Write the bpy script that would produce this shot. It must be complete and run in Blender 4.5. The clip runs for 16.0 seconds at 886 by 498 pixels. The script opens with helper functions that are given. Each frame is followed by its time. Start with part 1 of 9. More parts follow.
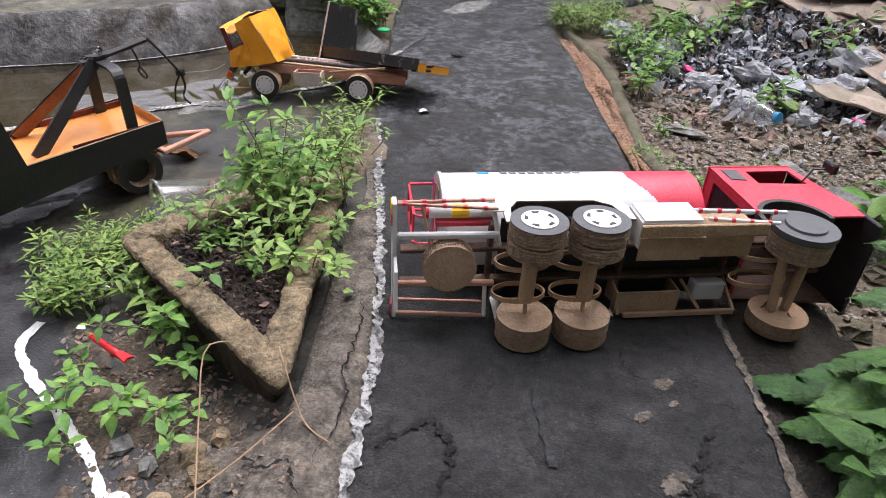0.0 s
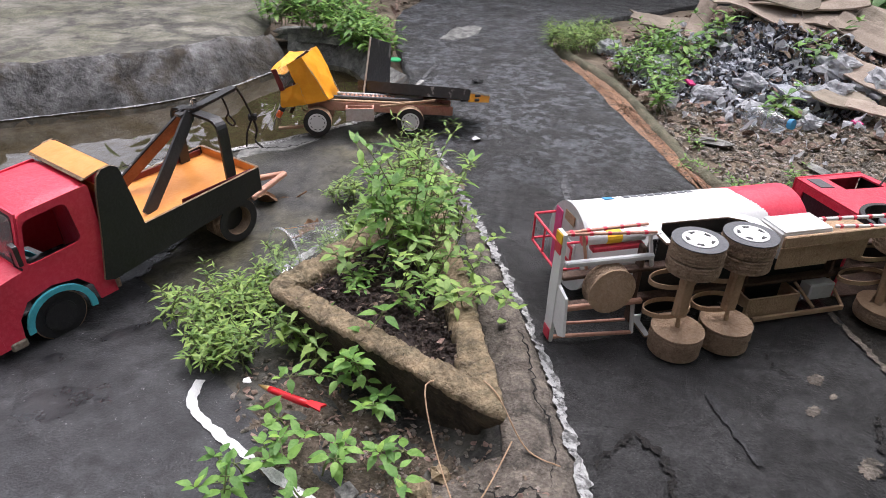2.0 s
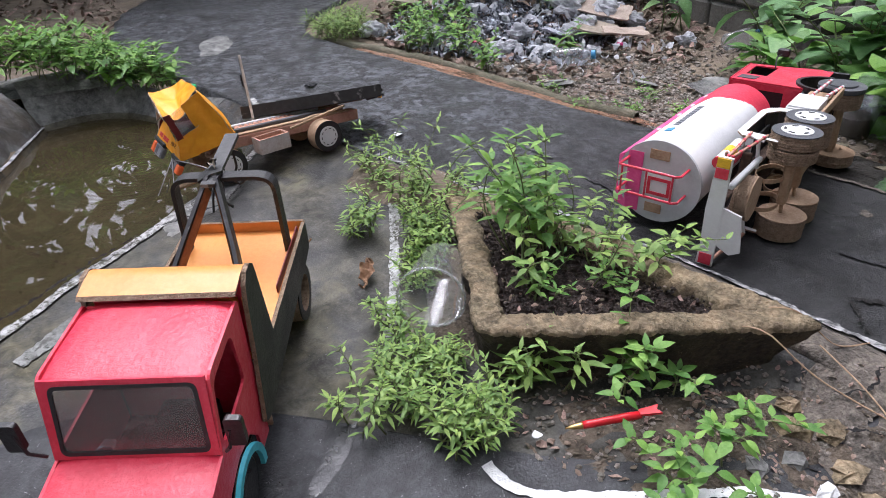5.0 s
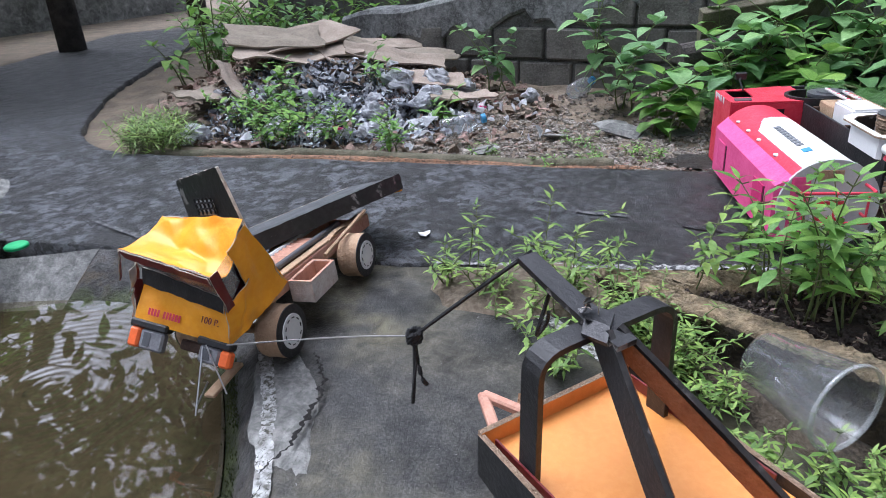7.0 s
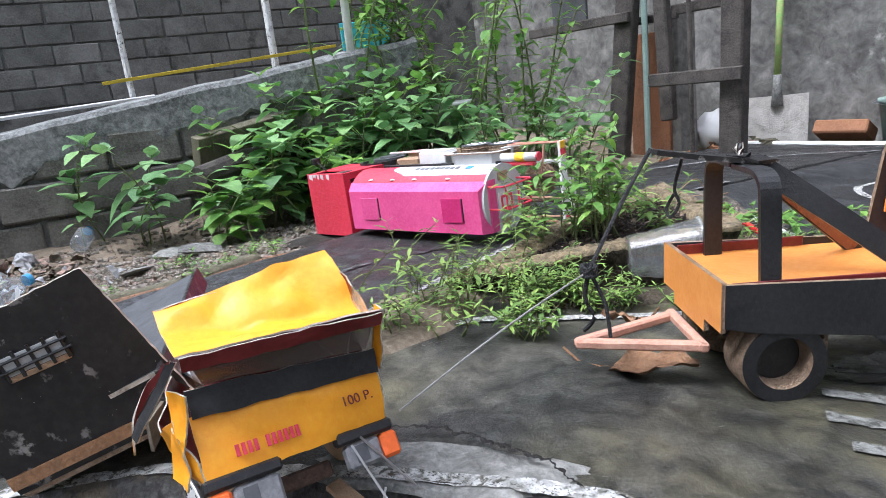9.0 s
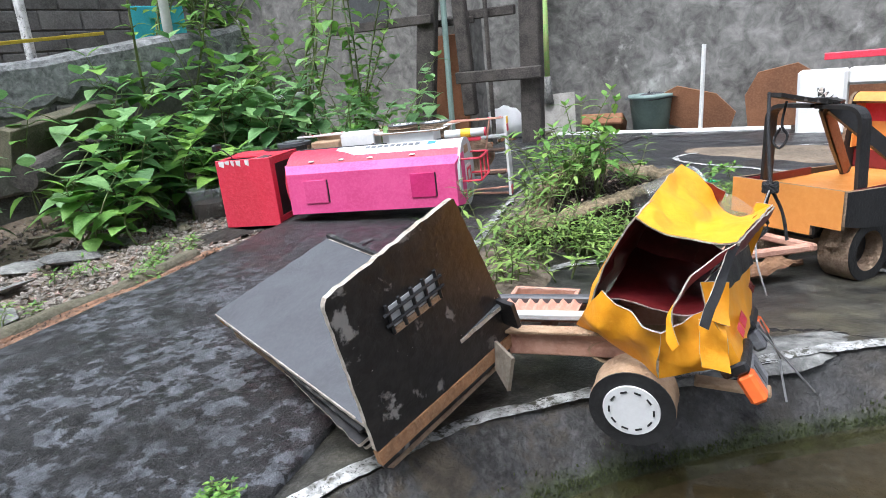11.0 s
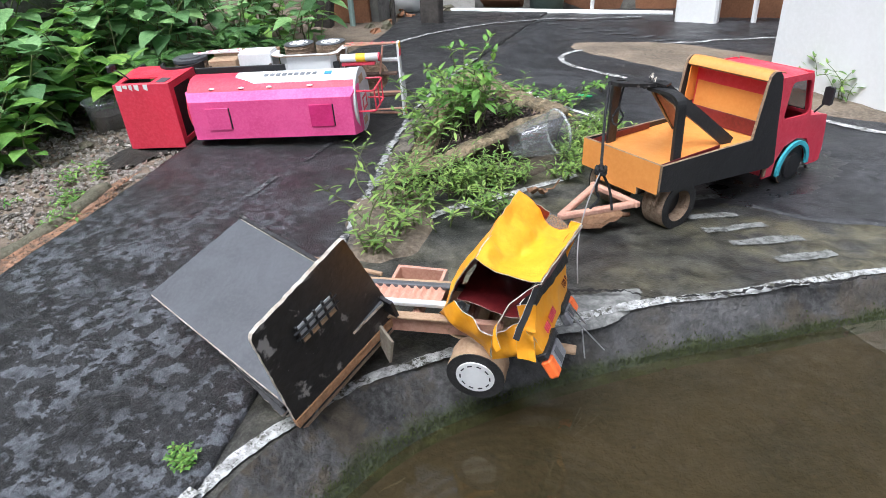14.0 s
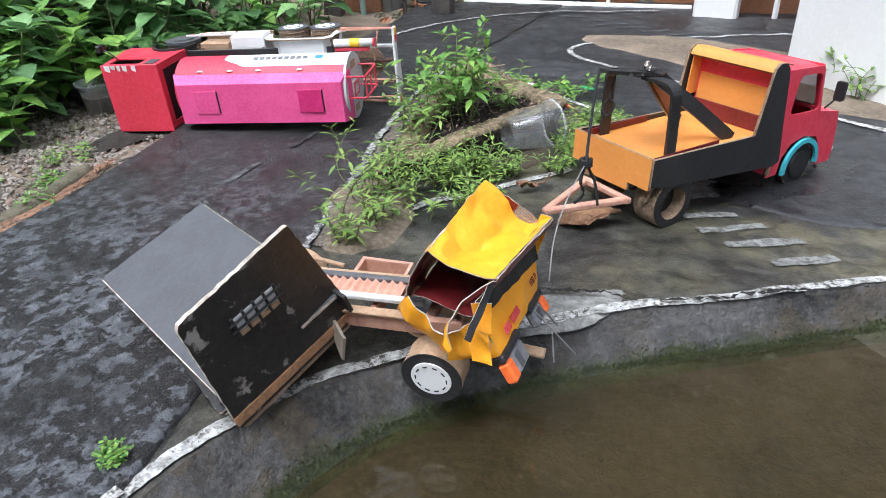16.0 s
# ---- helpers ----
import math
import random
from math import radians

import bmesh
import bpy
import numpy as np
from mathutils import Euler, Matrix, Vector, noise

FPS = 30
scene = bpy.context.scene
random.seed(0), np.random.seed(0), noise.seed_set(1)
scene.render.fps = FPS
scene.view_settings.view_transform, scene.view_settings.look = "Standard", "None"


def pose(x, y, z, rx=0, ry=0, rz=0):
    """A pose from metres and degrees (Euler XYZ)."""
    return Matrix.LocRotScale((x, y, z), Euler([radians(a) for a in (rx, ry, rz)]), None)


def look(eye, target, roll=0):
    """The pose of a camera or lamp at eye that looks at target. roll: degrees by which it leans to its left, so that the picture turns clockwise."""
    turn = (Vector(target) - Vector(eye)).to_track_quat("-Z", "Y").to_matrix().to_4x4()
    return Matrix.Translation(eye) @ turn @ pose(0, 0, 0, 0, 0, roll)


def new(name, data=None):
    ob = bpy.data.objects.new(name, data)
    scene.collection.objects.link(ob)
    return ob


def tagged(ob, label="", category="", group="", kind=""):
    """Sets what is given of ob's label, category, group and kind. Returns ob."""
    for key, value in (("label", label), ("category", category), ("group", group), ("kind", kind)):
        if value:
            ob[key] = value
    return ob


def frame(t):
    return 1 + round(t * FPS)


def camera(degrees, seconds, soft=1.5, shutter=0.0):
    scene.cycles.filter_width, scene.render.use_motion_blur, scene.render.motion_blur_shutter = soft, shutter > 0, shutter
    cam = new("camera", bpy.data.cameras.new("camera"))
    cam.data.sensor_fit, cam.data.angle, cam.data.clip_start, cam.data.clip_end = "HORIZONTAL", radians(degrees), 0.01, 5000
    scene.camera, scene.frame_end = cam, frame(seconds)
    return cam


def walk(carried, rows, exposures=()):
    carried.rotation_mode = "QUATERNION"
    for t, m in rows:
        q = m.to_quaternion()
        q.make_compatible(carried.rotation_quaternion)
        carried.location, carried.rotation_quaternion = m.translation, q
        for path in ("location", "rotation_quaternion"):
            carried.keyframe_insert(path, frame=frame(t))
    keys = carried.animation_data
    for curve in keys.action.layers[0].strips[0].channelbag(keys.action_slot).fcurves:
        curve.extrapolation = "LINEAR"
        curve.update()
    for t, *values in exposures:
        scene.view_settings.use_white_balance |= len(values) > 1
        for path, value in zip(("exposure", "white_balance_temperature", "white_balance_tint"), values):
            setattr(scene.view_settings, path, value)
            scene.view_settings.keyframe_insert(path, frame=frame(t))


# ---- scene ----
cam = camera(68.2, 16.0, soft=0.9)
PATH = [
    (0, (0.341, -0.084, 0.565), (0.166, 1.598, -0.503), 2.6),
    (0.5, (0.269, -0.097, 0.572), (0.094, 1.591, -0.486), 2.2),
    (1, (0.203, -0.109, 0.58), (0.038, 1.584, -0.472), 2.2),
    (1.5, (0.136, -0.122, 0.58), (0.029, 1.584, -0.458), 1.9),
    (2, (0.044, -0.127, 0.596), (0.067, 1.591, -0.426), 1.5),
    (2.5, (-0.062, -0.124, 0.584), (0.119, 1.587, -0.435), 0.8),
    (3, (-0.178, -0.078, 0.572), (0.124, 1.618, -0.445), 0.1),
    (3.5, (-0.294, -0.057, 0.545), (0.113, 1.618, -0.471), -0.4),
    (3.7, (-0.341, -0.057, 0.529), (0.124, 1.601, -0.49), -0.8),
    (5.8, (-0.682, 0.452, 0.567), (0.623, 1.568, -0.458), -2.3),
    (6, (-0.698, 0.529, 0.555), (0.667, 1.579, -0.463), -2.3),
    (6.5, (-0.737, 0.698, 0.475), (0.748, 1.641, -0.478), -2.7),
    (7, (-0.779, 0.889, 0.466), (0.882, 1.63, -0.366), -3.8),
    (7.5, (-0.8, 1.074, 0.465), (1.004, 1.422, -0.327), -4.5),
    (8, (-0.793, 1.254, 0.422), (1.037, 1.039, -0.357), -5.8),
    (8.5, (-0.735, 1.437, 0.31), (1.025, 0.732, -0.325), -6.7),
    (9, (-0.723, 1.554, 0.33), (0.879, 0.462, -0.163), -7.3),
    (9.2, (-0.671, 1.576, 0.32), (0.855, 0.358, -0.113), -5.9),
    (11.3, (-0.345, 1.96, 0.321), (0.532, 0.268, -0.288), -5.3),
    (11.5, (-0.362, 1.971, 0.348), (0.484, 0.297, -0.347), -5.2),
    (12, (-0.367, 1.99, 0.408), (0.416, 0.37, -0.466), -5.0),
    (12.5, (-0.367, 1.992, 0.457), (0.342, 0.354, -0.444), -4.6),
    (13, (-0.388, 2.008, 0.51), (0.284, 0.375, -0.431), -4.2),
    (13.5, (-0.409, 2.005, 0.529), (0.244, 0.397, -0.465), -4.1),
    (14, (-0.427, 1.99, 0.533), (0.218, 0.393, -0.484), -4.0),
    (14.5, (-0.434, 1.959, 0.516), (0.214, 0.368, -0.508), -3.8),
    (15, (-0.458, 1.939, 0.507), (0.199, 0.352, -0.517), -3.7),
    (15.5, (-0.465, 1.932, 0.502), (0.209, 0.351, -0.521), -3.4),
    (16, (-0.469, 1.93, 0.501), (0.228, 0.36, -0.524), -3.3),
]
walk(cam, [(t, look(eye, target, roll)) for t, eye, target, roll in PATH], exposures=[(0, 1.02, 6200, 18), (3.5, 0.98, 6150, 18), (6, 0.92, 5650, 17), (7, 0.98, 5550, 15), (9, 1.30, 5700, 13), (11.5, 1.30, 5780, 11), (13, 1.16, 5780, 11), (16, 1.14, 5780, 11)])

# ---- sky and sun: bright overcast ----
world = bpy.data.worlds.new("overcast_sky")
scene.world = world
world.use_nodes = True
wn, wl = world.node_tree.nodes, world.node_tree.links
sky = wn.new("ShaderNodeTexSky")
sky.sky_type, sky.sun_disc = "NISHITA", False
sky.sun_elevation, sky.sun_rotation = radians(66), radians(16)
sky.dust_density, sky.air_density = 6.0, 1.0
grey = wn.new("ShaderNodeHueSaturation")
grey.inputs["Saturation"].default_value = 0.25
wl.new(sky.outputs[0], grey.inputs["Color"])
wl.new(grey.outputs[0], wn["Background"].inputs["Color"])
wn["Background"].inputs["Strength"].default_value = 0.15
sun_data = bpy.data.lights.new("sun", "SUN")
sun_data.energy, sun_data.angle, sun_data.color = 1.0, radians(35), (1.0, 0.97, 0.93)
sun = new("sun", sun_data)
sun.matrix_world = look((0.5, 2.6, 4.0), (0.0, 0.9, 0.0))


# ---- materials ----
def surface(name, base, second=None, third=None, rough=0.7, rough2=None, scale=12.0, fine=160.0, bump=0.15, metal=0.0,
            spread=0.5, vary=0.0, sharp=0.12, island=False, trans=0.0, coat=0.0, grain=0.5, blotch=None, speck=None, band=None, mottle=None, gloss=0.5):
    """Two scales of colour variation, fine relief and uneven gloss."""
    m = bpy.data.materials.new(name)
    m.use_nodes = True
    n, l = m.node_tree.nodes, m.node_tree.links
    bsdf = n["Principled BSDF"]
    co = n.new("ShaderNodeTexCoord")
    info = n.new("ShaderNodeObjectInfo")
    shift = n.new("ShaderNodeVectorMath")
    shift.operation = "MULTIPLY_ADD"
    l.new(info.outputs["Random"], shift.inputs[0])
    shift.inputs[1].default_value = (7.0, 3.0, 5.0)
    l.new(co.outputs["Object"], shift.inputs[2])

    def noise_tex(s, detail=5.0, dist=0.0):
        t = n.new("ShaderNodeTexNoise")
        t.inputs["Scale"].default_value, t.inputs["Detail"].default_value = s, detail
        t.inputs["Roughness"].default_value, t.inputs["Distortion"].default_value = 0.62, dist
        l.new(shift.outputs[0], t.inputs["Vector"])
        return t

    def ramp(tex, a, b):
        r = n.new("ShaderNodeMapRange")
        r.inputs["From Min"].default_value, r.inputs["From Max"].default_value = a, b
        l.new(tex.outputs["Fac"], r.inputs["Value"])
        return r

    def mix(fac, a, b):
        x = n.new("ShaderNodeMix")
        x.data_type = "RGBA"
        l.new(fac, x.inputs["Factor"])
        for sock, val in ((x.inputs[6], a), (x.inputs[7], b)):
            if isinstance(val, tuple):
                sock.default_value = (*val, 1)
            else:
                l.new(val, sock)
        return x.outputs[2]

    second = second or tuple(c * 0.78 for c in base)
    third = third or tuple(min(1, c * 1.18) for c in base)
    big, small = noise_tex(scale, 6.0, 0.4), noise_tex(fine, 5.0, 0.25)
    mb = ramp(big, spread - sharp, spread + sharp)
    ms = ramp(small, 0.42, 0.72)
    half = n.new("ShaderNodeMath")
    half.operation = "MULTIPLY"
    half.inputs[1].default_value = grain
    l.new(ms.outputs[0], half.inputs[0])
    col = mix(half.outputs[0], mix(mb.outputs[0], base, second), third)
    if blotch:
        tint, bs, lo, hi, *area = blotch
        bt, where = noise_tex(bs, 6.0, 0.15), noise_tex(bs * 0.16, 3.0)
        both = n.new("ShaderNodeMath")
        both.operation = "MULTIPLY"
        l.new(ramp(bt, lo, hi).outputs[0], both.inputs[0])
        l.new(ramp(where, *((0.36, 0.50) if area else (0.40, 0.56))).outputs[0], both.inputs[1])
        fac = both.outputs[0]
        if area:
            far, lim, keep = n.new("ShaderNodeVectorMath"), n.new("ShaderNodeMapRange"), n.new("ShaderNodeMath")
            far.operation, keep.operation = "DISTANCE", "MULTIPLY"
            l.new(co.outputs["Object"], far.inputs[0])
            far.inputs[1].default_value = (*area[0], 0.0)
            lim.inputs["From Min"].default_value, lim.inputs["From Max"].default_value = area[1], area[1] * 0.6
            l.new(far.outputs["Value"], lim.inputs["Value"])
            l.new(lim.outputs[0], keep.inputs[0])
            l.new(fac, keep.inputs[1])
            fac = keep.outputs[0]
        col = mix(fac, col, tint)
    if band:
        sep, sway, zone = n.new("ShaderNodeSeparateXYZ"), n.new("ShaderNodeMath"), n.new("ShaderNodeMapRange")
        l.new(co.outputs["Object"], sep.inputs[0])
        bn = noise_tex(26, 6.0)
        sway.operation = "MULTIPLY_ADD"
        sway.inputs[1].default_value = 0.05
        l.new(bn.outputs["Fac"], sway.inputs[0])
        l.new(sep.outputs["Z"], sway.inputs[2])
        zone.inputs["From Min"].default_value, zone.inputs["From Max"].default_value = band[1] + 0.025, band[2] + 0.025
        l.new(sway.outputs[0], zone.inputs["Value"])
        col = mix(zone.outputs[0], mix(ms.outputs[0], band[0], tuple(c * 1.9 for c in band[0])), col)
    if mottle:
        mo, mr, mh = noise_tex(mottle[0], 7.0, 0.6), n.new("ShaderNodeMapRange"), n.new("ShaderNodeHueSaturation")
        mr.inputs["From Min"].default_value, mr.inputs["From Max"].default_value = 0.32, 0.68
        mr.inputs["To Min"].default_value, mr.inputs["To Max"].default_value = 1 - mottle[1], 1 + mottle[1]
        l.new(mo.outputs["Fac"], mr.inputs["Value"])
        l.new(mr.outputs[0], mh.inputs["Value"])
        l.new(col, mh.inputs["Color"])
        col = mh.outputs[0]
    if speck:
        st = noise_tex(speck[1], 3.0, 1.6)
        col = mix(ramp(st, speck[2], speck[2] + 0.02).outputs[0], col, speck[0])
    if vary:
        hsv = n.new("ShaderNodeHueSaturation")
        src = info.outputs["Random"]
        if island:
            geo = n.new("ShaderNodeNewGeometry")
            src = geo.outputs["Random Per Island"]
        r = n.new("ShaderNodeMapRange")
        r.inputs["To Min"].default_value, r.inputs["To Max"].default_value = 1 - vary, 1 + vary
        l.new(src, r.inputs["Value"])
        l.new(r.outputs[0], hsv.inputs["Value"])
        r2 = n.new("ShaderNodeMapRange")
        r2.inputs["To Min"].default_value, r2.inputs["To Max"].default_value = 0.5 + vary * 0.05, 0.5 - vary * 0.05
        l.new(src, r2.inputs["Value"])
        l.new(r2.outputs[0], hsv.inputs["Hue"])
        l.new(col, hsv.inputs["Color"])
        col = hsv.outputs[0]
    l.new(col, bsdf.inputs["Base Color"])
    rr = n.new("ShaderNodeMapRange")
    rr.inputs["To Min"].default_value, rr.inputs["To Max"].default_value = rough, rough2 if rough2 is not None else min(1, rough + 0.15)
    l.new(mb.outputs[0], rr.inputs["Value"])
    l.new(rr.outputs[0], bsdf.inputs["Roughness"])
    bsdf.inputs["Metallic"].default_value = metal
    bsdf.inputs["Specular IOR Level"].default_value = gloss
    bsdf.inputs["Coat Weight"].default_value = coat
    if bump:
        b = n.new("ShaderNodeBump")
        b.inputs["Strength"].default_value, b.inputs["Distance"].default_value = min(1.0, bump * 2.5), 0.004
        l.new(small.outputs["Fac"], b.inputs["Height"])
        b2 = n.new("ShaderNodeBump")
        b2.inputs["Strength"].default_value, b2.inputs["Distance"].default_value = min(1.0, bump), 0.02
        l.new(big.outputs["Fac"], b2.inputs["Height"])
        l.new(b2.outputs[0], b.inputs["Normal"])
        l.new(b.outputs[0], bsdf.inputs["Normal"])
    if trans:
        tr = n.new("ShaderNodeBsdfTranslucent")
        l.new(col, tr.inputs["Color"])
        ms_ = n.new("ShaderNodeMixShader")
        ms_.inputs[0].default_value = trans
        l.new(bsdf.outputs[0], ms_.inputs[1])
        l.new(tr.outputs[0], ms_.inputs[2])
        l.new(ms_.outputs[0], n["Material Output"].inputs["Surface"])
    return m


def clear(name, tint, rough, ior, thin=True, haze=0.0, silt=(0.75, 0.76, 0.76)):
    """Thin clear plastic: see-through with a real gloss."""
    m = bpy.data.materials.new(name)
    m.use_nodes = True
    n, l = m.node_tree.nodes, m.node_tree.links
    bsdf = n["Principled BSDF"]
    bsdf.inputs["Base Color"].default_value = (*tint, 1)
    bsdf.inputs["Roughness"].default_value, bsdf.inputs["IOR"].default_value = rough, ior
    bsdf.inputs["Transmission Weight"].default_value = 1.0
    if thin:
        tr = n.new("ShaderNodeBsdfTransparent")
        tr.inputs[0].default_value = (*tint, 1)
        gl = n.new("ShaderNodeBsdfGlossy")
        gl.inputs["Roughness"].default_value = rough
        fr = n.new("ShaderNodeLayerWeight")
        fr.inputs["Blend"].default_value = 0.5
        pw = n.new("ShaderNodeMath")
        pw.operation = "POWER"
        pw.inputs[1].default_value = 2.5
        l.new(fr.outputs["Facing"], pw.inputs[0])
        fm = n.new("ShaderNodeMapRange")
        fm.inputs["To Min"].default_value, fm.inputs["To Max"].default_value = ((ior - 1) / (ior + 1)) ** 2, 0.75
        l.new(pw.outputs[0], fm.inputs["Value"])
        mx = n.new("ShaderNodeMixShader")
        l.new(fm.outputs[0], mx.inputs[0])
        l.new(tr.outputs[0], mx.inputs[1])
        l.new(gl.outputs[0], mx.inputs[2])
        last = mx
        if haze:
            df, last = n.new("ShaderNodeBsdfDiffuse"), n.new("ShaderNodeMixShader")
            df.inputs[0].default_value = (*silt, 1)
            last.inputs[0].default_value = haze
            l.new(mx.outputs[0], last.inputs[1])
            l.new(df.outputs[0], last.inputs[2])
        l.new(last.outputs[0], n["Material Output"].inputs["Surface"])
    return m


# grey blotches: drying patches, with the wet film's sky sheen put into the colour
asphalt = surface("painted_black_road", (0.0130, 0.0129, 0.0133), (0.026, 0.026, 0.0268), (0.085, 0.083, 0.080), rough=0.36, rough2=0.62,
                  scale=14, fine=340, bump=0.5, spread=0.52, sharp=0.10, grain=0.38, gloss=0.33, mottle=(60, 0.55), blotch=((0.098, 0.103, 0.113), 48, 0.49, 0.53, (0.30, 2.20), 1.35), speck=((0.14, 0.135, 0.13), 330, 0.655))
court_mat = surface("worn_dark_concrete", (0.017, 0.017, 0.0165), (0.064, 0.060, 0.046), (0.125, 0.122, 0.110), rough=0.36, rough2=0.80,
                    scale=5.5, fine=300, bump=0.13, spread=0.53, sharp=0.11, grain=0.42, gloss=0.28, mottle=(38, 0.62), blotch=((0.088, 0.080, 0.050), 13, 0.42, 0.60, (-0.55, 1.10), 0.80), speck=((0.20, 0.20, 0.195), 210, 0.70))
strip_mat = surface("brown_concrete_verge", (0.135, 0.112, 0.09), (0.06, 0.052, 0.043), (0.25, 0.22, 0.18), rough=0.85, scale=22, fine=240, bump=0.8, speck=((0.05, 0.04, 0.035), 120, 0.68), mottle=(45, 0.5))
soil = surface("dirt", (0.19, 0.145, 0.10), (0.095, 0.074, 0.052), (0.30, 0.25, 0.19), rough=0.92, scale=7, fine=120, bump=0.6)
grit_mat = surface("dark_gritty_dirt", (0.105, 0.080, 0.056), (0.042, 0.032, 0.022), (0.22, 0.18, 0.135), rough=0.95, scale=26, fine=190, bump=0.9)
dark_soil = surface("planting_soil", (0.022, 0.016, 0.014), (0.05, 0.035, 0.028), (0.10, 0.065, 0.05), rough=0.85, scale=40, fine=220, bump=0.8, speck=((0.24, 0.12, 0.09), 150, 0.68))
sand = surface("orange_sand", (0.37, 0.205, 0.108), (0.17, 0.12, 0.08), (0.46, 0.32, 0.21), rough=0.95, scale=70, fine=240, bump=0.8, vary=0.2, island=True, speck=((0.08, 0.06, 0.042), 75, 0.58))
orange_edge = surface("orange_brown_card_edge", (0.42, 0.21, 0.095), (0.30, 0.16, 0.08), (0.54, 0.33, 0.19), rough=0.85, scale=60, fine=300, bump=0.5)
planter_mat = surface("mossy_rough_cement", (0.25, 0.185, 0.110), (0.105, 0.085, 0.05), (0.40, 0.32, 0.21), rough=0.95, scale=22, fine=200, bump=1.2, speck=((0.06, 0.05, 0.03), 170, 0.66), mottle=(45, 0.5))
# planter sides: the shade below the rim is put into this darker cement
planter_side = surface("shaded_earthy_cement", (0.048, 0.035, 0.021), (0.020, 0.015, 0.010), (0.10, 0.075, 0.046), rough=0.9, scale=20, fine=190, bump=1.2, speck=((0.17, 0.13, 0.08), 150, 0.68), mottle=(45, 0.5))
concrete = surface("weathered_concrete", (0.20, 0.20, 0.185), (0.10, 0.10, 0.095), (0.30, 0.295, 0.27), rough=0.8, scale=7, fine=190, bump=0.3, mottle=(45, 0.5))
platform_mat = surface("mossy_concrete_top", (0.175, 0.165, 0.135), (0.085, 0.085, 0.050), (0.26, 0.25, 0.22), rough=0.85, scale=4, fine=160, bump=0.3, sharp=0.16, blotch=((0.060, 0.058, 0.050), 11, 0.47, 0.60), mottle=(14, 0.5))
dark_concrete = surface("wet_black_concrete", (0.115, 0.114, 0.112), (0.028, 0.027, 0.026), (0.21, 0.208, 0.20), rough=0.5, rough2=0.85, scale=13, fine=90, bump=0.5, sharp=0.10, blotch=((0.045, 0.036, 0.024), 9, 0.46, 0.60), mottle=(22, 0.35))
drain_mat = surface("damp_drain_side", (0.050, 0.049, 0.048), (0.016, 0.015, 0.014), (0.105, 0.103, 0.10), rough=0.45, rough2=0.8, scale=11, fine=170, bump=0.5, sharp=0.09, blotch=((0.045, 0.036, 0.024), 18, 0.48, 0.56), band=((0.020, 0.026, 0.006), -0.029, -0.016), mottle=(45, 0.5))
lip_paint = surface("worn_lip_paint", (0.47, 0.47, 0.455), (0.22, 0.22, 0.205), (0.60, 0.60, 0.58), rough=0.8, scale=60, fine=300, bump=0.2, spread=0.52, sharp=0.09, blotch=((0.060, 0.058, 0.040), 150, 0.46, 0.56), speck=((0.05, 0.05, 0.04), 240, 0.60))
whitewash = surface("worn_white_paint", (0.66, 0.66, 0.65), (0.34, 0.34, 0.335), (0.78, 0.78, 0.76), rough=0.7, scale=35, fine=220, bump=0.3, spread=0.56, sharp=0.08, blotch=((0.05, 0.05, 0.05), 90, 0.57, 0.64))
old_paint = surface("faded_white_paint", (0.36, 0.36, 0.355), (0.09, 0.09, 0.088), (0.52, 0.52, 0.5), rough=0.7, scale=60, fine=240, bump=0.35, spread=0.5, sharp=0.05, blotch=((0.03, 0.03, 0.032), 110, 0.53, 0.59))
corner_paint = surface("fresh_white_paint", (0.70, 0.70, 0.69), (0.58, 0.58, 0.57), (0.80, 0.80, 0.78), rough=0.7, scale=35, fine=260, bump=0.3, speck=((0.12, 0.12, 0.12), 260, 0.66))
bar_paint = surface("mossy_faded_paint", (0.20, 0.205, 0.19), (0.085, 0.085, 0.075), (0.30, 0.30, 0.28), rough=0.7, scale=60, fine=240, bump=0.25, spread=0.5, sharp=0.08, blotch=((0.05, 0.05, 0.042), 110, 0.52, 0.60))
faint_paint = surface("rubbed_white_paint", (0.085, 0.087, 0.09), (0.035, 0.036, 0.038), (0.17, 0.17, 0.17), rough=0.65, scale=60, fine=260, bump=0.3, spread=0.5, sharp=0.06, blotch=((0.016, 0.0165, 0.018), 120, 0.50, 0.56))
# dark verge soil with the shade under leaves and lorry put into its colour
shaded_soil = surface("black_shaded_soil", (0.014, 0.012, 0.009), (0.028, 0.024, 0.017), (0.055, 0.046, 0.034), rough=0.8, scale=30, fine=200, bump=0.9)
rubbed_paint = surface("rubbed_out_paint", (0.038, 0.039, 0.041), (0.016, 0.0165, 0.018), (0.065, 0.065, 0.066), rough=0.7, scale=60, fine=300, bump=0.8)
drain_floor_mat = surface("silty_drain_floor", (0.042, 0.031, 0.016), (0.018, 0.015, 0.008), (0.085, 0.064, 0.038), rough=0.7, scale=7, fine=150, bump=0.3, speck=((0.014, 0.011, 0.007), 95, 0.655))
moss = surface("moss", (0.045, 0.058, 0.012), (0.022, 0.030, 0.009), (0.085, 0.10, 0.022), rough=0.95, scale=40, fine=300, bump=0.9)
kerb_mat = surface("mossy_kerb", (0.15, 0.13, 0.085), (0.075, 0.075, 0.045), (0.22, 0.2, 0.15), rough=0.9, scale=20, fine=220, bump=0.5)
ruin_cement = surface("broken_grey_cement", (0.20, 0.205, 0.20), (0.085, 0.088, 0.085), (0.30, 0.305, 0.30), rough=0.9, scale=9, fine=140, bump=0.5, mottle=(45, 0.5))
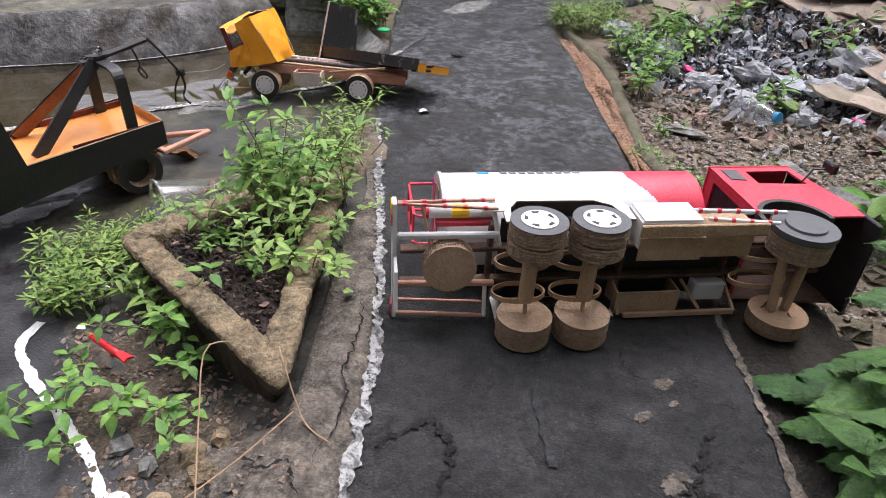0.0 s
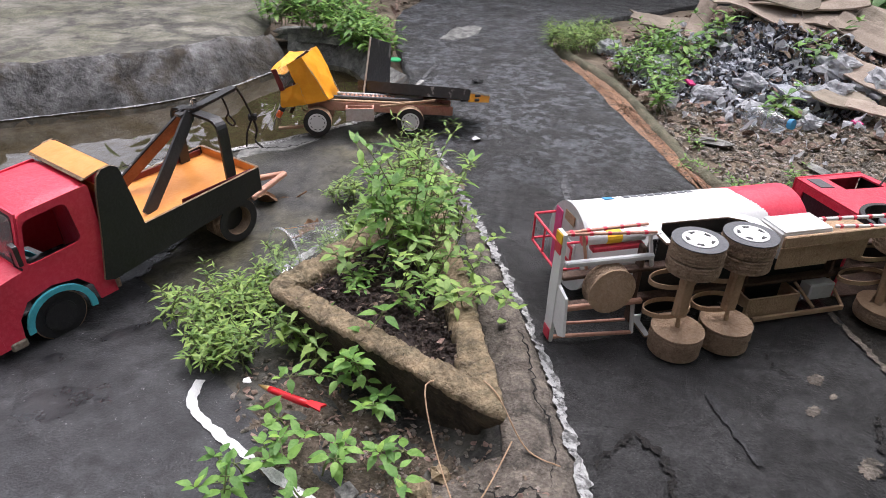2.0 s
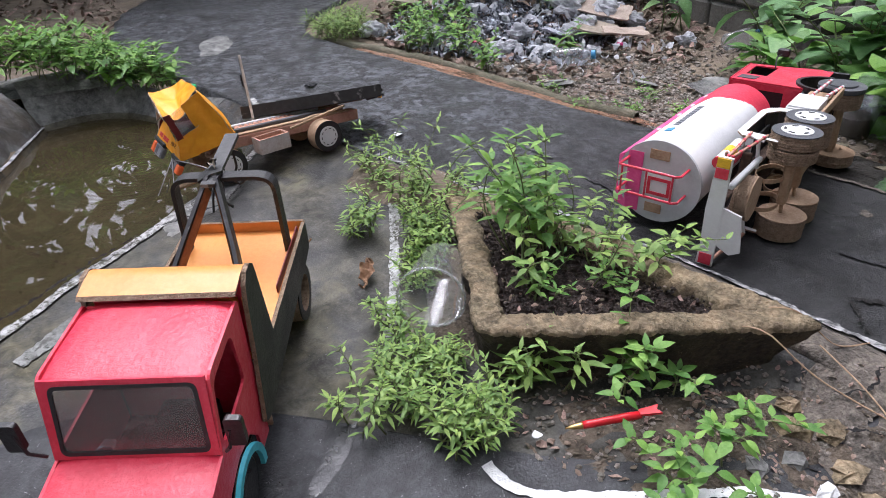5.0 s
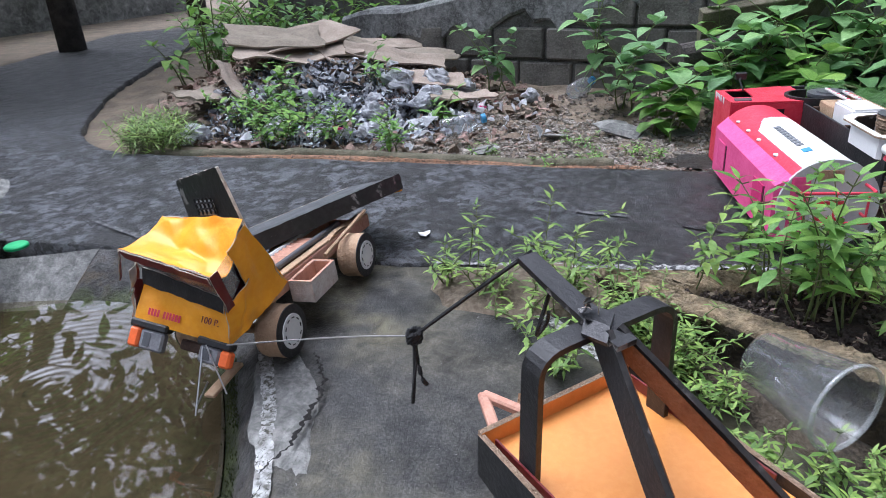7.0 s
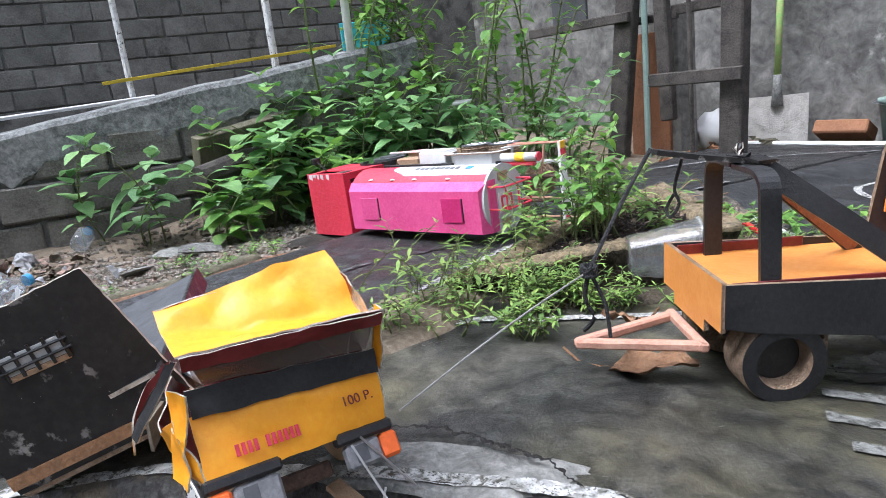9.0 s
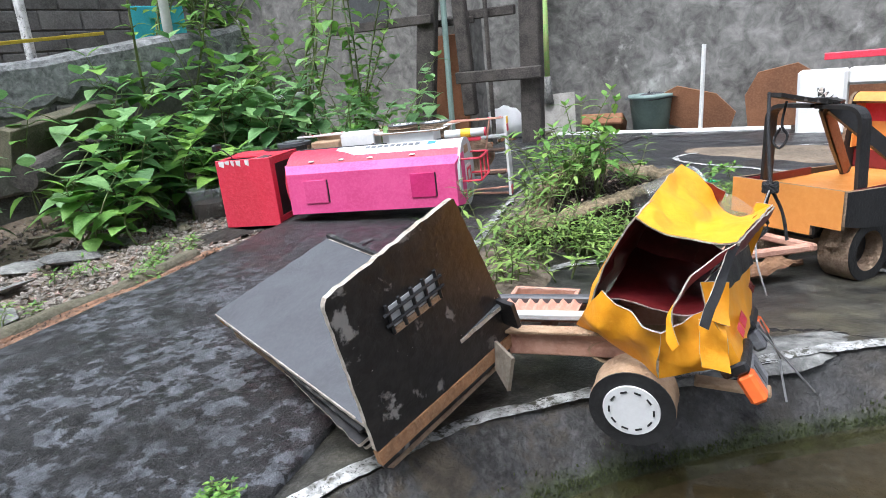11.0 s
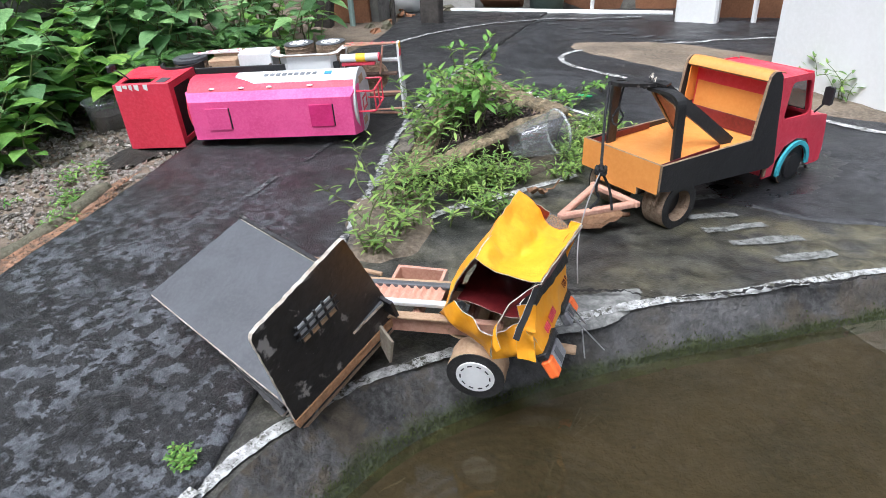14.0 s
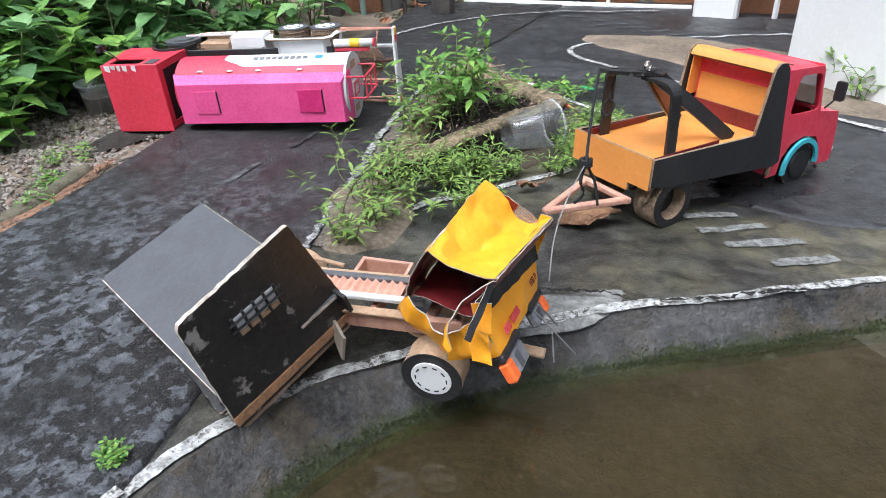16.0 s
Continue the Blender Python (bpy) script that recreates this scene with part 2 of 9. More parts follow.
slab_mat = surface("pale_blue_grey_slab", (0.25, 0.27, 0.29), (0.17, 0.185, 0.2), (0.32, 0.34, 0.36), rough=0.55, scale=6, fine=120, bump=0.15)
east_block = surface("weathered_block", (0.150, 0.146, 0.136), (0.066, 0.064, 0.058), (0.22, 0.215, 0.20), rough=0.92, scale=7, fine=120, bump=0.7, vary=0.18, spread=0.5, sharp=0.2, blotch=((0.05, 0.048, 0.044), 9, 0.50, 0.62))
shovel_mat = surface("cement_crusted_steel", (0.44, 0.42, 0.38), (0.30, 0.28, 0.25), (0.52, 0.50, 0.46), rough=0.8, scale=16, fine=180, bump=0.4)
green_paint = surface("worn_green_paint", (0.18, 0.38, 0.08), (0.30, 0.33, 0.12), (0.34, 0.42, 0.16), rough=0.6, scale=40, fine=160, bump=0.2)
block_mat = surface("grey_block", (0.15, 0.142, 0.125), (0.08, 0.077, 0.065), (0.25, 0.24, 0.22), rough=0.9, scale=10, fine=140, bump=0.5, vary=0.2)
mortar = surface("crumbled_mortar", (0.14, 0.137, 0.126), (0.05, 0.05, 0.045), (0.2, 0.2, 0.19), rough=0.95, scale=14, fine=170, bump=0.6)
plaster = surface("stained_grey_plaster", (0.20, 0.195, 0.18), (0.085, 0.083, 0.074), (0.30, 0.29, 0.27), rough=0.9, scale=2.2, fine=40, bump=0.12, sharp=0.16, grain=0.3, blotch=((0.32, 0.31, 0.29), 7, 0.60, 0.68), mottle=(14, 0.5))
white_wall = surface("white_wall_paint", (0.80, 0.79, 0.77), (0.74, 0.73, 0.70), (0.84, 0.83, 0.81), rough=0.7, scale=3, fine=90, bump=0.06)
old_wood = surface("grey_old_wood", (0.068, 0.058, 0.050), (0.032, 0.028, 0.025), (0.12, 0.105, 0.092), rough=0.85, scale=18, fine=160, bump=0.4)
brown_board = surface("brown_hardboard", (0.30, 0.13, 0.06), (0.20, 0.09, 0.045), (0.38, 0.19, 0.1), rough=0.75, scale=5, fine=120, bump=0.1)
pvc = surface("white_pvc", (0.72, 0.72, 0.70), (0.6, 0.6, 0.57), rough=0.45, scale=12, fine=90, bump=0.03)
stone_mat = surface("rubble_stone", (0.20, 0.172, 0.142), (0.11, 0.094, 0.076), (0.36, 0.33, 0.29), rough=0.92, scale=50, fine=260, bump=0.4, vary=0.4, island=True)
chip_mat = surface("dead_leaf_chip", (0.215, 0.155, 0.112), (0.125, 0.088, 0.064), (0.35, 0.28, 0.22), rough=0.85, scale=60, fine=260, bump=0.3, vary=0.6, island=True)
ash_mat = surface("burnt_ash_flake", (0.050, 0.057, 0.072), (0.018, 0.020, 0.026), (0.15, 0.17, 0.20), rough=0.5, scale=50, fine=240, bump=0.4, vary=0.5, island=True)
pale_ash = surface("pale_burnt_plastic", (0.44, 0.46, 0.51), (0.22, 0.24, 0.28), (0.62, 0.64, 0.68), rough=0.4, scale=60, fine=260, bump=0.3, vary=0.45, island=True)
board_mat = surface("weathered_cardboard", (0.33, 0.27, 0.21), (0.22, 0.18, 0.14), (0.44, 0.38, 0.31), rough=0.9, scale=12, fine=160, bump=0.25, vary=0.2)
bag_mat = surface("crumpled_plastic_bag", (0.62, 0.63, 0.65), (0.42, 0.43, 0.46), (0.75, 0.76, 0.78), rough=0.3, scale=30, fine=150, bump=0.5, trans=0.35)

red_paint = surface("red_poster_paint", (0.65, 0.036, 0.072), (0.58, 0.028, 0.055), (0.73, 0.10, 0.14), rough=0.30, rough2=0.46, scale=13, fine=150, bump=0.13)
tank_red = surface("red_card_paint", (0.66, 0.034, 0.075), (0.58, 0.024, 0.058), (0.72, 0.085, 0.12), rough=0.45, scale=10, fine=190, bump=0.05)
pink_paint = surface("pink_card_paint", (0.74, 0.085, 0.27), (0.66, 0.06, 0.22), (0.80, 0.15, 0.34), rough=0.5, scale=11, fine=190, bump=0.05)
dark_pink = surface("dark_pink_card", (0.60, 0.02, 0.17), (0.52, 0.015, 0.13), (0.66, 0.05, 0.2), rough=0.5, scale=14, fine=190, bump=0.05)
white_card = surface("white_card", (0.70, 0.70, 0.69), (0.62, 0.62, 0.61), (0.75, 0.75, 0.74), rough=0.55, scale=12, fine=200, bump=0.05)
grey_card = surface("pale_grey_card", (0.50, 0.51, 0.51), (0.42, 0.43, 0.43), (0.56, 0.57, 0.57), rough=0.6, scale=16, fine=200, bump=0.05)
black_paint = surface("matt_black_paint", (0.011, 0.011, 0.012), (0.018, 0.018, 0.019), (0.034, 0.034, 0.035), rough=0.4, rough2=0.55, scale=16, fine=220, bump=0.10)
bed_grey = surface("charcoal_card", (0.080, 0.083, 0.090), (0.064, 0.066, 0.072), (0.105, 0.108, 0.114), rough=0.4, scale=14, fine=230, bump=0.06)
scuffed_black = surface("scuffed_black_card", (0.017, 0.016, 0.016), (0.026, 0.024, 0.023), (0.06, 0.056, 0.054), rough=0.3, rough2=0.45, scale=15, fine=120, bump=0.08, spread=0.6, grain=0.35, blotch=((0.26, 0.245, 0.23), 38, 0.585, 0.64), speck=((0.5, 0.48, 0.45), 130, 0.735))
orange_card = surface("orange_card", (0.68, 0.27, 0.06), (0.63, 0.24, 0.05), (0.73, 0.33, 0.09), rough=0.32, rough2=0.5, scale=14, fine=150, bump=0.05)
yellow_card = surface("yellow_poster_card", (0.90, 0.370, 0.010), (0.82, 0.325, 0.008), (0.94, 0.45, 0.03), rough=0.38, rough2=0.5, scale=10, fine=150, bump=0.06)
kraft = surface("kraft_cardboard", (0.40, 0.27, 0.165), (0.31, 0.20, 0.12), (0.50, 0.36, 0.24), rough=0.85, scale=24, fine=240, bump=0.25)
dark_card = surface("dark_brown_card", (0.085, 0.048, 0.032), (0.05, 0.030, 0.022), (0.15, 0.09, 0.06), rough=0.8, scale=24, fine=240, bump=0.2)
kraft_face = surface("peeled_kraft_card", (0.46, 0.32, 0.21), (0.36, 0.24, 0.15), (0.55, 0.42, 0.31), rough=0.88, scale=30, fine=200, bump=0.35)
bare_brown = surface("bare_brown_card", (0.30, 0.125, 0.052), (0.22, 0.09, 0.038), (0.38, 0.18, 0.09), rough=0.8, scale=24, fine=240, bump=0.2)
paper_white = surface("rubbed_white_card", (0.52, 0.48, 0.45), (0.40, 0.33, 0.28), (0.62, 0.60, 0.58), rough=0.8, scale=40, fine=200, bump=0.2)
dull_silver = surface("dull_silver_card", (0.20, 0.20, 0.21), (0.13, 0.13, 0.14), (0.32, 0.32, 0.33), rough=0.35, scale=40, fine=200, bump=0.1)
kraft_edge = surface("corrugated_edge", (0.40, 0.275, 0.18), (0.27, 0.18, 0.115), (0.55, 0.42, 0.31), rough=0.9, scale=120, fine=420, bump=0.8)
pink_wood = surface("pinkish_wood_strip", (0.50, 0.27, 0.19), (0.40, 0.20, 0.14), (0.60, 0.38, 0.29), rough=0.75, scale=30, fine=220, bump=0.15)
paper_edge = surface("torn_paper_edge", (0.66, 0.60, 0.52), (0.42, 0.34, 0.26), (0.78, 0.74, 0.68), rough=0.9, scale=90, fine=400, bump=0.4)
dark_red = surface("dark_maroon_print", (0.10, 0.008, 0.010), (0.16, 0.016, 0.018), (0.22, 0.03, 0.03), rough=0.3, scale=16, fine=160, bump=0.04)
teal_paint = surface("turquoise_paint", (0.06, 0.42, 0.50), (0.04, 0.34, 0.42), (0.12, 0.5, 0.56), rough=0.5, scale=20, fine=200, bump=0.05)
orange_red = surface("orange_lamp_card", (0.85, 0.16, 0.03), (0.75, 0.12, 0.02), rough=0.4, scale=20, fine=200, bump=0.03)
amber = surface("yellow_mark", (0.85, 0.50, 0.02), rough=0.5, scale=20, fine=200, bump=0.02)
black_cord = surface("black_cord", (0.012, 0.012, 0.013), rough=0.6, scale=60, fine=400, bump=0.3)
grey_string = surface("grey_string", (0.26, 0.25, 0.24), rough=0.7, scale=60, fine=400, bump=0.2)
steel = surface("galvanised_wire", (0.55, 0.55, 0.56), rough=0.35, scale=30, fine=200, bump=0.05, metal=0.9)
blue_mark = surface("blue_print", (0.05, 0.28, 0.52), rough=0.5, scale=20, fine=200, bump=0.02)
grey_mark = surface("grey_print", (0.16, 0.17, 0.18), rough=0.5, scale=20, fine=200, bump=0.02)
film_mat = clear("dark_window_film", (0.62, 0.60, 0.61), 0.18, 1.6, haze=0.16, silt=(0.40, 0.33, 0.31))
cup_mat = clear("clear_cup_plastic", (0.95, 0.96, 0.95), 0.06, 1.5, haze=0.06)
cup_rim_mat = clear("thick_cup_plastic", (0.90, 0.92, 0.91), 0.10, 1.5, haze=0.20)
bottle_mat = clear("clear_bottle_plastic", (0.85, 0.88, 0.91), 0.12, 1.5, haze=0.12)
water_mat = clear("shallow_water", (0.80, 0.74, 0.58), 0.02, 1.22, haze=0.16, silt=(0.040, 0.032, 0.014))
wb, wlk = water_mat.node_tree.nodes, water_mat.node_tree.links
wno, wbp, wco = wb.new("ShaderNodeTexNoise"), wb.new("ShaderNodeBump"), wb.new("ShaderNodeTexCoord")
wno.inputs["Scale"].default_value, wno.inputs["Detail"].default_value = 34.0, 1.0
wbp.inputs["Strength"].default_value, wbp.inputs["Distance"].default_value = 0.34, 0.010
wlk.new(wco.outputs["Object"], wno.inputs["Vector"])
wrg, wsh, wad = wb.new("ShaderNodeTexWave"), wb.new("ShaderNodeVectorMath"), wb.new("ShaderNodeMath")
wrg.wave_type, wrg.rings_direction = "RINGS", "Z"
wrg.inputs["Scale"].default_value, wrg.inputs["Distortion"].default_value = 22.0, 0.6
wsh.inputs[1].default_value = (0.34, -1.66, 0.022)
wlk.new(wco.outputs["Object"], wsh.inputs[0])
wlk.new(wsh.outputs[0], wrg.inputs["Vector"])
wad.operation = "MULTIPLY_ADD"
wad.inputs[1].default_value = 0.34
wln, wfd, wmu = wb.new("ShaderNodeVectorMath"), wb.new("ShaderNodeMath"), wb.new("ShaderNodeMath")
wln.operation, wmu.operation = "LENGTH", "MULTIPLY"
wlk.new(wsh.outputs[0], wln.inputs[0])
wfd.operation, wfd.use_clamp = "MULTIPLY_ADD", True
wfd.inputs[1].default_value, wfd.inputs[2].default_value = -5.0, 1.25
wlk.new(wln.outputs["Value"], wfd.inputs[0])
wlk.new(wrg.outputs["Fac"], wmu.inputs[0])
wlk.new(wfd.outputs[0], wmu.inputs[1])
wlk.new(wmu.outputs[0], wad.inputs[0])
wlk.new(wno.outputs["Fac"], wad.inputs[2])
wlk.new(wad.outputs[0], wbp.inputs["Height"])
for nd in list(wb):
    if nd.bl_idname == "ShaderNodeMapRange":
        nd.inputs["To Max"].default_value = 0.72
    if nd.bl_idname == "ShaderNodeMath" and nd.operation == "POWER":
        nd.inputs[1].default_value = 2.3
for nd in list(wb):
    if nd.bl_idname in ("ShaderNodeBsdfGlossy", "ShaderNodeLayerWeight"):
        wlk.new(wbp.outputs[0], nd.inputs["Normal"])
leaf_mid = surface("green_leaf", (0.175, 0.35, 0.058), (0.11, 0.25, 0.040), (0.26, 0.44, 0.11), rough=0.45, scale=40, fine=200, bump=0.15, vary=0.35, island=True, trans=0.3)
leaf_light = surface("fresh_green_leaf", (0.215, 0.345, 0.075), (0.15, 0.265, 0.05), (0.29, 0.425, 0.115), rough=0.45, scale=40, fine=200, bump=0.15, vary=0.35, island=True, trans=0.3)
leaf_coarse = surface("coarse_dark_leaf", (0.042, 0.118, 0.018), (0.022, 0.070, 0.011), (0.075, 0.175, 0.034), rough=0.30, rough2=0.42, scale=38, fine=160, bump=0.5, vary=0.25, trans=0.12)
leaf_deep = surface("deep_green_leaf", (0.195, 0.37, 0.130), (0.125, 0.265, 0.085), (0.27, 0.45, 0.19), rough=0.38, scale=30, fine=160, bump=0.25, vary=0.35, island=True, trans=0.25)
stem_mat = surface("green_stem", (0.12, 0.17, 0.05), (0.10, 0.10, 0.04), rough=0.6, scale=40, fine=200, bump=0.1)
dry_leaf = surface("dry_brown_leaf", (0.26, 0.14, 0.07), (0.16, 0.085, 0.045), (0.36, 0.22, 0.13), rough=0.8, scale=40, fine=200, bump=0.4)
red_plastic = surface("red_plastic", (0.60, 0.012, 0.02), (0.5, 0.01, 0.015), rough=0.25, scale=20, fine=200, bump=0.02)
gold = surface("brass_tip", (0.60, 0.42, 0.16), rough=0.3, scale=20, fine=200, bump=0.02, metal=0.9)
green_plastic = surface("green_plastic", (0.03, 0.45, 0.16), rough=0.35, scale=20, fine=200, bump=0.02)
bucket_mat = surface("grey_green_bucket", (0.22, 0.30, 0.27), (0.16, 0.22, 0.2), rough=0.5, scale=10, fine=120, bump=0.05)
dark_sheet = surface("dark_grey_sheet", (0.06, 0.062, 0.065), (0.04, 0.041, 0.043), (0.10, 0.10, 0.105), rough=0.55, scale=8, fine=120, bump=0.1)
yellow_rope = surface("yellow_rope", (0.62, 0.48, 0.04), rough=0.7, scale=60, fine=300, bump=0.3)


# ---- mesh helpers ----
class Shape:
    """Collects vertices and faces of one mesh."""

    def __init__(self):
        self.v, self.f, self.m = [], [], []

    def add(self, verts, faces, mat=0, m=None):
        k = len(self.v)
        self.v += [tuple(m @ Vector(p)) for p in verts] if m else [tuple(p) for p in verts]
        self.f += [tuple(i + k for i in face) for face in faces]
        self.m += [mat] * len(faces) if isinstance(mat, int) else list(mat)
        return self

    def box(self, x0, x1, y0, y1, z0, z1, mat=0, m=None, c=None):
        """A box with chamfered edges."""
        d = min(x1 - x0, y1 - y0, z1 - z0)
        c = min(0.0025, d * 0.22) if c is None else min(c, d * 0.45)
        v, idx = [], {}
        for sx in (0, 1):
            for sy in (0, 1):
                for sz in (0, 1):
                    px, py, pz = (x0, x1)[sx], (y0, y1)[sy], (z0, z1)[sz]
                    ix, iy, iz = c * (1 - 2 * sx), c * (1 - 2 * sy), c * (1 - 2 * sz)
                    for a, p in enumerate(((px, py + iy, pz + iz), (px + ix, py, pz + iz), (px + ix, py + iy, pz))):
                        idx[sx, sy, sz, a] = len(v)
                        v.append(p)
        f = []
        g = lambda sx, sy, sz, a: idx[sx, sy, sz, a]  # noqa: E731
        ring = ((0, 0), (1, 0), (1, 1), (0, 1))
        for s in (0, 1):
            o = 1 if s else -1
            f.append([g(s, a, b, 0) for a, b in ring][::o])
            f.append([g(a, s, b, 1) for a, b in ring][::-o])
            f.append([g(a, b, s, 2) for a, b in ring][::o])
        for a in (0, 1):
            for b in (0, 1):
                f.append([g(a, b, 0, 0), g(a, b, 1, 0), g(a, b, 1, 1), g(a, b, 0, 1)][:: 1 if a == b else -1])
                f.append([g(a, 0, b, 0), g(a, 0, b, 2), g(a, 1, b, 2), g(a, 1, b, 0)][:: 1 if a == b else -1])
                f.append([g(0, a, b, 1), g(1, a, b, 1), g(1, a, b, 2), g(0, a, b, 2)][:: 1 if a == b else -1])
                for e in (0, 1):
                    f.append([g(a, b, e, 0), g(a, b, e, 1), g(a, b, e, 2)][:: 1 if (a + b + e) % 2 else -1])
        return self.add(v, f, mat, m)

    def slab(self, poly, m, t, cap=0, side=0, cap2=None):
        """A flat polygon in the xy plane of m, t thick (from -t/2 to t/2)."""
        n = len(poly)
        v = [(x, y, t / 2) for x, y in poly] + [(x, y, -t / 2) for x, y in poly]
        f = [tuple(range(n)), tuple(range(2 * n - 1, n - 1, -1))] + [(i, i + n, (i + 1) % n + n, (i + 1) % n) for i in range(n)]
        return self.add(v, f, [cap, cap if cap2 is None else cap2] + [side] * n, m)

    def ring(self, outer, inner, m, t, cap=0, side=0):
        """A flat frame: outer and inner polygons with the same number of points."""
        n = len(outer)
        v = [(x, y, h) for h in (t / 2, -t / 2) for p in (outer, inner) for x, y in p]
        f, mt = [], []
        for i in range(n):
            j = (i + 1) % n
            f += [(i, j, n + j, n + i), (2 * n + j, 2 * n + i, 3 * n + i, 3 * n + j), (i, 2 * n + i, 2 * n + j, j), (n + j, 3 * n + j, 3 * n + i, n + i)]
            mt += [cap, cap, side, side]
        return self.add(v, f, mt, m)

    def rod(self, path, r, n=7, mat=0, close=True):
        """A round bar along a path; r a number or one per point."""
        pts = [Vector([float(c) for c in p]) for p in path]
        k0 = len(self.v)
        up = Vector((0.13, 0.27, 0.95)).normalized()
        for i, p in enumerate(pts):
            d = (pts[min(i + 1, len(pts) - 1)] - pts[max(i - 1, 0)]).normalized()
            a = d.cross(up)
            a = a.normalized() if a.length > 1e-4 else d.orthogonal().normalized()
            b = d.cross(a)
            rr = float(r[i] if isinstance(r, (list, tuple)) else r)
            self.v += [tuple(p + rr * (math.cos(q) * a + math.sin(q) * b)) for q in (2 * math.pi * j / n for j in range(n))]
        for i in range(len(pts) - 1):
            for j in range(n):
                self.f.append((k0 + i * n + j, k0 + i * n + (j + 1) % n, k0 + (i + 1) * n + (j + 1) % n, k0 + (i + 1) * n + j))
                self.m.append(mat)
        if close:
            self.f += [tuple(range(k0 + n - 1, k0 - 1, -1)), tuple(range(k0 + (len(pts) - 1) * n, k0 + len(pts) * n))]
            self.m += [mat, mat]
        return self

    def lathe(self, prof, n, m, mats=0):
        """A profile of (radius, height) turned round z of m."""
        k = len(prof)
        v = [(r * math.cos(a), r * math.sin(a), h) for r, h in prof for a in (2 * math.pi * j / n for j in range(n))]
        f, mt = [], []
        for i in range(k - 1):
            for j in range(n):
                f.append((i * n + j, i * n + (j + 1) % n, (i + 1) * n + (j + 1) % n, (i + 1) * n + j))
                mt.append(mats if isinstance(mats, int) else mats[i])
        if prof[0][0] > 1e-6:
            f.append(tuple(range(n - 1, -1, -1)))
            mt.append(mats if isinstance(mats, int) else mats[0])
        if prof[-1][0] > 1e-6:
            f.append(tuple(range((k - 1) * n, k * n)))
            mt.append(mats if isinstance(mats, int) else mats[-1])
        return self.add(v, f, mt, m)

    def grid(self, rows, mat=0):
        """A sheet from rows of points."""
        k, w = len(self.v), len(rows[0])
        self.v += [tuple(p) for row in rows for p in row]
        for i in range(len(rows) - 1):
            for j in range(w - 1):
                self.f.append((k + i * w + j, k + i * w + j + 1, k + (i + 1) * w + j + 1, k + (i + 1) * w + j))
                self.m.append(mat)
        return self

    def leaf(self, at, way, up, length, width, mat=0, fold=0.25, droop=0.25):
        d = Vector(way).normalized()
        s = d.cross(Vector(up))
        s = s.normalized() if s.length > 1e-4 else d.orthogonal().normalized()
        n = s.cross(d)
        at = Vector(at)
        v = []
        for t, w in ((0.0, 0.02), (0.14, 0.33), (0.36, 0.50), (0.64, 0.37), (0.86, 0.15), (1.0, 0.0)):
            low = -droop * t * t
            for k in (-1, 0, 1):
                v.append(tuple(at + d * (t * length) + s * (k * w * width) + n * (length * low + fold * w * width * 0.5 * abs(k))))
        f = []
        for i in range(5):
            for k in (0, 1):
                f.append((3 * i + k, 3 * i + k + 1, 3 * i + 4 + k, 3 * i + 3 + k))
        return self.add(v, f, mat)

    def mesh(self, name, mats, smooth=False):
        me = bpy.data.meshes.new(name)
        me.from_pydata(self.v, [], self.f)
        for x in mats if isinstance(mats, (list, tuple)) else (mats,):
            me.materials.append(x)
        me.polygons.foreach_set("material_index", self.m)
        if smooth:
            me.polygons.foreach_set("use_smooth", [True] * len(self.f))
        me.update()
        return me


def part(name, shape, mats, parent, label="", smooth=False):
    """One mesh object under a thing or a part."""
    ob = new(name, shape.mesh(name, mats, smooth))
    ob.parent = parent
    return tagged(ob, label) if label else ob


def thing(name, m, label, category, group=""):
    ob = new(name)
    ob.empty_display_size = 0.02
    ob.matrix_world = m
    return tagged(ob, label, category, group)


def solid(name, shape, mats, label, category, m=None, group="", kind="", smooth=False):
    """A top-level thing or piece of the setting of one mesh."""
    ob = new(name, shape.mesh(name, mats, smooth))
    if m:
        ob.matrix_world = m
    return tagged(ob, label, category, group, kind)


def step(a, b, x):
    t = np.clip((x - a) / (b - a), 0, 1)
    return t * t * (3 - 2 * t)


def ground_z(x, y):
    """The lie of the paved ground."""
    left = -0.024 + 0.042 * step(0.7, 1.3, y)
    right = np.clip(0.018 - 0.017 * step(1.05, 0.75, y) * step(0.15, 0.225, x) - 0.06 * np.maximum(0, x - 0.42 - 0.26 * step(1.05, 0.75, y)), -0.02, 1)
    near = step(0.78, 0.55, y)
    w = step(-0.15 + 0.17 * near, 0.12 + 0.05 * near, x)
    z = left * (1 - w) + right * w
    k = np.clip((0.35 - y) / 1.5, 0, 1.1)
    return z * (1 - k) - 0.1 * k


def gz(x, y):
    return float(ground_z(x, y))


def smooth_line(pts, n):
    """n points along a smooth line through pts (Catmull-Rom, even steps)."""
    p = np.array([pts[0], *pts, pts[-1]], float)
    out = []
    for i in range(1, len(p) - 2):
        for t in np.linspace(0, 1, 24, endpoint=False):
            out.append(0.5 * (2 * p[i] + (p[i + 1] - p[i - 1]) * t + (2 * p[i - 1] - 5 * p[i] + 4 * p[i + 1] - p[i + 2]) * t * t
                              + (3 * p[i] - p[i - 1] - 3 * p[i + 1] + p[i + 2]) * t ** 3))
    out.append(p[-2])
    out = np.array(out)
    s = np.r_[0, np.cumsum(np.linalg.norm(np.diff(out, axis=0), axis=1))]
    u = np.linspace(0, s[-1], n)
    return np.stack([np.interp(u, s, out[:, k]) for k in range(out.shape[1])], 1)


def rough(x, y, s=20.0, a=0.004):
    return a * noise.noise((x * s, y * s, 1.7))


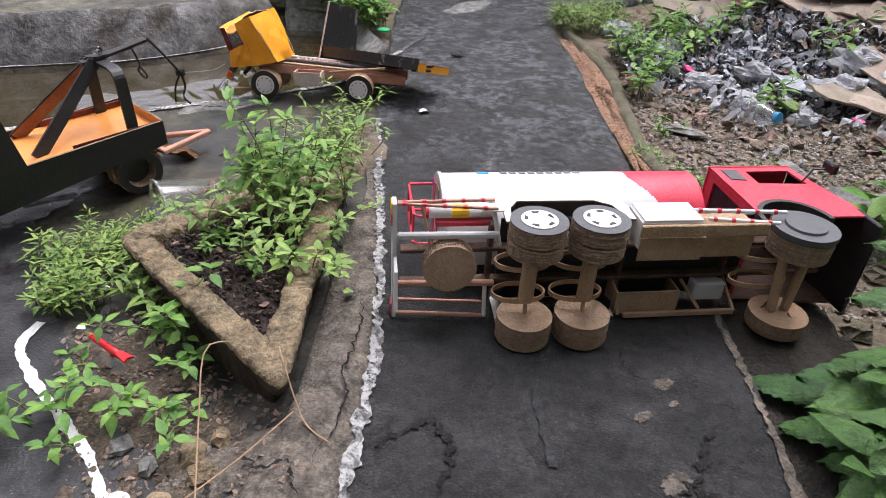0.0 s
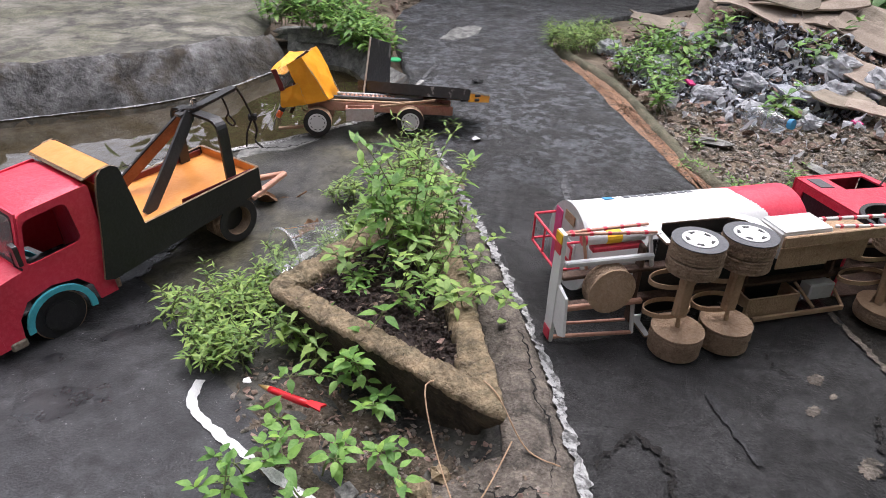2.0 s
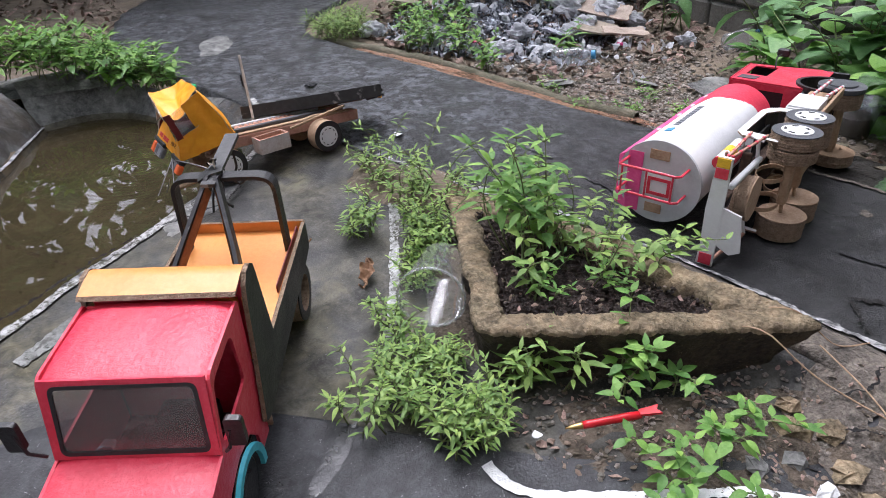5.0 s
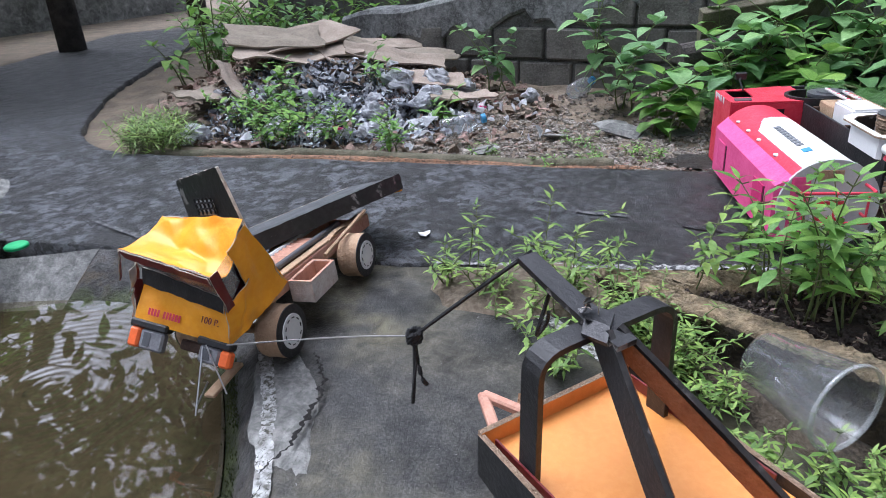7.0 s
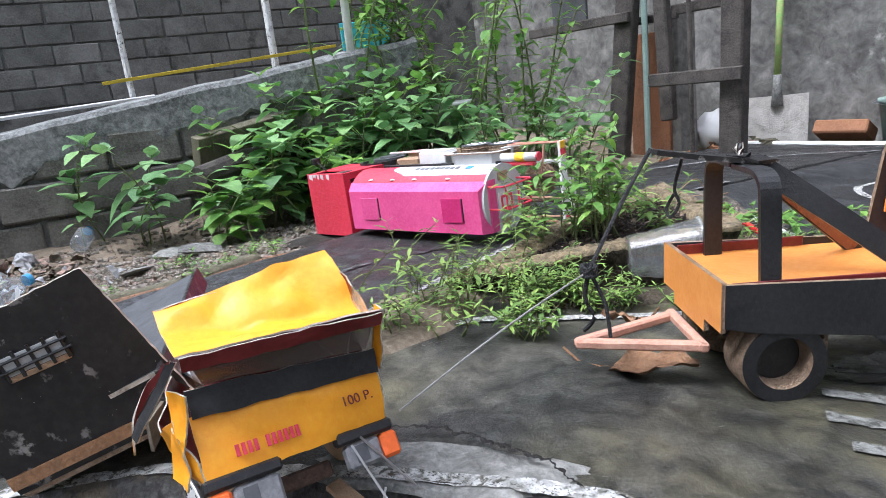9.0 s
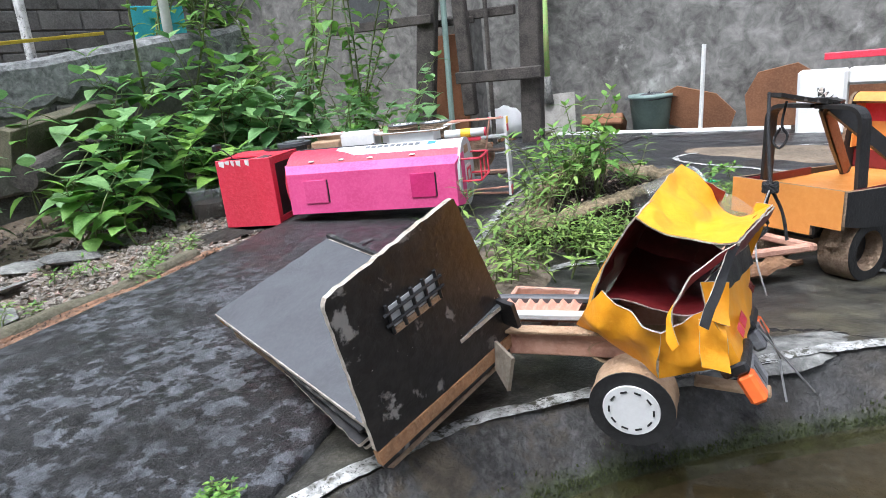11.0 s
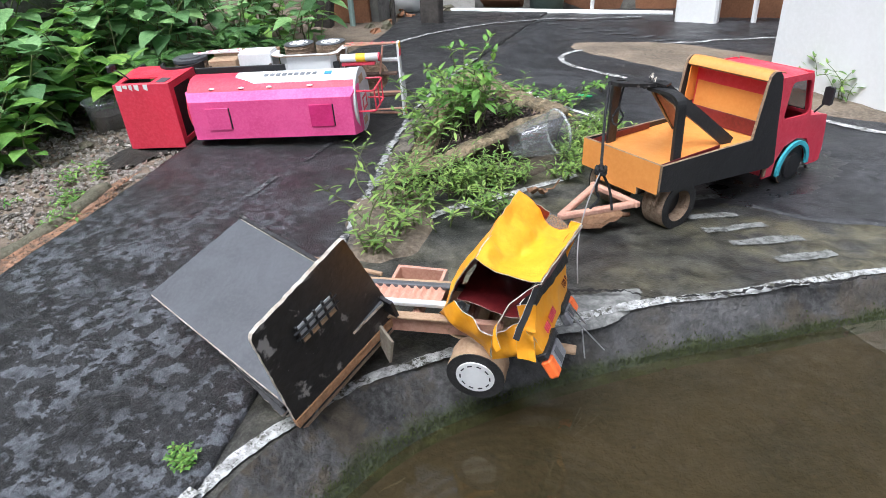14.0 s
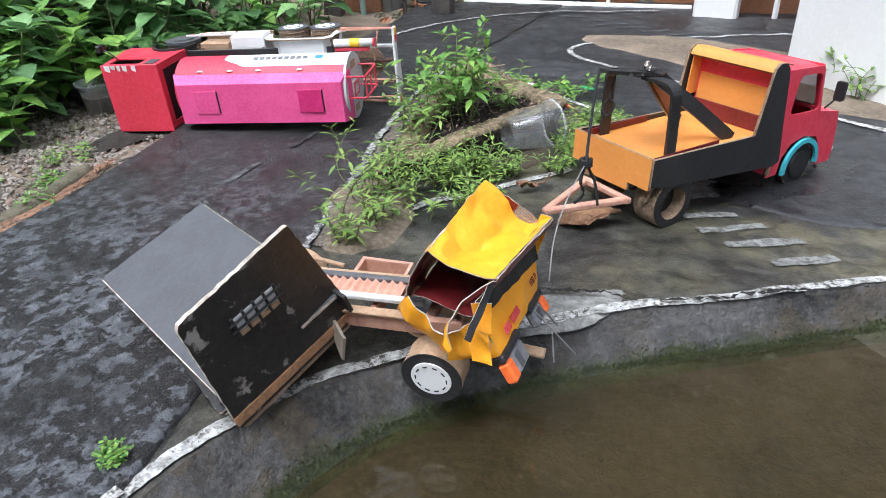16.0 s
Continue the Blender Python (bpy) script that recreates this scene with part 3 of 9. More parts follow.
def loft(pairs, n, m, lift, relief=0.003, rscale=18.0, skirt=0.02, ragged=0.0):
    """A sheet between two edges, laid on the ground, with its rim turned down."""
    a = smooth_line([p[0] for p in pairs], n)
    b = smooth_line([p[1] for p in pairs], n)
    rows = []
    for i in range(n):
        j0, j1 = (ragged * noise.noise((i * 0.37, k, 3.1)) for k in (0.0, 9.0))
        row = []
        for j in range(m + 1):
            t = j / m
            t = t + (j0 * (1 - t) + j1 * t)
            x, y = a[i] * (1 - t) + b[i] * t
            row.append((x, y, gz(x, y) + lift + rough(x, y, rscale, relief)))
        rows.append([(row[0][0], row[0][1], row[0][2] - skirt)] + row + [(row[-1][0], row[-1][1], row[-1][2] - skirt)])
    return Shape().grid(rows)


def stripe(pts, width, lift, n, ragged=0.12, zfun=gz):
    """A painted line along a path."""
    c = smooth_line(pts, n)
    d = np.gradient(c, axis=0)
    d /= np.linalg.norm(d, axis=1)[:, None] + 1e-9
    rows = []
    for i in range(n):
        nx, ny = -d[i][1], d[i][0]
        row = []
        for k in (-0.5, 0.0, 0.5):
            w = k * width * (1 + ragged * 0.9 * noise.noise((c[i][0] * 130, c[i][1] * 130, k * 7)) + ragged * 0.9 * noise.noise((c[i][0] * 38, c[i][1] * 38, k * 5)))
            x, y = c[i][0] + nx * w, c[i][1] + ny * w
            row.append((x, y, zfun(x, y) + lift))
        rows.append(row)
    return Shape().grid(rows)


def pave_z(x, y):
    return gz(x, y) + rough(x, y, 18.0, 0.003)


# ---- the setting ----
LIP = [(-3.0, 0.1), (-1.6, 0.70), (-0.9, 1.0), (-0.7, 1.09), (-0.53, 1.195), (-0.42, 1.255), (-0.31, 1.33), (-0.19, 1.425), (-0.12, 1.50),
       (-0.075, 1.59), (-0.05, 1.68)]
BANK = [(-0.05, 1.68), (-0.045, 1.80), (-0.055, 1.87), (-0.10, 1.94), (-0.15, 2.03), (-0.22, 2.15), (-0.34, 2.24), (-0.49, 2.24)]
WALL = [(-3.0, 0.62), (-1.6, 1.29), (-0.961, 1.598), (-0.848, 1.645), (-0.734, 1.721), (-0.61, 1.846), (-0.543, 1.966), (-0.469, 2.12)]
drain_poly = np.array(LIP + BANK[1:] + WALL[::-1][1:])


def inside_depth(x, y):
    """How far points lie inside the drain (negative outside)."""
    p, q = drain_poly, np.roll(drain_poly, -1, 0)
    d = np.full(x.shape, 1e9)
    ins = np.zeros(x.shape, bool)
    for (ax, ay), (bx, by) in zip(p, q):
        t = np.clip(((x - ax) * (bx - ax) + (y - ay) * (by - ay)) / ((bx - ax) ** 2 + (by - ay) ** 2), 0, 1)
        d = np.minimum(d, np.hypot(x - ax - t * (bx - ax), y - ay - t * (by - ay)))
        if ay != by:
            ins ^= ((ay > y) != (by > y)) & (x < (bx - ax) * (y - ay) / (by - ay) + ax)
    return np.where(ins, d, -d)


HEAP = (1.42, 2.42)


def heap_h(x, y):
    r = np.hypot((x - HEAP[0]) / 0.82, (y - HEAP[1]) / 0.82)
    return 0.17 * (1 - step(0.0, 1.0, r))


def verge_z(x, y):
    """Bare ground beside the road, with the refuse mound."""
    bank = 0.10 * step(1.15, 1.75, x) * step(1.2, 0.4, y)
    return float(ground_z(x, y) - 0.012 + heap_h(x, y) + bank + 0.010 * noise.noise((x * 9, y * 9, 0.3)) + 0.006 * noise.noise((x * 31, y * 31, 2.3)))


gx = np.r_[-90, -30, -12, -5, -3.2, np.arange(-3.0, 3.0, 0.035), 3.2, 5, 12, 30, 90]
gy = np.r_[-90, -30, -12, -5, -2.2, np.arange(-1.6, 3.6, 0.035), 4, 5, 8, 14, 30, 90]
mx, my = np.meshgrid(gx, gy)
sink = 0.09 * step(-0.03, 0.06, inside_depth(mx, my))
rows = [[(x, y, verge_z(x, y) - s - (0.012 if x < 0.3 else 0)) for x, y, s in zip(rx, ry, rs)] for rx, ry, rs in zip(mx, my, sink)]
solid("ground", Shape().grid(rows), soil, "bare brown dirt with grit and leaf litter", "ground", kind="structure", smooth=True)

court_pairs = [((-3.0, 0.1), (-3.0, -1.28)), ((-1.6, 0.70), (-1.2, -1.28)), ((-0.9, 1.0), (-0.3, -1.28)), ((-0.7, 1.09), (0.22, -1.1)),
               ((-0.53, 1.195), (0.218, 0.0)), ((-0.42, 1.255), (0.207, 0.45)), ((-0.31, 1.33), (0.168, 0.70)), ((-0.19, 1.425), (0.10, 1.0)),
               ((-0.12, 1.50), (0.045, 1.27)), ((-0.075, 1.59), (0.01, 1.5)), ((-0.05, 1.68), (0.0, 1.70)), ((-0.045, 1.80), (0.02, 1.82)), ((-0.055, 1.88), (0.02, 1.90))]
solid("courtyard_paving", loft(court_pairs, 190, 90, 0.004, skirt=0.05), court_mat, "worn dark concrete paving with damp stains", "paving", kind="structure", smooth=True)

road_pairs = [((0.23, -1.28), (0.95, -1.2)), ((0.225, -0.5), (0.74, -0.4)), ((0.218, 0.1), (0.685, 0.2)), ((0.207, 0.43), (0.670, 0.45)), ((0.17, 0.67), (0.655, 0.70)),
              ((0.14, 0.82), (0.622, 0.90)), ((0.08, 1.08), (0.575, 1.18)), ((0.04, 1.27), (0.55, 1.41)), ((0.0, 1.5), (0.52, 1.65)),
              ((-0.03, 1.70), (0.50, 1.85)), ((-0.07, 2.0), (0.45, 2.15)), ((-0.12, 2.4), (0.47, 2.45)), ((-0.10, 2.9), (0.72, 2.82)),
              ((0.25, 3.6), (1.4, 3.4)), ((1.4, 4.6), (2.6, 4.1)), ((3.4, 5.6), (4.2, 4.9))]
solid("road", loft(road_pairs, 260, 44, 0.010, skirt=0.04, ragged=0.012), asphalt, "toy road of black-painted cement, patchy and scuffed", "road", kind="structure", smooth=True)
lane_mat = surface("damp_black_lane", (0.015, 0.0155, 0.017), (0.036, 0.0365, 0.038), (0.10, 0.101, 0.104), rough=0.34, rough2=0.66, scale=7, fine=280, bump=0.16, spread=0.53, sharp=0.12, grain=0.26,
                   gloss=0.30, mottle=(42, 0.6), speck=((0.21, 0.21, 0.21), 190, 0.675))
lane_pairs = [((-3.0, 0.05), (-3.0, -1.27)), ((-1.6, 0.62), (-1.2, -1.27)), ((-0.95, 0.86), (-0.4, -1.27)), ((-0.70, 0.905), (0.05, -1.2)), ((-0.57, 0.875), (0.215, -0.9)), ((-0.42, 0.76), (0.214, -0.3)), ((-0.33, 0.655), (0.212, 0.0)),
              ((-0.27, 0.58), (0.208, 0.15)), ((-0.19, 0.49), (0.19, 0.27)), ((-0.06, 0.36), (0.10, 0.30))]
solid("lane", loft(lane_pairs, 150, 70, 0.0052, skirt=0.004, ragged=0.010), lane_mat, "black-painted damp toy lane on the paving", "road", kind="structure", smooth=True)
verge_pairs = [((0.09, 0.24), (0.226, 0.22)), ((0.125, 0.40), (0.208, 0.43)), ((0.115, 0.55), (0.195, 0.55)), ((0.10, 0.75), (0.155, 0.75)), ((0.09, 0.95), (0.11, 0.97)),
               ((0.04, 1.10), (0.075, 1.10)), ((0.0, 1.24), (0.046, 1.25))]
solid("planter_verge", loft(verge_pairs, 60, 8, 0.0085, relief=0.004, rscale=40, skirt=0.012), strip_mat, "cracked brown cement strip beside the planter", "paving",
      kind="structure", smooth=True)


def line(name, pts, width, mat, label, base=0.0128, n=60, ragged=0.35):
    return solid(name, stripe(pts, width, base, n * 3, ragged, pave_z), mat, label, "road marking", kind="structure")


line("edge_line", [(0.222, 0.0), (0.215, 0.25), (0.206, 0.43), (0.200, 0.52), (0.172, 0.67), (0.142, 0.82), (0.085, 1.08), (0.044, 1.27)], 0.013, old_paint,
     "chipped white edge line along the road", n=220, ragged=0.95)
line("centre_dash", [(0.417, 0.385), (0.397, 0.50)], 0.010, rubbed_paint, "rubbed grey centre dash", n=30, ragged=0.75)
line("centre_dash", [(0.305, 0.78), (0.29, 0.93)], 0.012, rubbed_paint, "rubbed grey centre dash", n=30, ragged=0.75)
line("road_rim", [(0.678, 0.20), (0.672, 0.33), (0.665, 0.45), (0.658, 0.56), (0.648, 0.70)], 0.009, strip_mat, "crumbling brown edge of the road", n=60, ragged=1.3)
line("centre_dash", [(0.305, 1.11), (0.30, 1.02)], 0.013, faint_paint, "worn white centre dash", n=20)
line("lip_line", [(0.04, 1.99), (0.015, 1.90), (-0.004, 1.815)], 0.011, faint_paint, "rubbed far end of the white lip line", 0.0130, 30, 0.4)
line("lip_line", [(-0.005, 1.81), (-0.020, 1.74), (-0.031, 1.685)], 0.014, lip_paint, "thin end of the white lip line on the road", 0.0132, 30, 0.3)
line("lip_line", [(-0.022, 1.73), (-0.037, 1.658), (-0.052, 1.611), (-0.068, 1.576), (-0.097, 1.525), (-0.124, 1.486), (-0.161, 1.451), (-0.194, 1.421), (-0.31, 1.325), (-0.42, 1.250), (-0.53, 1.190), (-0.70, 1.082), (-0.9, 0.99),
     (-1.3, 0.83)], 0.016, lip_paint, "white line painted along the drain lip", 0.0072, 170, 0.3)
line("planter_line", [(-0.02, 1.12), (-0.057, 1.054), (-0.130, 0.945), (-0.180, 0.868), (-0.238, 0.795)], 0.016, lip_paint, "white line beside the planter weeds", 0.0068, 50)
line("corner_line", [(-0.271, 0.545), (-0.272, 0.520), (-0.266, 0.497), (-0.244, 0.470), (-0.195, 0.430), (-0.151, 0.398), (-0.08, 0.345), (-0.02, 0.28)], 0.0125, corner_paint,
     "thick white bent line on the paving", 0.0072, 60, 0.45)
line("curve_line", [(-1.3, -0.80), (-0.94, -0.68), (-0.632, -0.584), (-0.23, -0.40), (-0.065, -0.30), (-0.018, -0.19), (-0.06, -0.08), (-0.155, 0.0), (-0.30, 0.11), (-0.55, 0.27), (-0.72, 0.38), (-0.82, 0.44), (-1.3, 0.6)], 0.017, lip_paint,
     "white curved line round a dirt island", 0.0075, 120)
line("lane_line", [(0.62, -0.15), (0.5, -0.55), (0.25, -0.82), (-0.2, -1.0)], 0.018, old_paint, "white line along the back lane", 0.0135, 60)
for k in range(8):
    x0, y0 = 0.24 - 0.085 * k, -0.80 + 0.053 * k
    line("far_crossing_bar", [(x0, y0), (x0 - 0.10, y0 - 0.05)], 0.020, faint_paint, "worn white crossing bar", 0.0075, 8)
for a, b, w in (((-0.450, 0.952), (-0.528, 0.914), 0.019), ((-0.476, 1.000), (-0.569, 0.947), 0.020), ((-0.515, 1.042), (-0.621, 0.986), 0.022), ((-0.574, 1.080), (-0.657, 1.032), 0.023),
                ((-0.43, 0.88), (-0.50, 0.83), 0.02)):
    line("crossing_bar", [a, b], w, bar_paint, "faded white crossing bar on the paving", 0.0060, 10)


def band(top, bottom, n, k, mat, name, label, category="drain"):
    a, b = smooth_line(top, n), smooth_line(bottom, n)
    rows = []
    for i in range(n):
        row = []
        for j in range(k + 1):
            t = j / k
            p = a[i] * (1 - t) + b[i] * t
            q = 0.006 * noise.noise((p[0] * 22, p[1] * 22, p[2] * 22)) * math.sin(math.pi * t)
            row.append((p[0] + q, p[1] + q, p[2] + q))
        rows.append(row)
    return solid(name, Shape().grid(rows), mat, label, category, kind="structure", smooth=True)


floor_edge = [(-3.0, 0.16), (-1.6, 0.76), (-0.9, 1.055), (-0.71, 1.145), (-0.555, 1.24), (-0.46, 1.295), (-0.35, 1.37), (-0.245, 1.46), (-0.185, 1.53),
              (-0.15, 1.61), (-0.135, 1.68)]
WATER = -0.022
band([(x, y, gz(x, y) + 0.006) for x, y in LIP + BANK[1:3]], [(x, y, -0.045) for x, y in floor_edge + [(-0.134, 1.77), (-0.159, 1.868)]], 160, 7, drain_mat, "drain_side", "sloping dark concrete side of the drain")
bank_low = [(-0.135, 1.68), (-0.134, 1.77), (-0.159, 1.868), (-0.195, 1.957), (-0.258, 2.09), (-0.355, 2.15), (-0.470, 2.135)]
band([(x, y, gz(x, y) + 0.008 + 0.050 * float(step(-0.13, -0.40, x))) for x, y in BANK[2:]], [(x, y, -0.045) for x, y in bank_low[2:]], 60, 7, concrete, "drain_bank", "grey cement bank closing the end of the drain")
floor_rows = []
fa, fb = smooth_line(floor_edge + bank_low[1:], 120), smooth_line([(x, y + 0.02) for x, y in WALL], 120)
for i in range(120):
    floor_rows.append([(*(fa[i] * (1 - t) + fb[i] * t), -0.040 + 0.002 * noise.noise((i * 0.2, t * 9, 0))) for t in np.linspace(0, 1, 24)])
solid("drain_floor", Shape().grid(floor_rows), drain_floor_mat, "brown silty floor of the drain", "drain", kind="structure", smooth=True)
water_rows = [[(p[0], p[1], WATER) for p in row] for row in floor_rows]
water = solid("water", Shape().grid(water_rows), water_mat, "shallow still brown water in the drain", "water", kind="structure")
water.visible_shadow = False
mg = Shape()
foot, brow = smooth_line([(x, y, -0.045) for x, y in floor_edge], 900), smooth_line([(x, y, gz(x, y) + 0.006) for x, y in LIP], 900)
rnd = random.Random(4)
for i in range(120, 900):
    grow_here = 0.5 + 0.9 * noise.noise((foot[i][0] * 7, foot[i][1] * 7, 1.0))
    for _ in range(max(3, int(24 * grow_here))):
        t = min(0.6, max(-0.25, rnd.gauss(0.24, 0.08 + 0.05 * grow_here)))
        p = foot[i] * (1 - t) + brow[i] * t
        r = rnd.uniform(0.0004, 0.0011)
        mg.lathe([(r, -0.002), (r * 0.8, r * 0.5), (0.0, r * 0.9)], 4, Matrix.Translation((p[0] + rnd.gauss(0, 0.003), p[1] + rnd.gauss(0, 0.003), max(p[2], WATER - 0.002) + 0.0008)))
solid("moss_edge", mg, moss, "green moss along the foot of the drain side", "moss", kind="stuff")

# raised cement platform beyond the drain
TOPZ = 0.102
front = smooth_line(WALL, 110)
back = smooth_line([(-5.0, 2.2), (-3.2, 3.0), (-1.8, 3.4), (-0.95, 3.4), (-0.72, 2.9), (-0.55, 2.45)], 110)
rows = []
for i in range(110):
    x, y = front[i]
    ahead, behind = front[min(i + 1, 109)], front[max(i - 1, 0)]
    n = Vector((behind[1] - ahead[1], ahead[0] - behind[0])).normalized()
    top = TOPZ - 0.03 * step(-0.56, -0.47, x)
    row = []
    for d, h in ((-0.020, -0.06), (0.0, -0.026), (0.012, 0.004), (0.030, 0.030), (0.048, 0.056), (0.064, 0.078), (0.080, top - 0.006), (0.098, top)):
        w = d + 0.014 * noise.noise((x * 9, y * 9, h * 14)) + 0.006 * noise.noise((x * 34, y * 34, h * 50))
        row.append((x + n.x * w, y + n.y * w, h + (0.010 * noise.noise((x * 22, y * 22, h * 9 + 4)) if h > 0 else 0)))
    x, y = row[-1][0], row[-1][1]
    for t in np.linspace(0, 1, 22)[1:]:
        px, py = x + (back[i][0] - x) * t, y + (back[i][1] - y) * t
        row.append((px, py, top + 0.006 * noise.noise((px * 5, py * 5, 0)) + 0.02 * t))
    rows.append(row)
g = Shape().grid(rows)
g.m = [1 if (i % (len(rows[0]) - 1)) < 7 else 0 for i in range(len(g.f))]
solid("drain_platform", g, [platform_mat, dark_concrete], "raised mossy cement platform with a blackened side", "platform", kind="structure", smooth=True)
line_wall = stripe([(x + 0.001, y - 0.002) for x, y in WALL], 0.012, -0.0195, 90, 0.6, lambda x, y: 0.0)
solid("water_stain", line_wall, old_paint, "pale tide mark at the foot of the drain wall", "stain", kind="structure")


def crust(name, mat, centre, radii, turn, height, label, seed=0, n=40, k=9, sink=0.004, relief=0.006, rs=30.0, base=pave_z, jag=0.10):
    """A low patch of soil with an uneven outline, lying on the paving."""
    rows = []
    for i in range(n + 1):
        a = 2 * math.pi * (i % n) / n
        lim = 1 + 0.28 * noise.noise((math.cos(a) * 1.6, math.sin(a) * 1.6, seed)) + jag * noise.noise((math.cos(a) * 7, math.sin(a) * 7, seed)) + (jag - 0.1) * noise.noise((math.cos(a) * 19, math.sin(a) * 19, seed))
        row = []
        for j in range(k + 1):
            t = j / k
            u, w = math.cos(a) * radii[0] * lim * t, math.sin(a) * radii[1] * lim * t
            x = centre[0] + u * math.cos(turn) - w * math.sin(turn)
            y = centre[1] + u * math.sin(turn) + w * math.cos(turn)
            h = height * (1 - t ** 2.2) + relief * noise.noise((x * rs, y * rs, seed)) * (1 - t ** 3)
            row.append((x, y, base(x, y) + 0.006 + h - sink * (t > 0.99)))
        rows.append(row)
    return solid(name, Shape().grid(rows), mat, label, "soil", kind="structure", smooth=True)


crust("dirt_patch", grit_mat, (-0.03, 0.38), (0.24, 0.10), radians(-44), 0.002, "gritty dirt and rubble in front of the planter", 3, base=lambda x, y: pave_z(x, y) - 0.002)
crust("dirt_patch", strip_mat, (0.10, 0.29), (0.12, 0.09), radians(-60), 0.001, "crumbled brown cement at the planter corner", 8)
crust("dirt_patch", grit_mat, (-0.105, 0.83), (0.18, 0.036), radians(60), 0.008, "damp dirt under the weeds beside the planter", 5)
crust("dirt_patch", soil, (0.02, 1.12), (0.16, 0.075), radians(105), 0.012, "reddish dirt at the tip of the planter", 6)
# two dark soil patches stand in for shade along the road edge
crust("dirt_patch", shaded_soil, (0.755, 0.44), (0.30, 0.085), radians(84), 0.002, "dark soil under the coarse weeds, leaf shade in its colour", 17, n=90, jag=0.2, base=lambda x, y: verge_z(x, y) + 0.006)
crust("dirt_patch", shaded_soil, (0.735, 0.70), (0.30, 0.085), radians(88), 0.004, "dark soil beside the road, shade in its colour", 19, n=90, jag=0.2, base=lambda x, y: verge_z(x, y) + 0.004)
crust("dirt_island", soil, (-0.42, -0.22), (0.42, 0.20), radians(-32), 0.012, "bare brown dirt island between the lanes", 11, base=pave_z)
crust("dirt_island", soil, (-0.95, 0.10), (0.35, 0.28), radians(20), 0.012, "bare brown dirt by the white wall", 12, base=pave_z)
crust("sand_gully", sand, (0.560, 1.62), (0.54, 0.046), radians(98.5), 0.003, "orange sand along the road edge", 14, n=160, jag=0.22, rs=60.0, base=lambda x, y: gz(x, y) - 0.004)
crust("cement_patch", concrete, (-0.315, 1.302), (0.125, 0.036), radians(38), 0.0008, "broken pale cement skin on the drain lip", 21, n=70, sink=0.004, relief=0.001, base=lambda x, y: pave_z(x, y) - 0.0005)
crust("cement_patch", concrete, (-0.36, 2.30), (0.24, 0.10), radians(-20), 0.02, "grey cement bank end under the weeds", 27, n=60, base=lambda x, y: 0.035)
crust("cement_patch", concrete, (0.13, 2.45), (0.15, 0.05), radians(60), 0.003, "bare cement patch in the far road", 23, base=lambda x, y: pave_z(x, y) + 0.006)

# kerb
kl = smooth_line([(0.66, 1.10), (0.625, 1.25), (0.61, 1.5), (0.60, 1.75), (0.565, 1.98), (0.50, 2.2), (0.49, 2.32)], 60)
rows = []
for i, (x, y) in enumerate(kl):
    d = kl[min(i + 1, 59)] - kl[max(i - 1, 0)]
    nrm = np.array([-d[1], d[0]]) / (np.linalg.norm(d) + 1e-9)
    row = []
    for w, h in ((-0.020, -0.03), (-0.017, 0.004), (-0.010, 0.012), (0.006, 0.013), (0.015, 0.006), (0.020, -0.03)):
        q = 1 + 0.3 * noise.noise((x * 20, y * 20, w * 90))
        row.append((x + nrm[0] * w * q, y + nrm[1] * w * q, gz(x, y) + h * q + 0.006 * noise.noise((x * 9, y * 9, 4))))
    rows.append(row)
solid("kerb", Shape().grid(rows), kerb_mat, "low mossy cement kerb beside the road", "kerb", kind="structure", smooth=True)


# ---- walls round the yard ----
def wall_box(name, a, b, z0, z1, t, mat, label):
    d = Vector((b[0] - a[0], b[1] - a[1], 0))
    m = Matrix.Translation((a[0], a[1], 0)) @ Matrix.Rotation(math.atan2(d.y, d.x), 4, "Z")
    return solid(name, Shape().box(0, d.length, -t / 2, t / 2, z0, z1, c=0.01), mat, label, "wall", m, kind="structure")


# raised well above view, to keep bright sky out of the water's reflection
wall_box("wall_south", (-5.2, -1.42), (3.0, -1.42), -0.2, 3.7, 0.14, plaster, "stained grey plaster wall")
wall_box("wall_east", (2.9, -1.4), (3.5, 4.2), -0.2, 2.4, 0.14, east_block, "grey block boundary wall in shade")
# north and west walls are unseen, added to close the yard and bound the sky
wall_box("wall_north", (-5.2, 7.2), (6.0, 7.2), -0.2, 1.8, 0.14, plaster, "unseen added grey wall far behind the road")
wall_box("wall_west", (-5.2, -1.4), (-5.2, 7.2), -0.2, 2.6, 0.14, plaster, "unseen added grey wall behind the camera")
wall_box("white_column", (-0.625, 0.045), (-0.98, 0.44), -0.12, 0.55, 0.02, white_wall, "white painted house wall corner")
wall_box("white_column", (-0.628, 0.036), (-1.35, -0.56), -0.12, 0.55, 0.02, white_wall, "white painted side of the house wall")


# ---- toy trucks of cardboard ----
def frame3(origin, x, z):
    """A pose with its x and z axes along the given ways."""
    x, z = Vector(x).normalized(), Vector(z).normalized()
    y = z.cross(x).normalized()
    z = x.cross(y)
    m = Matrix((x, y, z)).transposed().to_4x4()
    m.translation = origin
    return m


def disc_pose(x, y, z, axis="Y"):
    turn = {"Y": Matrix.Rotation(radians(-90), 4, "X"), "X": Matrix.Rotation(radians(90), 4, "Y"), "Z": Matrix.Identity(4)}[axis]
    return Matrix.Translation((x, y, z)) @ turn


def side_pose(y):
    """xy of a flat shape becomes xz at that y."""
    return Matrix.Translation((0, y, 0)) @ Matrix.Rotation(radians(90), 4, "X")


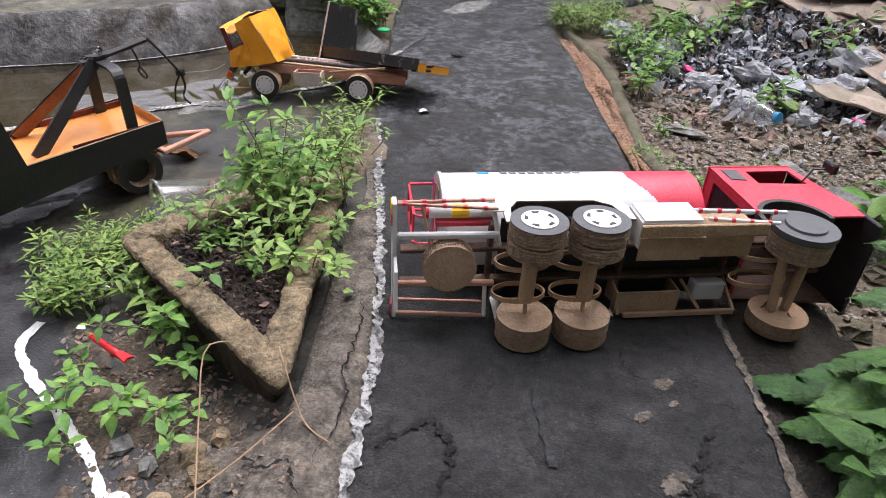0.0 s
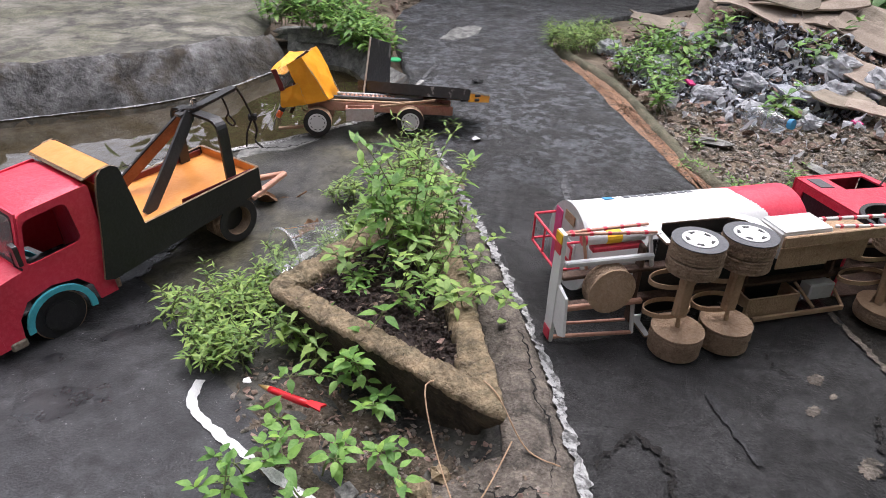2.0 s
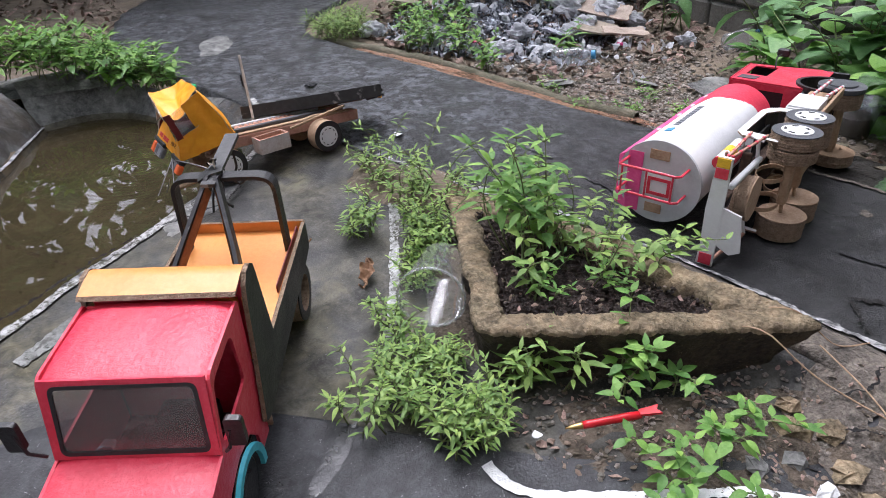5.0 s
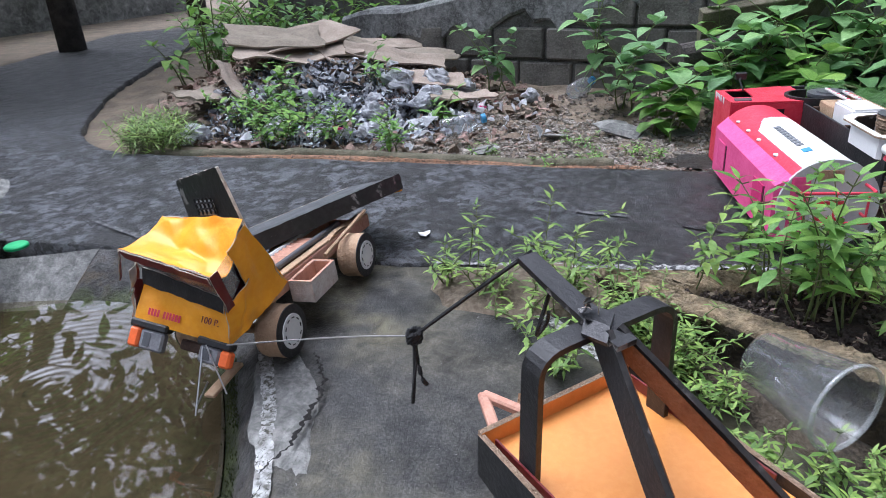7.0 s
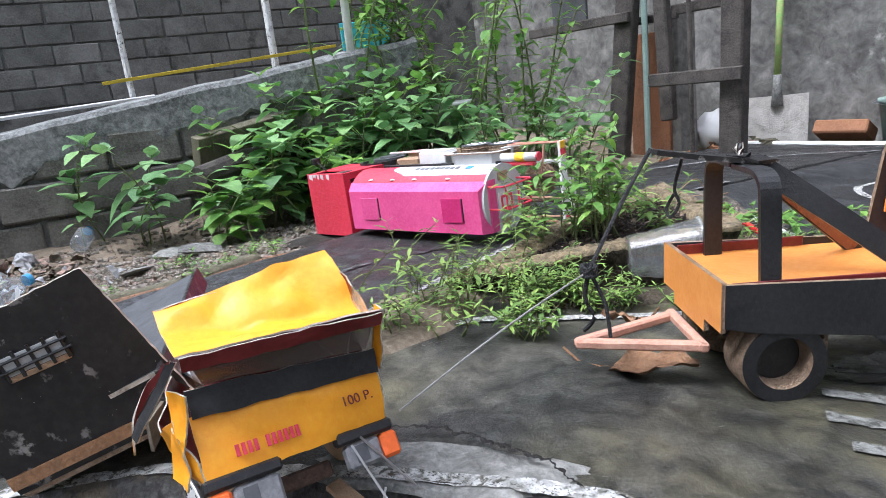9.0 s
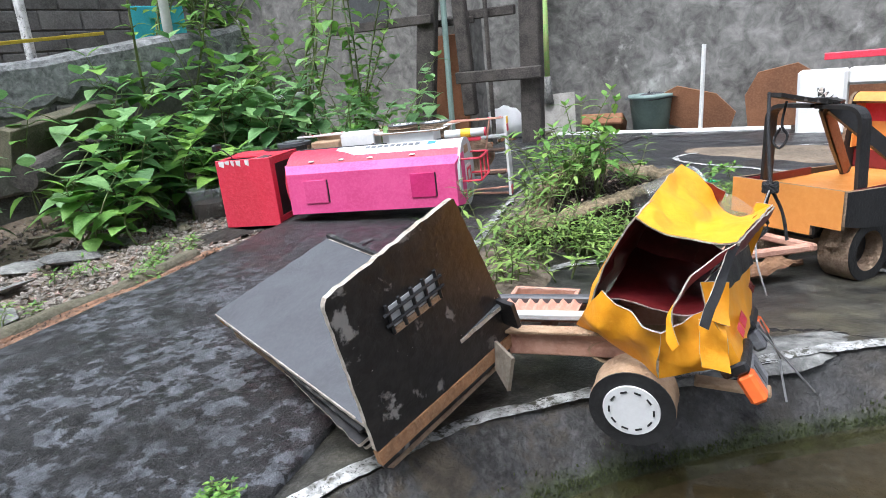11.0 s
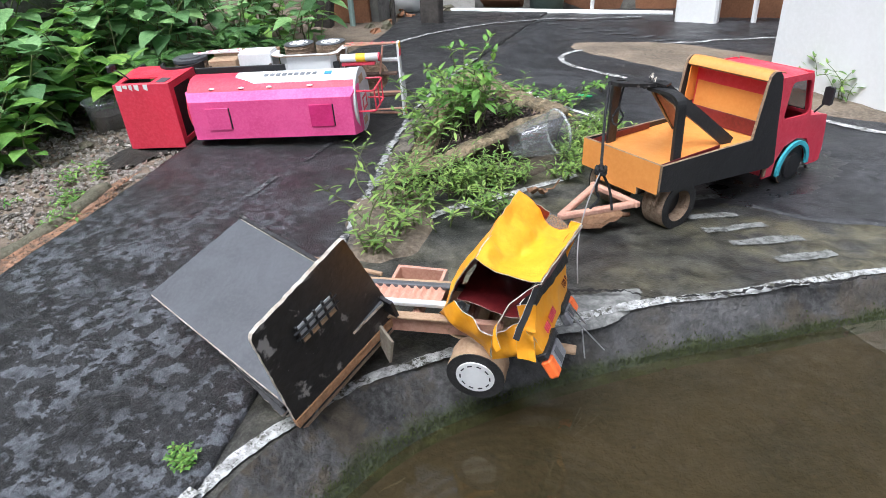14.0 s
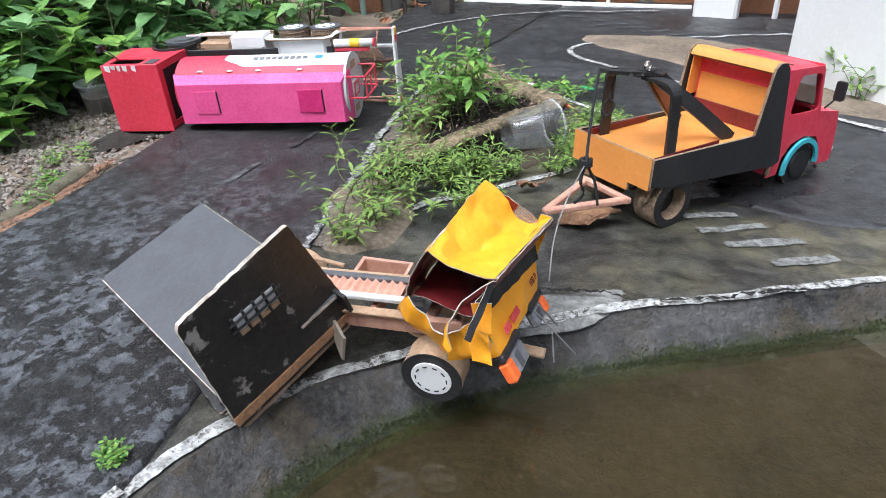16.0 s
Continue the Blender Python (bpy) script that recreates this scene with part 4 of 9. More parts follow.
def layered_wheel(r, w, layers, seed, n=30):
    """A wheel glued from cardboard discs: uneven edges, layer by layer, along z from 0 to w."""
    rr = random.Random(seed)
    prof = [(0.0, 0.0)]
    for i in range(layers):
        q = r * (1 + rr.uniform(-0.035, 0.0))
        prof += [(q * 0.985, w * i / layers + 0.0006), (q, w * (i + 0.5) / layers), (q * 0.97, w * (i + 1) / layers - 0.0003)]
    prof.append((0.0, w))
    return prof


def hoop(name, cx, cy, cz, ra, rb, width, parent, mat=kraft):
    """A bent cardboard band, an ellipse in xz, wide along y."""
    n = 26
    g = Shape()
    v = []
    for s in (1.0, 0.94):
        for y in (cy - width / 2, cy + width / 2):
            v += [(cx + ra * s * math.cos(2 * math.pi * i / n), y, cz + rb * s * math.sin(2 * math.pi * i / n)) for i in range(n)]
    f = []
    for i in range(n):
        j = (i + 1) % n
        f += [(i, j, n + j, n + i), (2 * n + j, 2 * n + i, 3 * n + i, 3 * n + j), (j, i, 2 * n + i, 2 * n + j), (n + i, n + j, 3 * n + j, 3 * n + i)]
    g.add(v, f)
    return part(name, g, mat, parent, "bent cardboard spring band")


def flake(g, rnd, at, size, lie=0.5, mat=0, curl=0.3):
    d = Vector((rnd.gauss(0, 1), rnd.gauss(0, 1), rnd.gauss(0, lie))).normalized()
    n = Vector((rnd.gauss(0, lie), rnd.gauss(0, lie), 1)).normalized()
    s = d.cross(n).normalized()
    n = s.cross(d)
    a, b = size * rnd.uniform(0.7, 1.3), size * rnd.uniform(0.35, 0.8)
    at = Vector(at)
    k = curl * size * rnd.uniform(-1, 1)
    tw = rnd.uniform(-0.5, 0.5)
    v = []
    for t, w in ((-0.5, rnd.uniform(0.0, 0.22)), (-0.2, rnd.uniform(0.3, 0.6)), (0.18, rnd.uniform(0.25, 0.55)), (0.5, rnd.uniform(0.0, 0.18))):
        mid = at + d * a * t + n * k * (1 - 4 * t * t) + s * b * rnd.uniform(-0.15, 0.15)
        side = s + n * tw * t * 2
        v += [mid - side * b * w, mid + side * b * w * rnd.uniform(0.6, 1.2)]
    g.add(v, [(0, 2, 3, 1), (2, 4, 5, 3), (4, 6, 7, 5)], mat)


# -- the tanker lorry, lying on its side: x forward, -y faces the sky, z its own upward way --
uu, vv = Vector((0.9692, 0.2479, 0)), Vector((-0.2479, 0.9692, 0))
tanker = thing("tanker_lorry", frame3((0.235, 0.508, 0.088), uu + Vector((0, 0, -0.012)), vv),
               "red, pink and white cardboard toy tanker lorry lying on its side", "toy truck")
TC, TR, TY = 0.216, 0.067, -0.008
T0, T1 = 0.070, 0.442
g = Shape()
rows, nx, na = [], 190, 132
for i in range(nx + 1):
    x = T0 + (T1 - T0) * i / nx
    q = 1.0 if 0 < i < nx else 0.985
    rows.append([(x, TY - TR * q * math.cos(2 * math.pi * j / na), TC + TR * q * math.sin(2 * math.pi * j / na)) for j in range(na + 1)])
g.grid(rows)
cols = []
for i in range(nx):
    for j in range(na):
        x = T0 + (T1 - T0) * (i + 0.5) / nx
        a = 360 * (j + 0.5) / na
        a = a - 360 if a > 180 else a
        edge = 0.338 - 0.045 * step(14, 36, a) + 0.035 * step(0, -50, a)
        cols.append(1 if (-115 < a < 36 and x < edge) or (a < -100 or a > 130) else 0)
g.m = cols
g.add([rows[-1][j] for j in range(na)], [tuple(range(na))], 0)
g.f = [f[::-1] for f in g.f]
tank = part("tank", g, [tank_red, white_card], tanker, "round red tank with a white side", smooth=True)
g = Shape()
g.lathe([(0.0, -0.0025), (TR + 0.002, -0.0025), (TR + 0.002, 0.0025), (0.0, 0.0025)], 48, disc_pose(T0 - 0.002, TY, TC, "X"))
end = part("tank_end", g, grey_card, tanker, "pale grey round end plate")
part("patch", Shape().box(T0 - 0.0065, T0 - 0.0048, -0.062, -0.046, TC - 0.014, TC + 0.018), kraft, end, "brown paper patch")
part("patch", Shape().box(T0 - 0.0065, T0 - 0.0048, 0.030, 0.046, TC - 0.012, TC + 0.016), kraft, end, "brown paper patch")
part("patch", Shape().box(T0 - 0.0065, T0 - 0.0048, -0.022, 0.018, TC - 0.026, TC + 0.022), white_card, end)
part("emblem", Shape().ring([(-0.018, -0.016), (0.020, -0.016), (0.020, 0.014), (-0.018, 0.014)], [(-0.013, -0.011), (0.015, -0.011), (0.015, 0.009), (-0.013, 0.009)],
                            Matrix.Translation((T0 - 0.0074, 0.0, TC - 0.002)) @ Matrix.Rotation(radians(90), 4, "Y"), 0.0012), red_paint, end, "faded red emblem")
g = Shape()
lo = [(T0 - 0.006, -0.052), (T1 + 0.004, -0.052), (T1 + 0.004, 0.050), (T0 - 0.006, 0.050)]
hi = [(T0 + 0.004, -0.036), (T1 - 0.008, -0.036), (T1 - 0.008, 0.048), (T0 + 0.004, 0.048)]
g.add([(x, y, 0.244) for x, y in lo] + [(x, y, 0.266) for x, y in lo] + [(x, y, 0.289) for x, y in hi],
      [(0, 1, 5, 4), (1, 2, 6, 5), (2, 3, 7, 6), (3, 0, 4, 7), (4, 5, 9, 8), (5, 6, 10, 9), (6, 7, 11, 10), (7, 4, 8, 11), (8, 9, 10, 11), (3, 2, 1, 0)])
hump = part("manhole_deck", g, pink_paint, tanker, "pink folded-card deck on the tank top")
for x, mt in ((0.142, dark_pink), (0.372, pink_paint)):
    flap = part("hatch", Shape().box(x - 0.025, x + 0.025, -0.022, 0.026, 0.2894, 0.2914), mt, hump, "square card hatch flap")
    part("flap_gap", Shape().box(x - 0.028, x - 0.0255, -0.022, 0.026, 0.2892, 0.2900, c=0.0001), black_paint, flap, "dark gap beside the flap")
for x in (0.385, 0.318, 0.255, 0.165):
    g = Shape()
    g.lathe([(0.0075, 0.0), (0.0065, 0.0018), (0.003, 0.0028), (0.0, 0.003)], 9, Matrix.Translation((x, -0.0555, 0.2625)) @ Matrix.Rotation(radians(90), 4, "X") @ Matrix.Diagonal((1, 0.6, 1, 1)))
    part("glue_blob", g, white_card, hump, "dried white glue", smooth=True)
# bars for the lettering on the tank side
g = Shape()
for k in range(9):
    x0 = 0.268 - k * 0.0135
    a = radians(14)
    g.box(-0.0048, 0.0048, -0.0006, 0.0006, -0.005, 0.005, m=Matrix.Translation((x0, TY - (TR + 0.0006) * math.cos(a), TC + (TR + 0.0006) * math.sin(a))) @ Matrix.Rotation(-a, 4, "X"))
part("lettering", g, grey_mark, tank, "row of dark letter bars")
part("badge", Shape().box(-0.008, 0.008, -0.0006, 0.0006, -0.006, 0.006, m=Matrix.Translation((0.130, TY - (TR + 0.0007) * math.cos(a), TC + (TR + 0.0007) * math.sin(a))) @ Matrix.Rotation(-a, 4, "X")),
     blue_mark, tank, "small blue badge")
# rails across the tank end
for yy in (-0.040, 0.004):
    g = Shape().rod([(T0, yy, 0.268), (0.030, yy, 0.268), (0.028, yy, 0.264), (0.028, yy, 0.176), (0.034, yy, 0.170), (T0, yy, 0.170)], 0.0021, 7)
    part("rail", g, red_paint, tanker, "thin red rail across the tank end")
for zz in (0.262, 0.222, 0.180):
    part("rail_post", Shape().rod([(0.028, -0.040, zz), (0.028, 0.004, zz)], 0.0017, 6), red_paint, tanker)

# cab
CY, CX0, CX1, CZ = 0.003, 0.487, 0.616, 0.2505
cab = part("cab", Shape().ring([(-0.070, 0.112), (0.070, 0.112), (0.070, CZ), (-0.070, CZ)], [(-0.058, 0.150), (0.058, 0.150), (0.058, 0.232), (-0.058, 0.232)],
                               frame3((CX0 + 0.0015, CY, 0), (0, 1, 0), (1, 0, 0)), 0.003), red_paint, tanker, "red card cab with cut-out windows")
part("rear_window", Shape().box(CX0 + 0.003, CX0 + 0.005, CY - 0.062, CY + 0.062, 0.146, 0.236, c=0.0004), black_paint, cab, "black painted rear window")
sidepoly = [(CX0, 0.112), (0.545, 0.106), (0.575, 0.100), (0.636, 0.096), (0.640, 0.120), (CX1, CZ), (CX0, CZ)]
part("side", Shape().slab(sidepoly, side_pose(CY + 0.072), 0.003), dark_card, cab, "dark inner face of the cab side")
g = Shape()
g.ring([(0.524, 0.180), (0.628, 0.178), (CX1, CZ), (0.500, CZ), (CX0, CZ), (CX0, 0.20)], [(0.536, 0.197), (0.610, 0.194), (0.606, 0.238), (0.540, 0.237), (0.536, 0.236), (0.536, 0.21)], side_pose(CY - 0.072), 0.003)
arch_in = [(0.528 + 0.046 * math.cos(a), 0.088 + 0.050 * math.sin(a)) for a in np.linspace(radians(152), radians(10), 9)]
g.slab([(CX0, 0.112), *arch_in, (0.636, 0.096), (0.640, 0.120), (0.6281, 0.1779), (0.5241, 0.1799), (CX0, 0.1999)], side_pose(CY - 0.0721), 0.003)
part("side", g, red_paint, cab, "red cab side with an open window")
part("small_window", Shape().slab([(0.499, 0.210), (0.522, 0.206), (0.522, 0.240), (0.499, 0.243)], side_pose(CY - 0.0742), 0.0012), bed_grey, cab, "grey painted small window")
part("roof", Shape().box(CX0 - 0.002, CX1 + 0.001, CY - 0.075, CY + 0.075, CZ, CZ + 0.0035, c=0.001), red_paint, cab, "red card roof")
g = Shape()
rr = random.Random(6)
for x in (0.602, 0.588, 0.575, 0.561, 0.540):
    w = rr.uniform(0.003, 0.006)
    d = rr.uniform(0.006, 0.016)
    g.slab([(x - w, -d), (x + w, -d * 0.7), (x + w * 1.2, 0.0), (x - w * 1.3, 0.0)], Matrix.Translation((0, CY - 0.0735, CZ + 0.0040)) @ Matrix.Rotation(radians(180), 4, "X"), 0.0006)
part("scuff", g, white_card, cab, "white torn paper along the roof edge")
g = Shape().slab([(0.0, -0.071), (0.132, -0.071), (0.132, 0.071), (0.0, 0.071)], frame3((0.640, CY, 0.118), (-0.176, 0, 1), (1, 0, 0.176)), 0.003)
part("windscreen", g, black_paint, cab, "dark cab front")
part("bumper", Shape().box(0.634, 0.641, CY - 0.074, CY + 0.070, 0.066, 0.116), black_paint, cab, "black front bumper")
arc = [(0.528 + 0.052 * math.cos(a), 0.084 + 0.056 * math.sin(a)) for a in np.linspace(math.pi, 0, 14)]
arc2 = [(0.528 + 0.045 * math.cos(a), 0.084 + 0.049 * math.sin(a)) for a in np.linspace(math.pi, 0, 14)]
part("wheel_arch", Shape().slab(arc + arc2[::-1], side_pose(CY - 0.068), 0.020), black_paint, cab, "black wheel arch")
g = Shape().rod([(0.606, CY - 0.074, 0.20), (0.622, CY - 0.092, 0.205), (0.640, CY - 0.096, 0.198)], 0.0016, 6)
g.box(0.636, 0.648, CY - 0.106, CY - 0.090, 0.186, 0.210)
part("mirror", g, black_paint, cab, "small black mirror")

# chassis
# the underside's shade is put into the dark brown of rails and cross members
for y in (-0.030, 0.020):
    part("chassis_rail", Shape().box(0.004, 0.60, y - 0.003, y + 0.003, 0.096, 0.112), dark_card, tanker, "long cardboard rail coloured dark brown as if shaded")
part("floor_board", Shape().box(0.135, 0.486, -0.066, 0.060, 0.1135, 0.1175), black_paint, tanker, "dark underside board")
for x in (0.118, 0.30, 0.45):
    part("cross_member", Shape().box(x, x + 0.006, -0.066, 0.060, 0.098, 0.1125), dark_card, tanker)
bump = part("rear_bumper", Shape().slab([(-0.101, 0.092), (-0.101, 0.112), (-0.02, 0.116), (0.04, 0.114), (0.070, 0.116), (0.070, 0.092)], Matrix.Translation((-0.0035, 0, 0)) @ Matrix(((0, 0, 1, 0), (1, 0, 0, 0), (0, 1, 0, 0), (0, 0, 0, 1))), 0.005),
            white_card, tanker, "white card tail board")
part("tail_plate", Shape().slab([(-0.026, 0.092), (-0.020, 0.066), (0.036, 0.058), (0.044, 0.072), (0.034, 0.092)], Matrix.Translation((-0.0028, 0, 0)) @ Matrix(((0, 0, 1, 0), (1, 0, 0, 0), (0, 1, 0, 0), (0, 0, 0, 1))), 0.004), white_card, bump)
for y0, y1, mt in ((-0.100, -0.086, amber), (-0.085, -0.070, red_paint), (0.050, 0.068, red_paint)):
    part("tail_lamp", Shape().box(-0.0078, -0.0062, y0, y1, 0.094, 0.112), mt, bump, "painted tail lamp")


def bar(name, a, b, r, mat, label="", dashes=None):
    """A straight thin card bar between two points, with painted dashes on it."""
    d = Vector(b) - Vector(a)
    m = frame3(a, d, (0, 0, 1))
    ob = part(name, Shape().box(0, d.length, -r, r, -r, r, m=m), mat, tanker, label)
    if dashes:
        g = Shape()
        for k in range(dashes):
            u = d.length * (k + 0.25) / dashes
            g.box(u, u + d.length * 0.2 / dashes, -r - 0.0006, -r - 0.0001, -r, r, m=m)
            g.box(u, u + d.length * 0.2 / dashes, -r, r, -r - 0.0006, -r - 0.0001, m=m)
        part("dash", g, red_paint, ob, "red painted dashes")
    return ob


for z0, z1 in ((0.103, 0.106), (0.099, 0.083)):
    bar("side_bar", (0.0, -0.098, z0), (0.122, -0.098, z1), 0.0018, pink_wood, "thin pinkish side bar with red dashes", 5)
bar("side_bar", (0.0, 0.052, 0.108), (0.116, 0.058, 0.104), 0.0020, pink_wood, "thin pinkish side bar")
bar("side_bar", (0.0, 0.068, 0.100), (0.116, 0.066, 0.084), 0.0026, pink_wood, "thin pinkish side bar")
bar("side_bar", (0.0, -0.058, 0.090), (0.128, -0.058, 0.088), 0.0042, grey_card, "grey card cross bar")
bar("side_bar", (0.0, 0.018, 0.096), (0.128, 0.018, 0.092), 0.0040, pink_wood, "pinkish card bar")
bar("upright", (0.118, -0.096, 0.094), (0.130, -0.040, 0.090), 0.0026, white_card)
bar("upright", (0.117, 0.022, 0.096), (0.117, 0.068, 0.084), 0.0026, white_card)
bar("upright", (0.030, -0.096, 0.112), (0.044, -0.030, 0.110), 0.0020, pink_wood)
part("corner_plate", Shape().slab([(0.100, 0.082), (0.130, 0.084), (0.132, 0.118), (0.118, 0.112)], side_pose(-0.094), 0.002), white_card, tanker, "white card corner plate")
pipe = part("hose_tube", Shape().rod([(0.040, -0.074, 0.122), (0.128, -0.074, 0.122)], 0.009, 14), white_card, tanker, "white paper tube with a yellow band", smooth=True)
part("band", Shape().rod([(0.070, -0.074, 0.122), (0.092, -0.074, 0.122)], 0.0095, 14), amber, pipe)
part("tube_cap", Shape().rod([(0.037, -0.074, 0.122), (0.0405, -0.074, 0.122)], 0.0095, 14), red_paint, pipe)
part("red_strip", Shape().box(0.050, 0.128, -0.064, -0.056, 0.112, 0.126), red_paint, tanker, "red painted strip")
fl = [(0.130, 0.070), (0.138, 0.070), (0.142, 0.104), (0.154, 0.122), (0.256, 0.121), (0.276, 0.107), (0.287, 0.072), (0.295, 0.070), (0.296, 0.108), (0.284, 0.124), (0.266, 0.132), (0.148, 0.133), (0.132, 0.122)]
for y, inner in ((-0.086, -0.050), (0.066, 0.040)):
    y0, y1 = min(y, inner), max(y, inner)
    g = Shape().slab(fl, side_pose(y), 0.003, 2, 1, 0)
    for a, b in ((2, 3), (3, 4), (4, 5), (5, 6)):
        (ax, az), (bx, bz) = fl[a], fl[b]
        g.add([(ax, y0, az), (bx, y0, bz), (bx, y1, bz), (ax, y1, az), (ax, y0, az + 0.002), (bx, y0, bz + 0.002), (bx, y1, bz + 0.002), (ax, y1, az + 0.002)],
              [(0, 1, 2, 3), (7, 6, 5, 4), (0, 4, 5, 1), (2, 6, 7, 3)], [0, 2, 1, 1])
    part("fender", g, [scuffed_black, kraft_edge, white_card], tanker, "white and dark card mudguard")
tool = part("tool_box", Shape().box(0.298, 0.380, -0.091, -0.050, 0.056, 0.104), white_card, tanker, "white card tool box")
part("lid", Shape().box(0.300, 0.376, -0.0930, -0.0912, 0.056, 0.102), white_card, tool)
part("front_panel", Shape().box(0.299, 0.384, -0.070, -0.036, 0.0525, 0.0555), kraft, tool, "bare cardboard front panel")
part("tool_box", Shape().box(0.388, 0.458, -0.078, -0.032, 0.062, 0.100), kraft, tanker, "brown card box")
part("side_guard", Shape().box(0.294, 0.462, -0.0905, -0.074, 0.046, 0.051), kraft, tanker, "long cardboard side guard")
bar("striped_bar", (0.374, -0.092, 0.082), (0.500, -0.090, 0.076), 0.0024, white_card, "white bar with red dashes", 5)
bar("striped_bar", (0.384, -0.092, 0.060), (0.478, -0.088, 0.052), 0.0022, white_card, "white bar with red dashes", 4)
part("tool_box", Shape().ring([(0.296, 0.076), (0.386, 0.076), (0.386, 0.118), (0.296, 0.118)], [(0.299, 0.079), (0.383, 0.079), (0.383, 0.115), (0.299, 0.115)], side_pose(0.048), 0.034), kraft, tanker, "open brown card box")
part("side_guard", Shape().box(0.308, 0.470, 0.060, 0.0685, 0.0685, 0.0735), kraft, tanker, "long cardboard side guard")
for a, b in (((0.470, 0.064, 0.071), (0.462, 0.030, 0.108)), ((0.398, 0.030, 0.104), (0.420, 0.062, 0.076)), ((0.300, 0.064, 0.071), (0.300, 0.024, 0.108))):
    bar("guard_brace", a, b, 0.0022, kraft)
part("battery_box", Shape().box(0.412, 0.456, 0.026, 0.054, 0.084, 0.108, m=Matrix.Identity(4)), grey_card, tanker, "pale grey box")
WZ = 0.049
for k, x in enumerate((0.161, 0.238)):
    part("axle", Shape().box(x - 0.009, x + 0.009, -0.055, 0.020, WZ - 0.006, WZ + 0.008), kraft, tanker, "rolled cardboard axle")
    part("axle_pin", Shape().rod([(x, 0.018, WZ), (x + 0.001, 0.040, WZ - 0.002)], 0.0030, 7), kraft, tanker, "thin twisted card pin")
    for y in (-0.026, 0.022):
        hoop("spring", x - 0.004, y, 0.074, 0.036, 0.021, 0.007, tanker)
    w1 = part("wheel", Shape().lathe(layered_wheel(0.036, 0.020, 5, 3 + k), 32, disc_pose(x + 0.004, -0.054, WZ + 0.004) @ Matrix.Rotation(radians(180), 4, "X")), kraft_edge, tanker, "thick wheel of stacked cardboard discs")
    part("outer_disc", Shape().lathe(layered_wheel(0.0358, 0.021, 5, 23 + k), 32, disc_pose(x + 0.005, -0.0755, WZ + 0.005) @ Matrix.Rotation(radians(180), 4, "X")), kraft_edge, w1)
    part("tyre_face", Shape().lathe([(0.0, 0.0), (0.0352, 0.0), (0.0352, 0.0012), (0.0, 0.0012)], 32, disc_pose(x + 0.005, -0.0968, WZ + 0.005) @ Matrix.Rotation(radians(180), 4, "X")), bed_grey, w1, "grey painted tyre face")
    part("hubcap", Shape().lathe([(0.0, 0.0), (0.0225, 0.0), (0.0225, 0.0010), (0.0, 0.0010)], 28, disc_pose(x + 0.005, -0.0982, WZ + 0.005) @ Matrix.Rotation(radians(180), 4, "X")), white_card, w1, "white round hubcap")
    g = Shape()
    for q in range(5):
        a = 2 * math.pi * q / 5 + 0.4 + k
        g.slab([(-0.0050, -0.0012), (0.0048, -0.0020), (0.0035, 0.0028), (-0.003, 0.0018)],
               Matrix.Translation((x + 0.005 + 0.0165 * math.cos(a), -0.0997, WZ + 0.005 + 0.0165 * math.sin(a))) @ Matrix.Rotation(radians(90), 4, "X") @ Matrix.Rotation(a + math.pi / 2, 4, "Z"), 0.0006)
    part("hub_slot", g, black_paint, w1)
    w2 = part("wheel", Shape().lathe(layered_wheel(0.0365, 0.034, 8, 13 + k), 32, disc_pose(x, 0.0375, WZ - 0.004)), kraft_edge, tanker, "thick wheel of stacked cardboard discs")
    part("disc_face", Shape().lathe([(0.0, 0.0), (0.0360, 0.0), (0.0360, 0.0015), (0.0, 0.0015)], 32, disc_pose(x, 0.0360, WZ - 0.004)), kraft_face, w2, "plain brown cardboard disc")
x = 0.518
for dx in (-0.014, 0.014):
    part("axle", Shape().rod([(x + dx * 1.2, -0.040, WZ + 0.004), (x + dx * 0.7, 0.046, WZ)], 0.0065, 8), kraft, tanker, "rolled cardboard axle")
for y in (-0.026, 0.016):
    hoop("spring", x - 0.024, y, 0.080, 0.042, 0.020, 0.007, tanker)
w1 = part("wheel", Shape().lathe(layered_wheel(0.0405, 0.030, 5, 31), 32, disc_pose(x + 0.002, -0.040, WZ + 0.010) @ Matrix.Rotation(radians(180), 4, "X")), [kraft_edge], tanker, "front wheel of cardboard discs with a black face")
part("tyre_face", Shape().lathe([(0.0, 0.0), (0.0400, 0.0), (0.0410, 0.003), (0.0410, 0.009), (0.0, 0.009)], 32, disc_pose(x + 0.002, -0.0702, WZ + 0.010) @ Matrix.Rotation(radians(180), 4, "X")), bed_grey, w1)
part("hubcap", Shape().lathe([(0.0, 0.0), (0.026, 0.0), (0.025, 0.003), (0.0, 0.003)], 28, disc_pose(x + 0.002, -0.0794, WZ + 0.010) @ Matrix.Rotation(radians(180), 4, "X")), bed_grey, w1, "flat dark hubcap")
w2 = part("wheel", Shape().lathe(layered_wheel(0.039, 0.022, 4, 33), 32, disc_pose(x - 0.002, 0.048, WZ - 0.005)), kraft_edge, tanker, "thin front wheel of cardboard discs")
part("disc_face", Shape().lathe([(0.0, 0.0), (0.0385, 0.0), (0.0385, 0.0015), (0.0, 0.0015)], 32, disc_pose(x - 0.002, 0.0465, WZ - 0.005)), kraft, w2, "torn brown cardboard disc")
g = Shape()
rr = random.Random(8)
for k in range(9):
    flake(g, rr, (x - 0.002 + rr.uniform(-0.016, 0.016), 0.044, WZ - 0.005 + rr.uniform(-0.016, 0.016)), 0.016, 0.9, 0, 0.6)
part("torn_card", g, kraft_edge, w2, "torn card shreds round the hub")
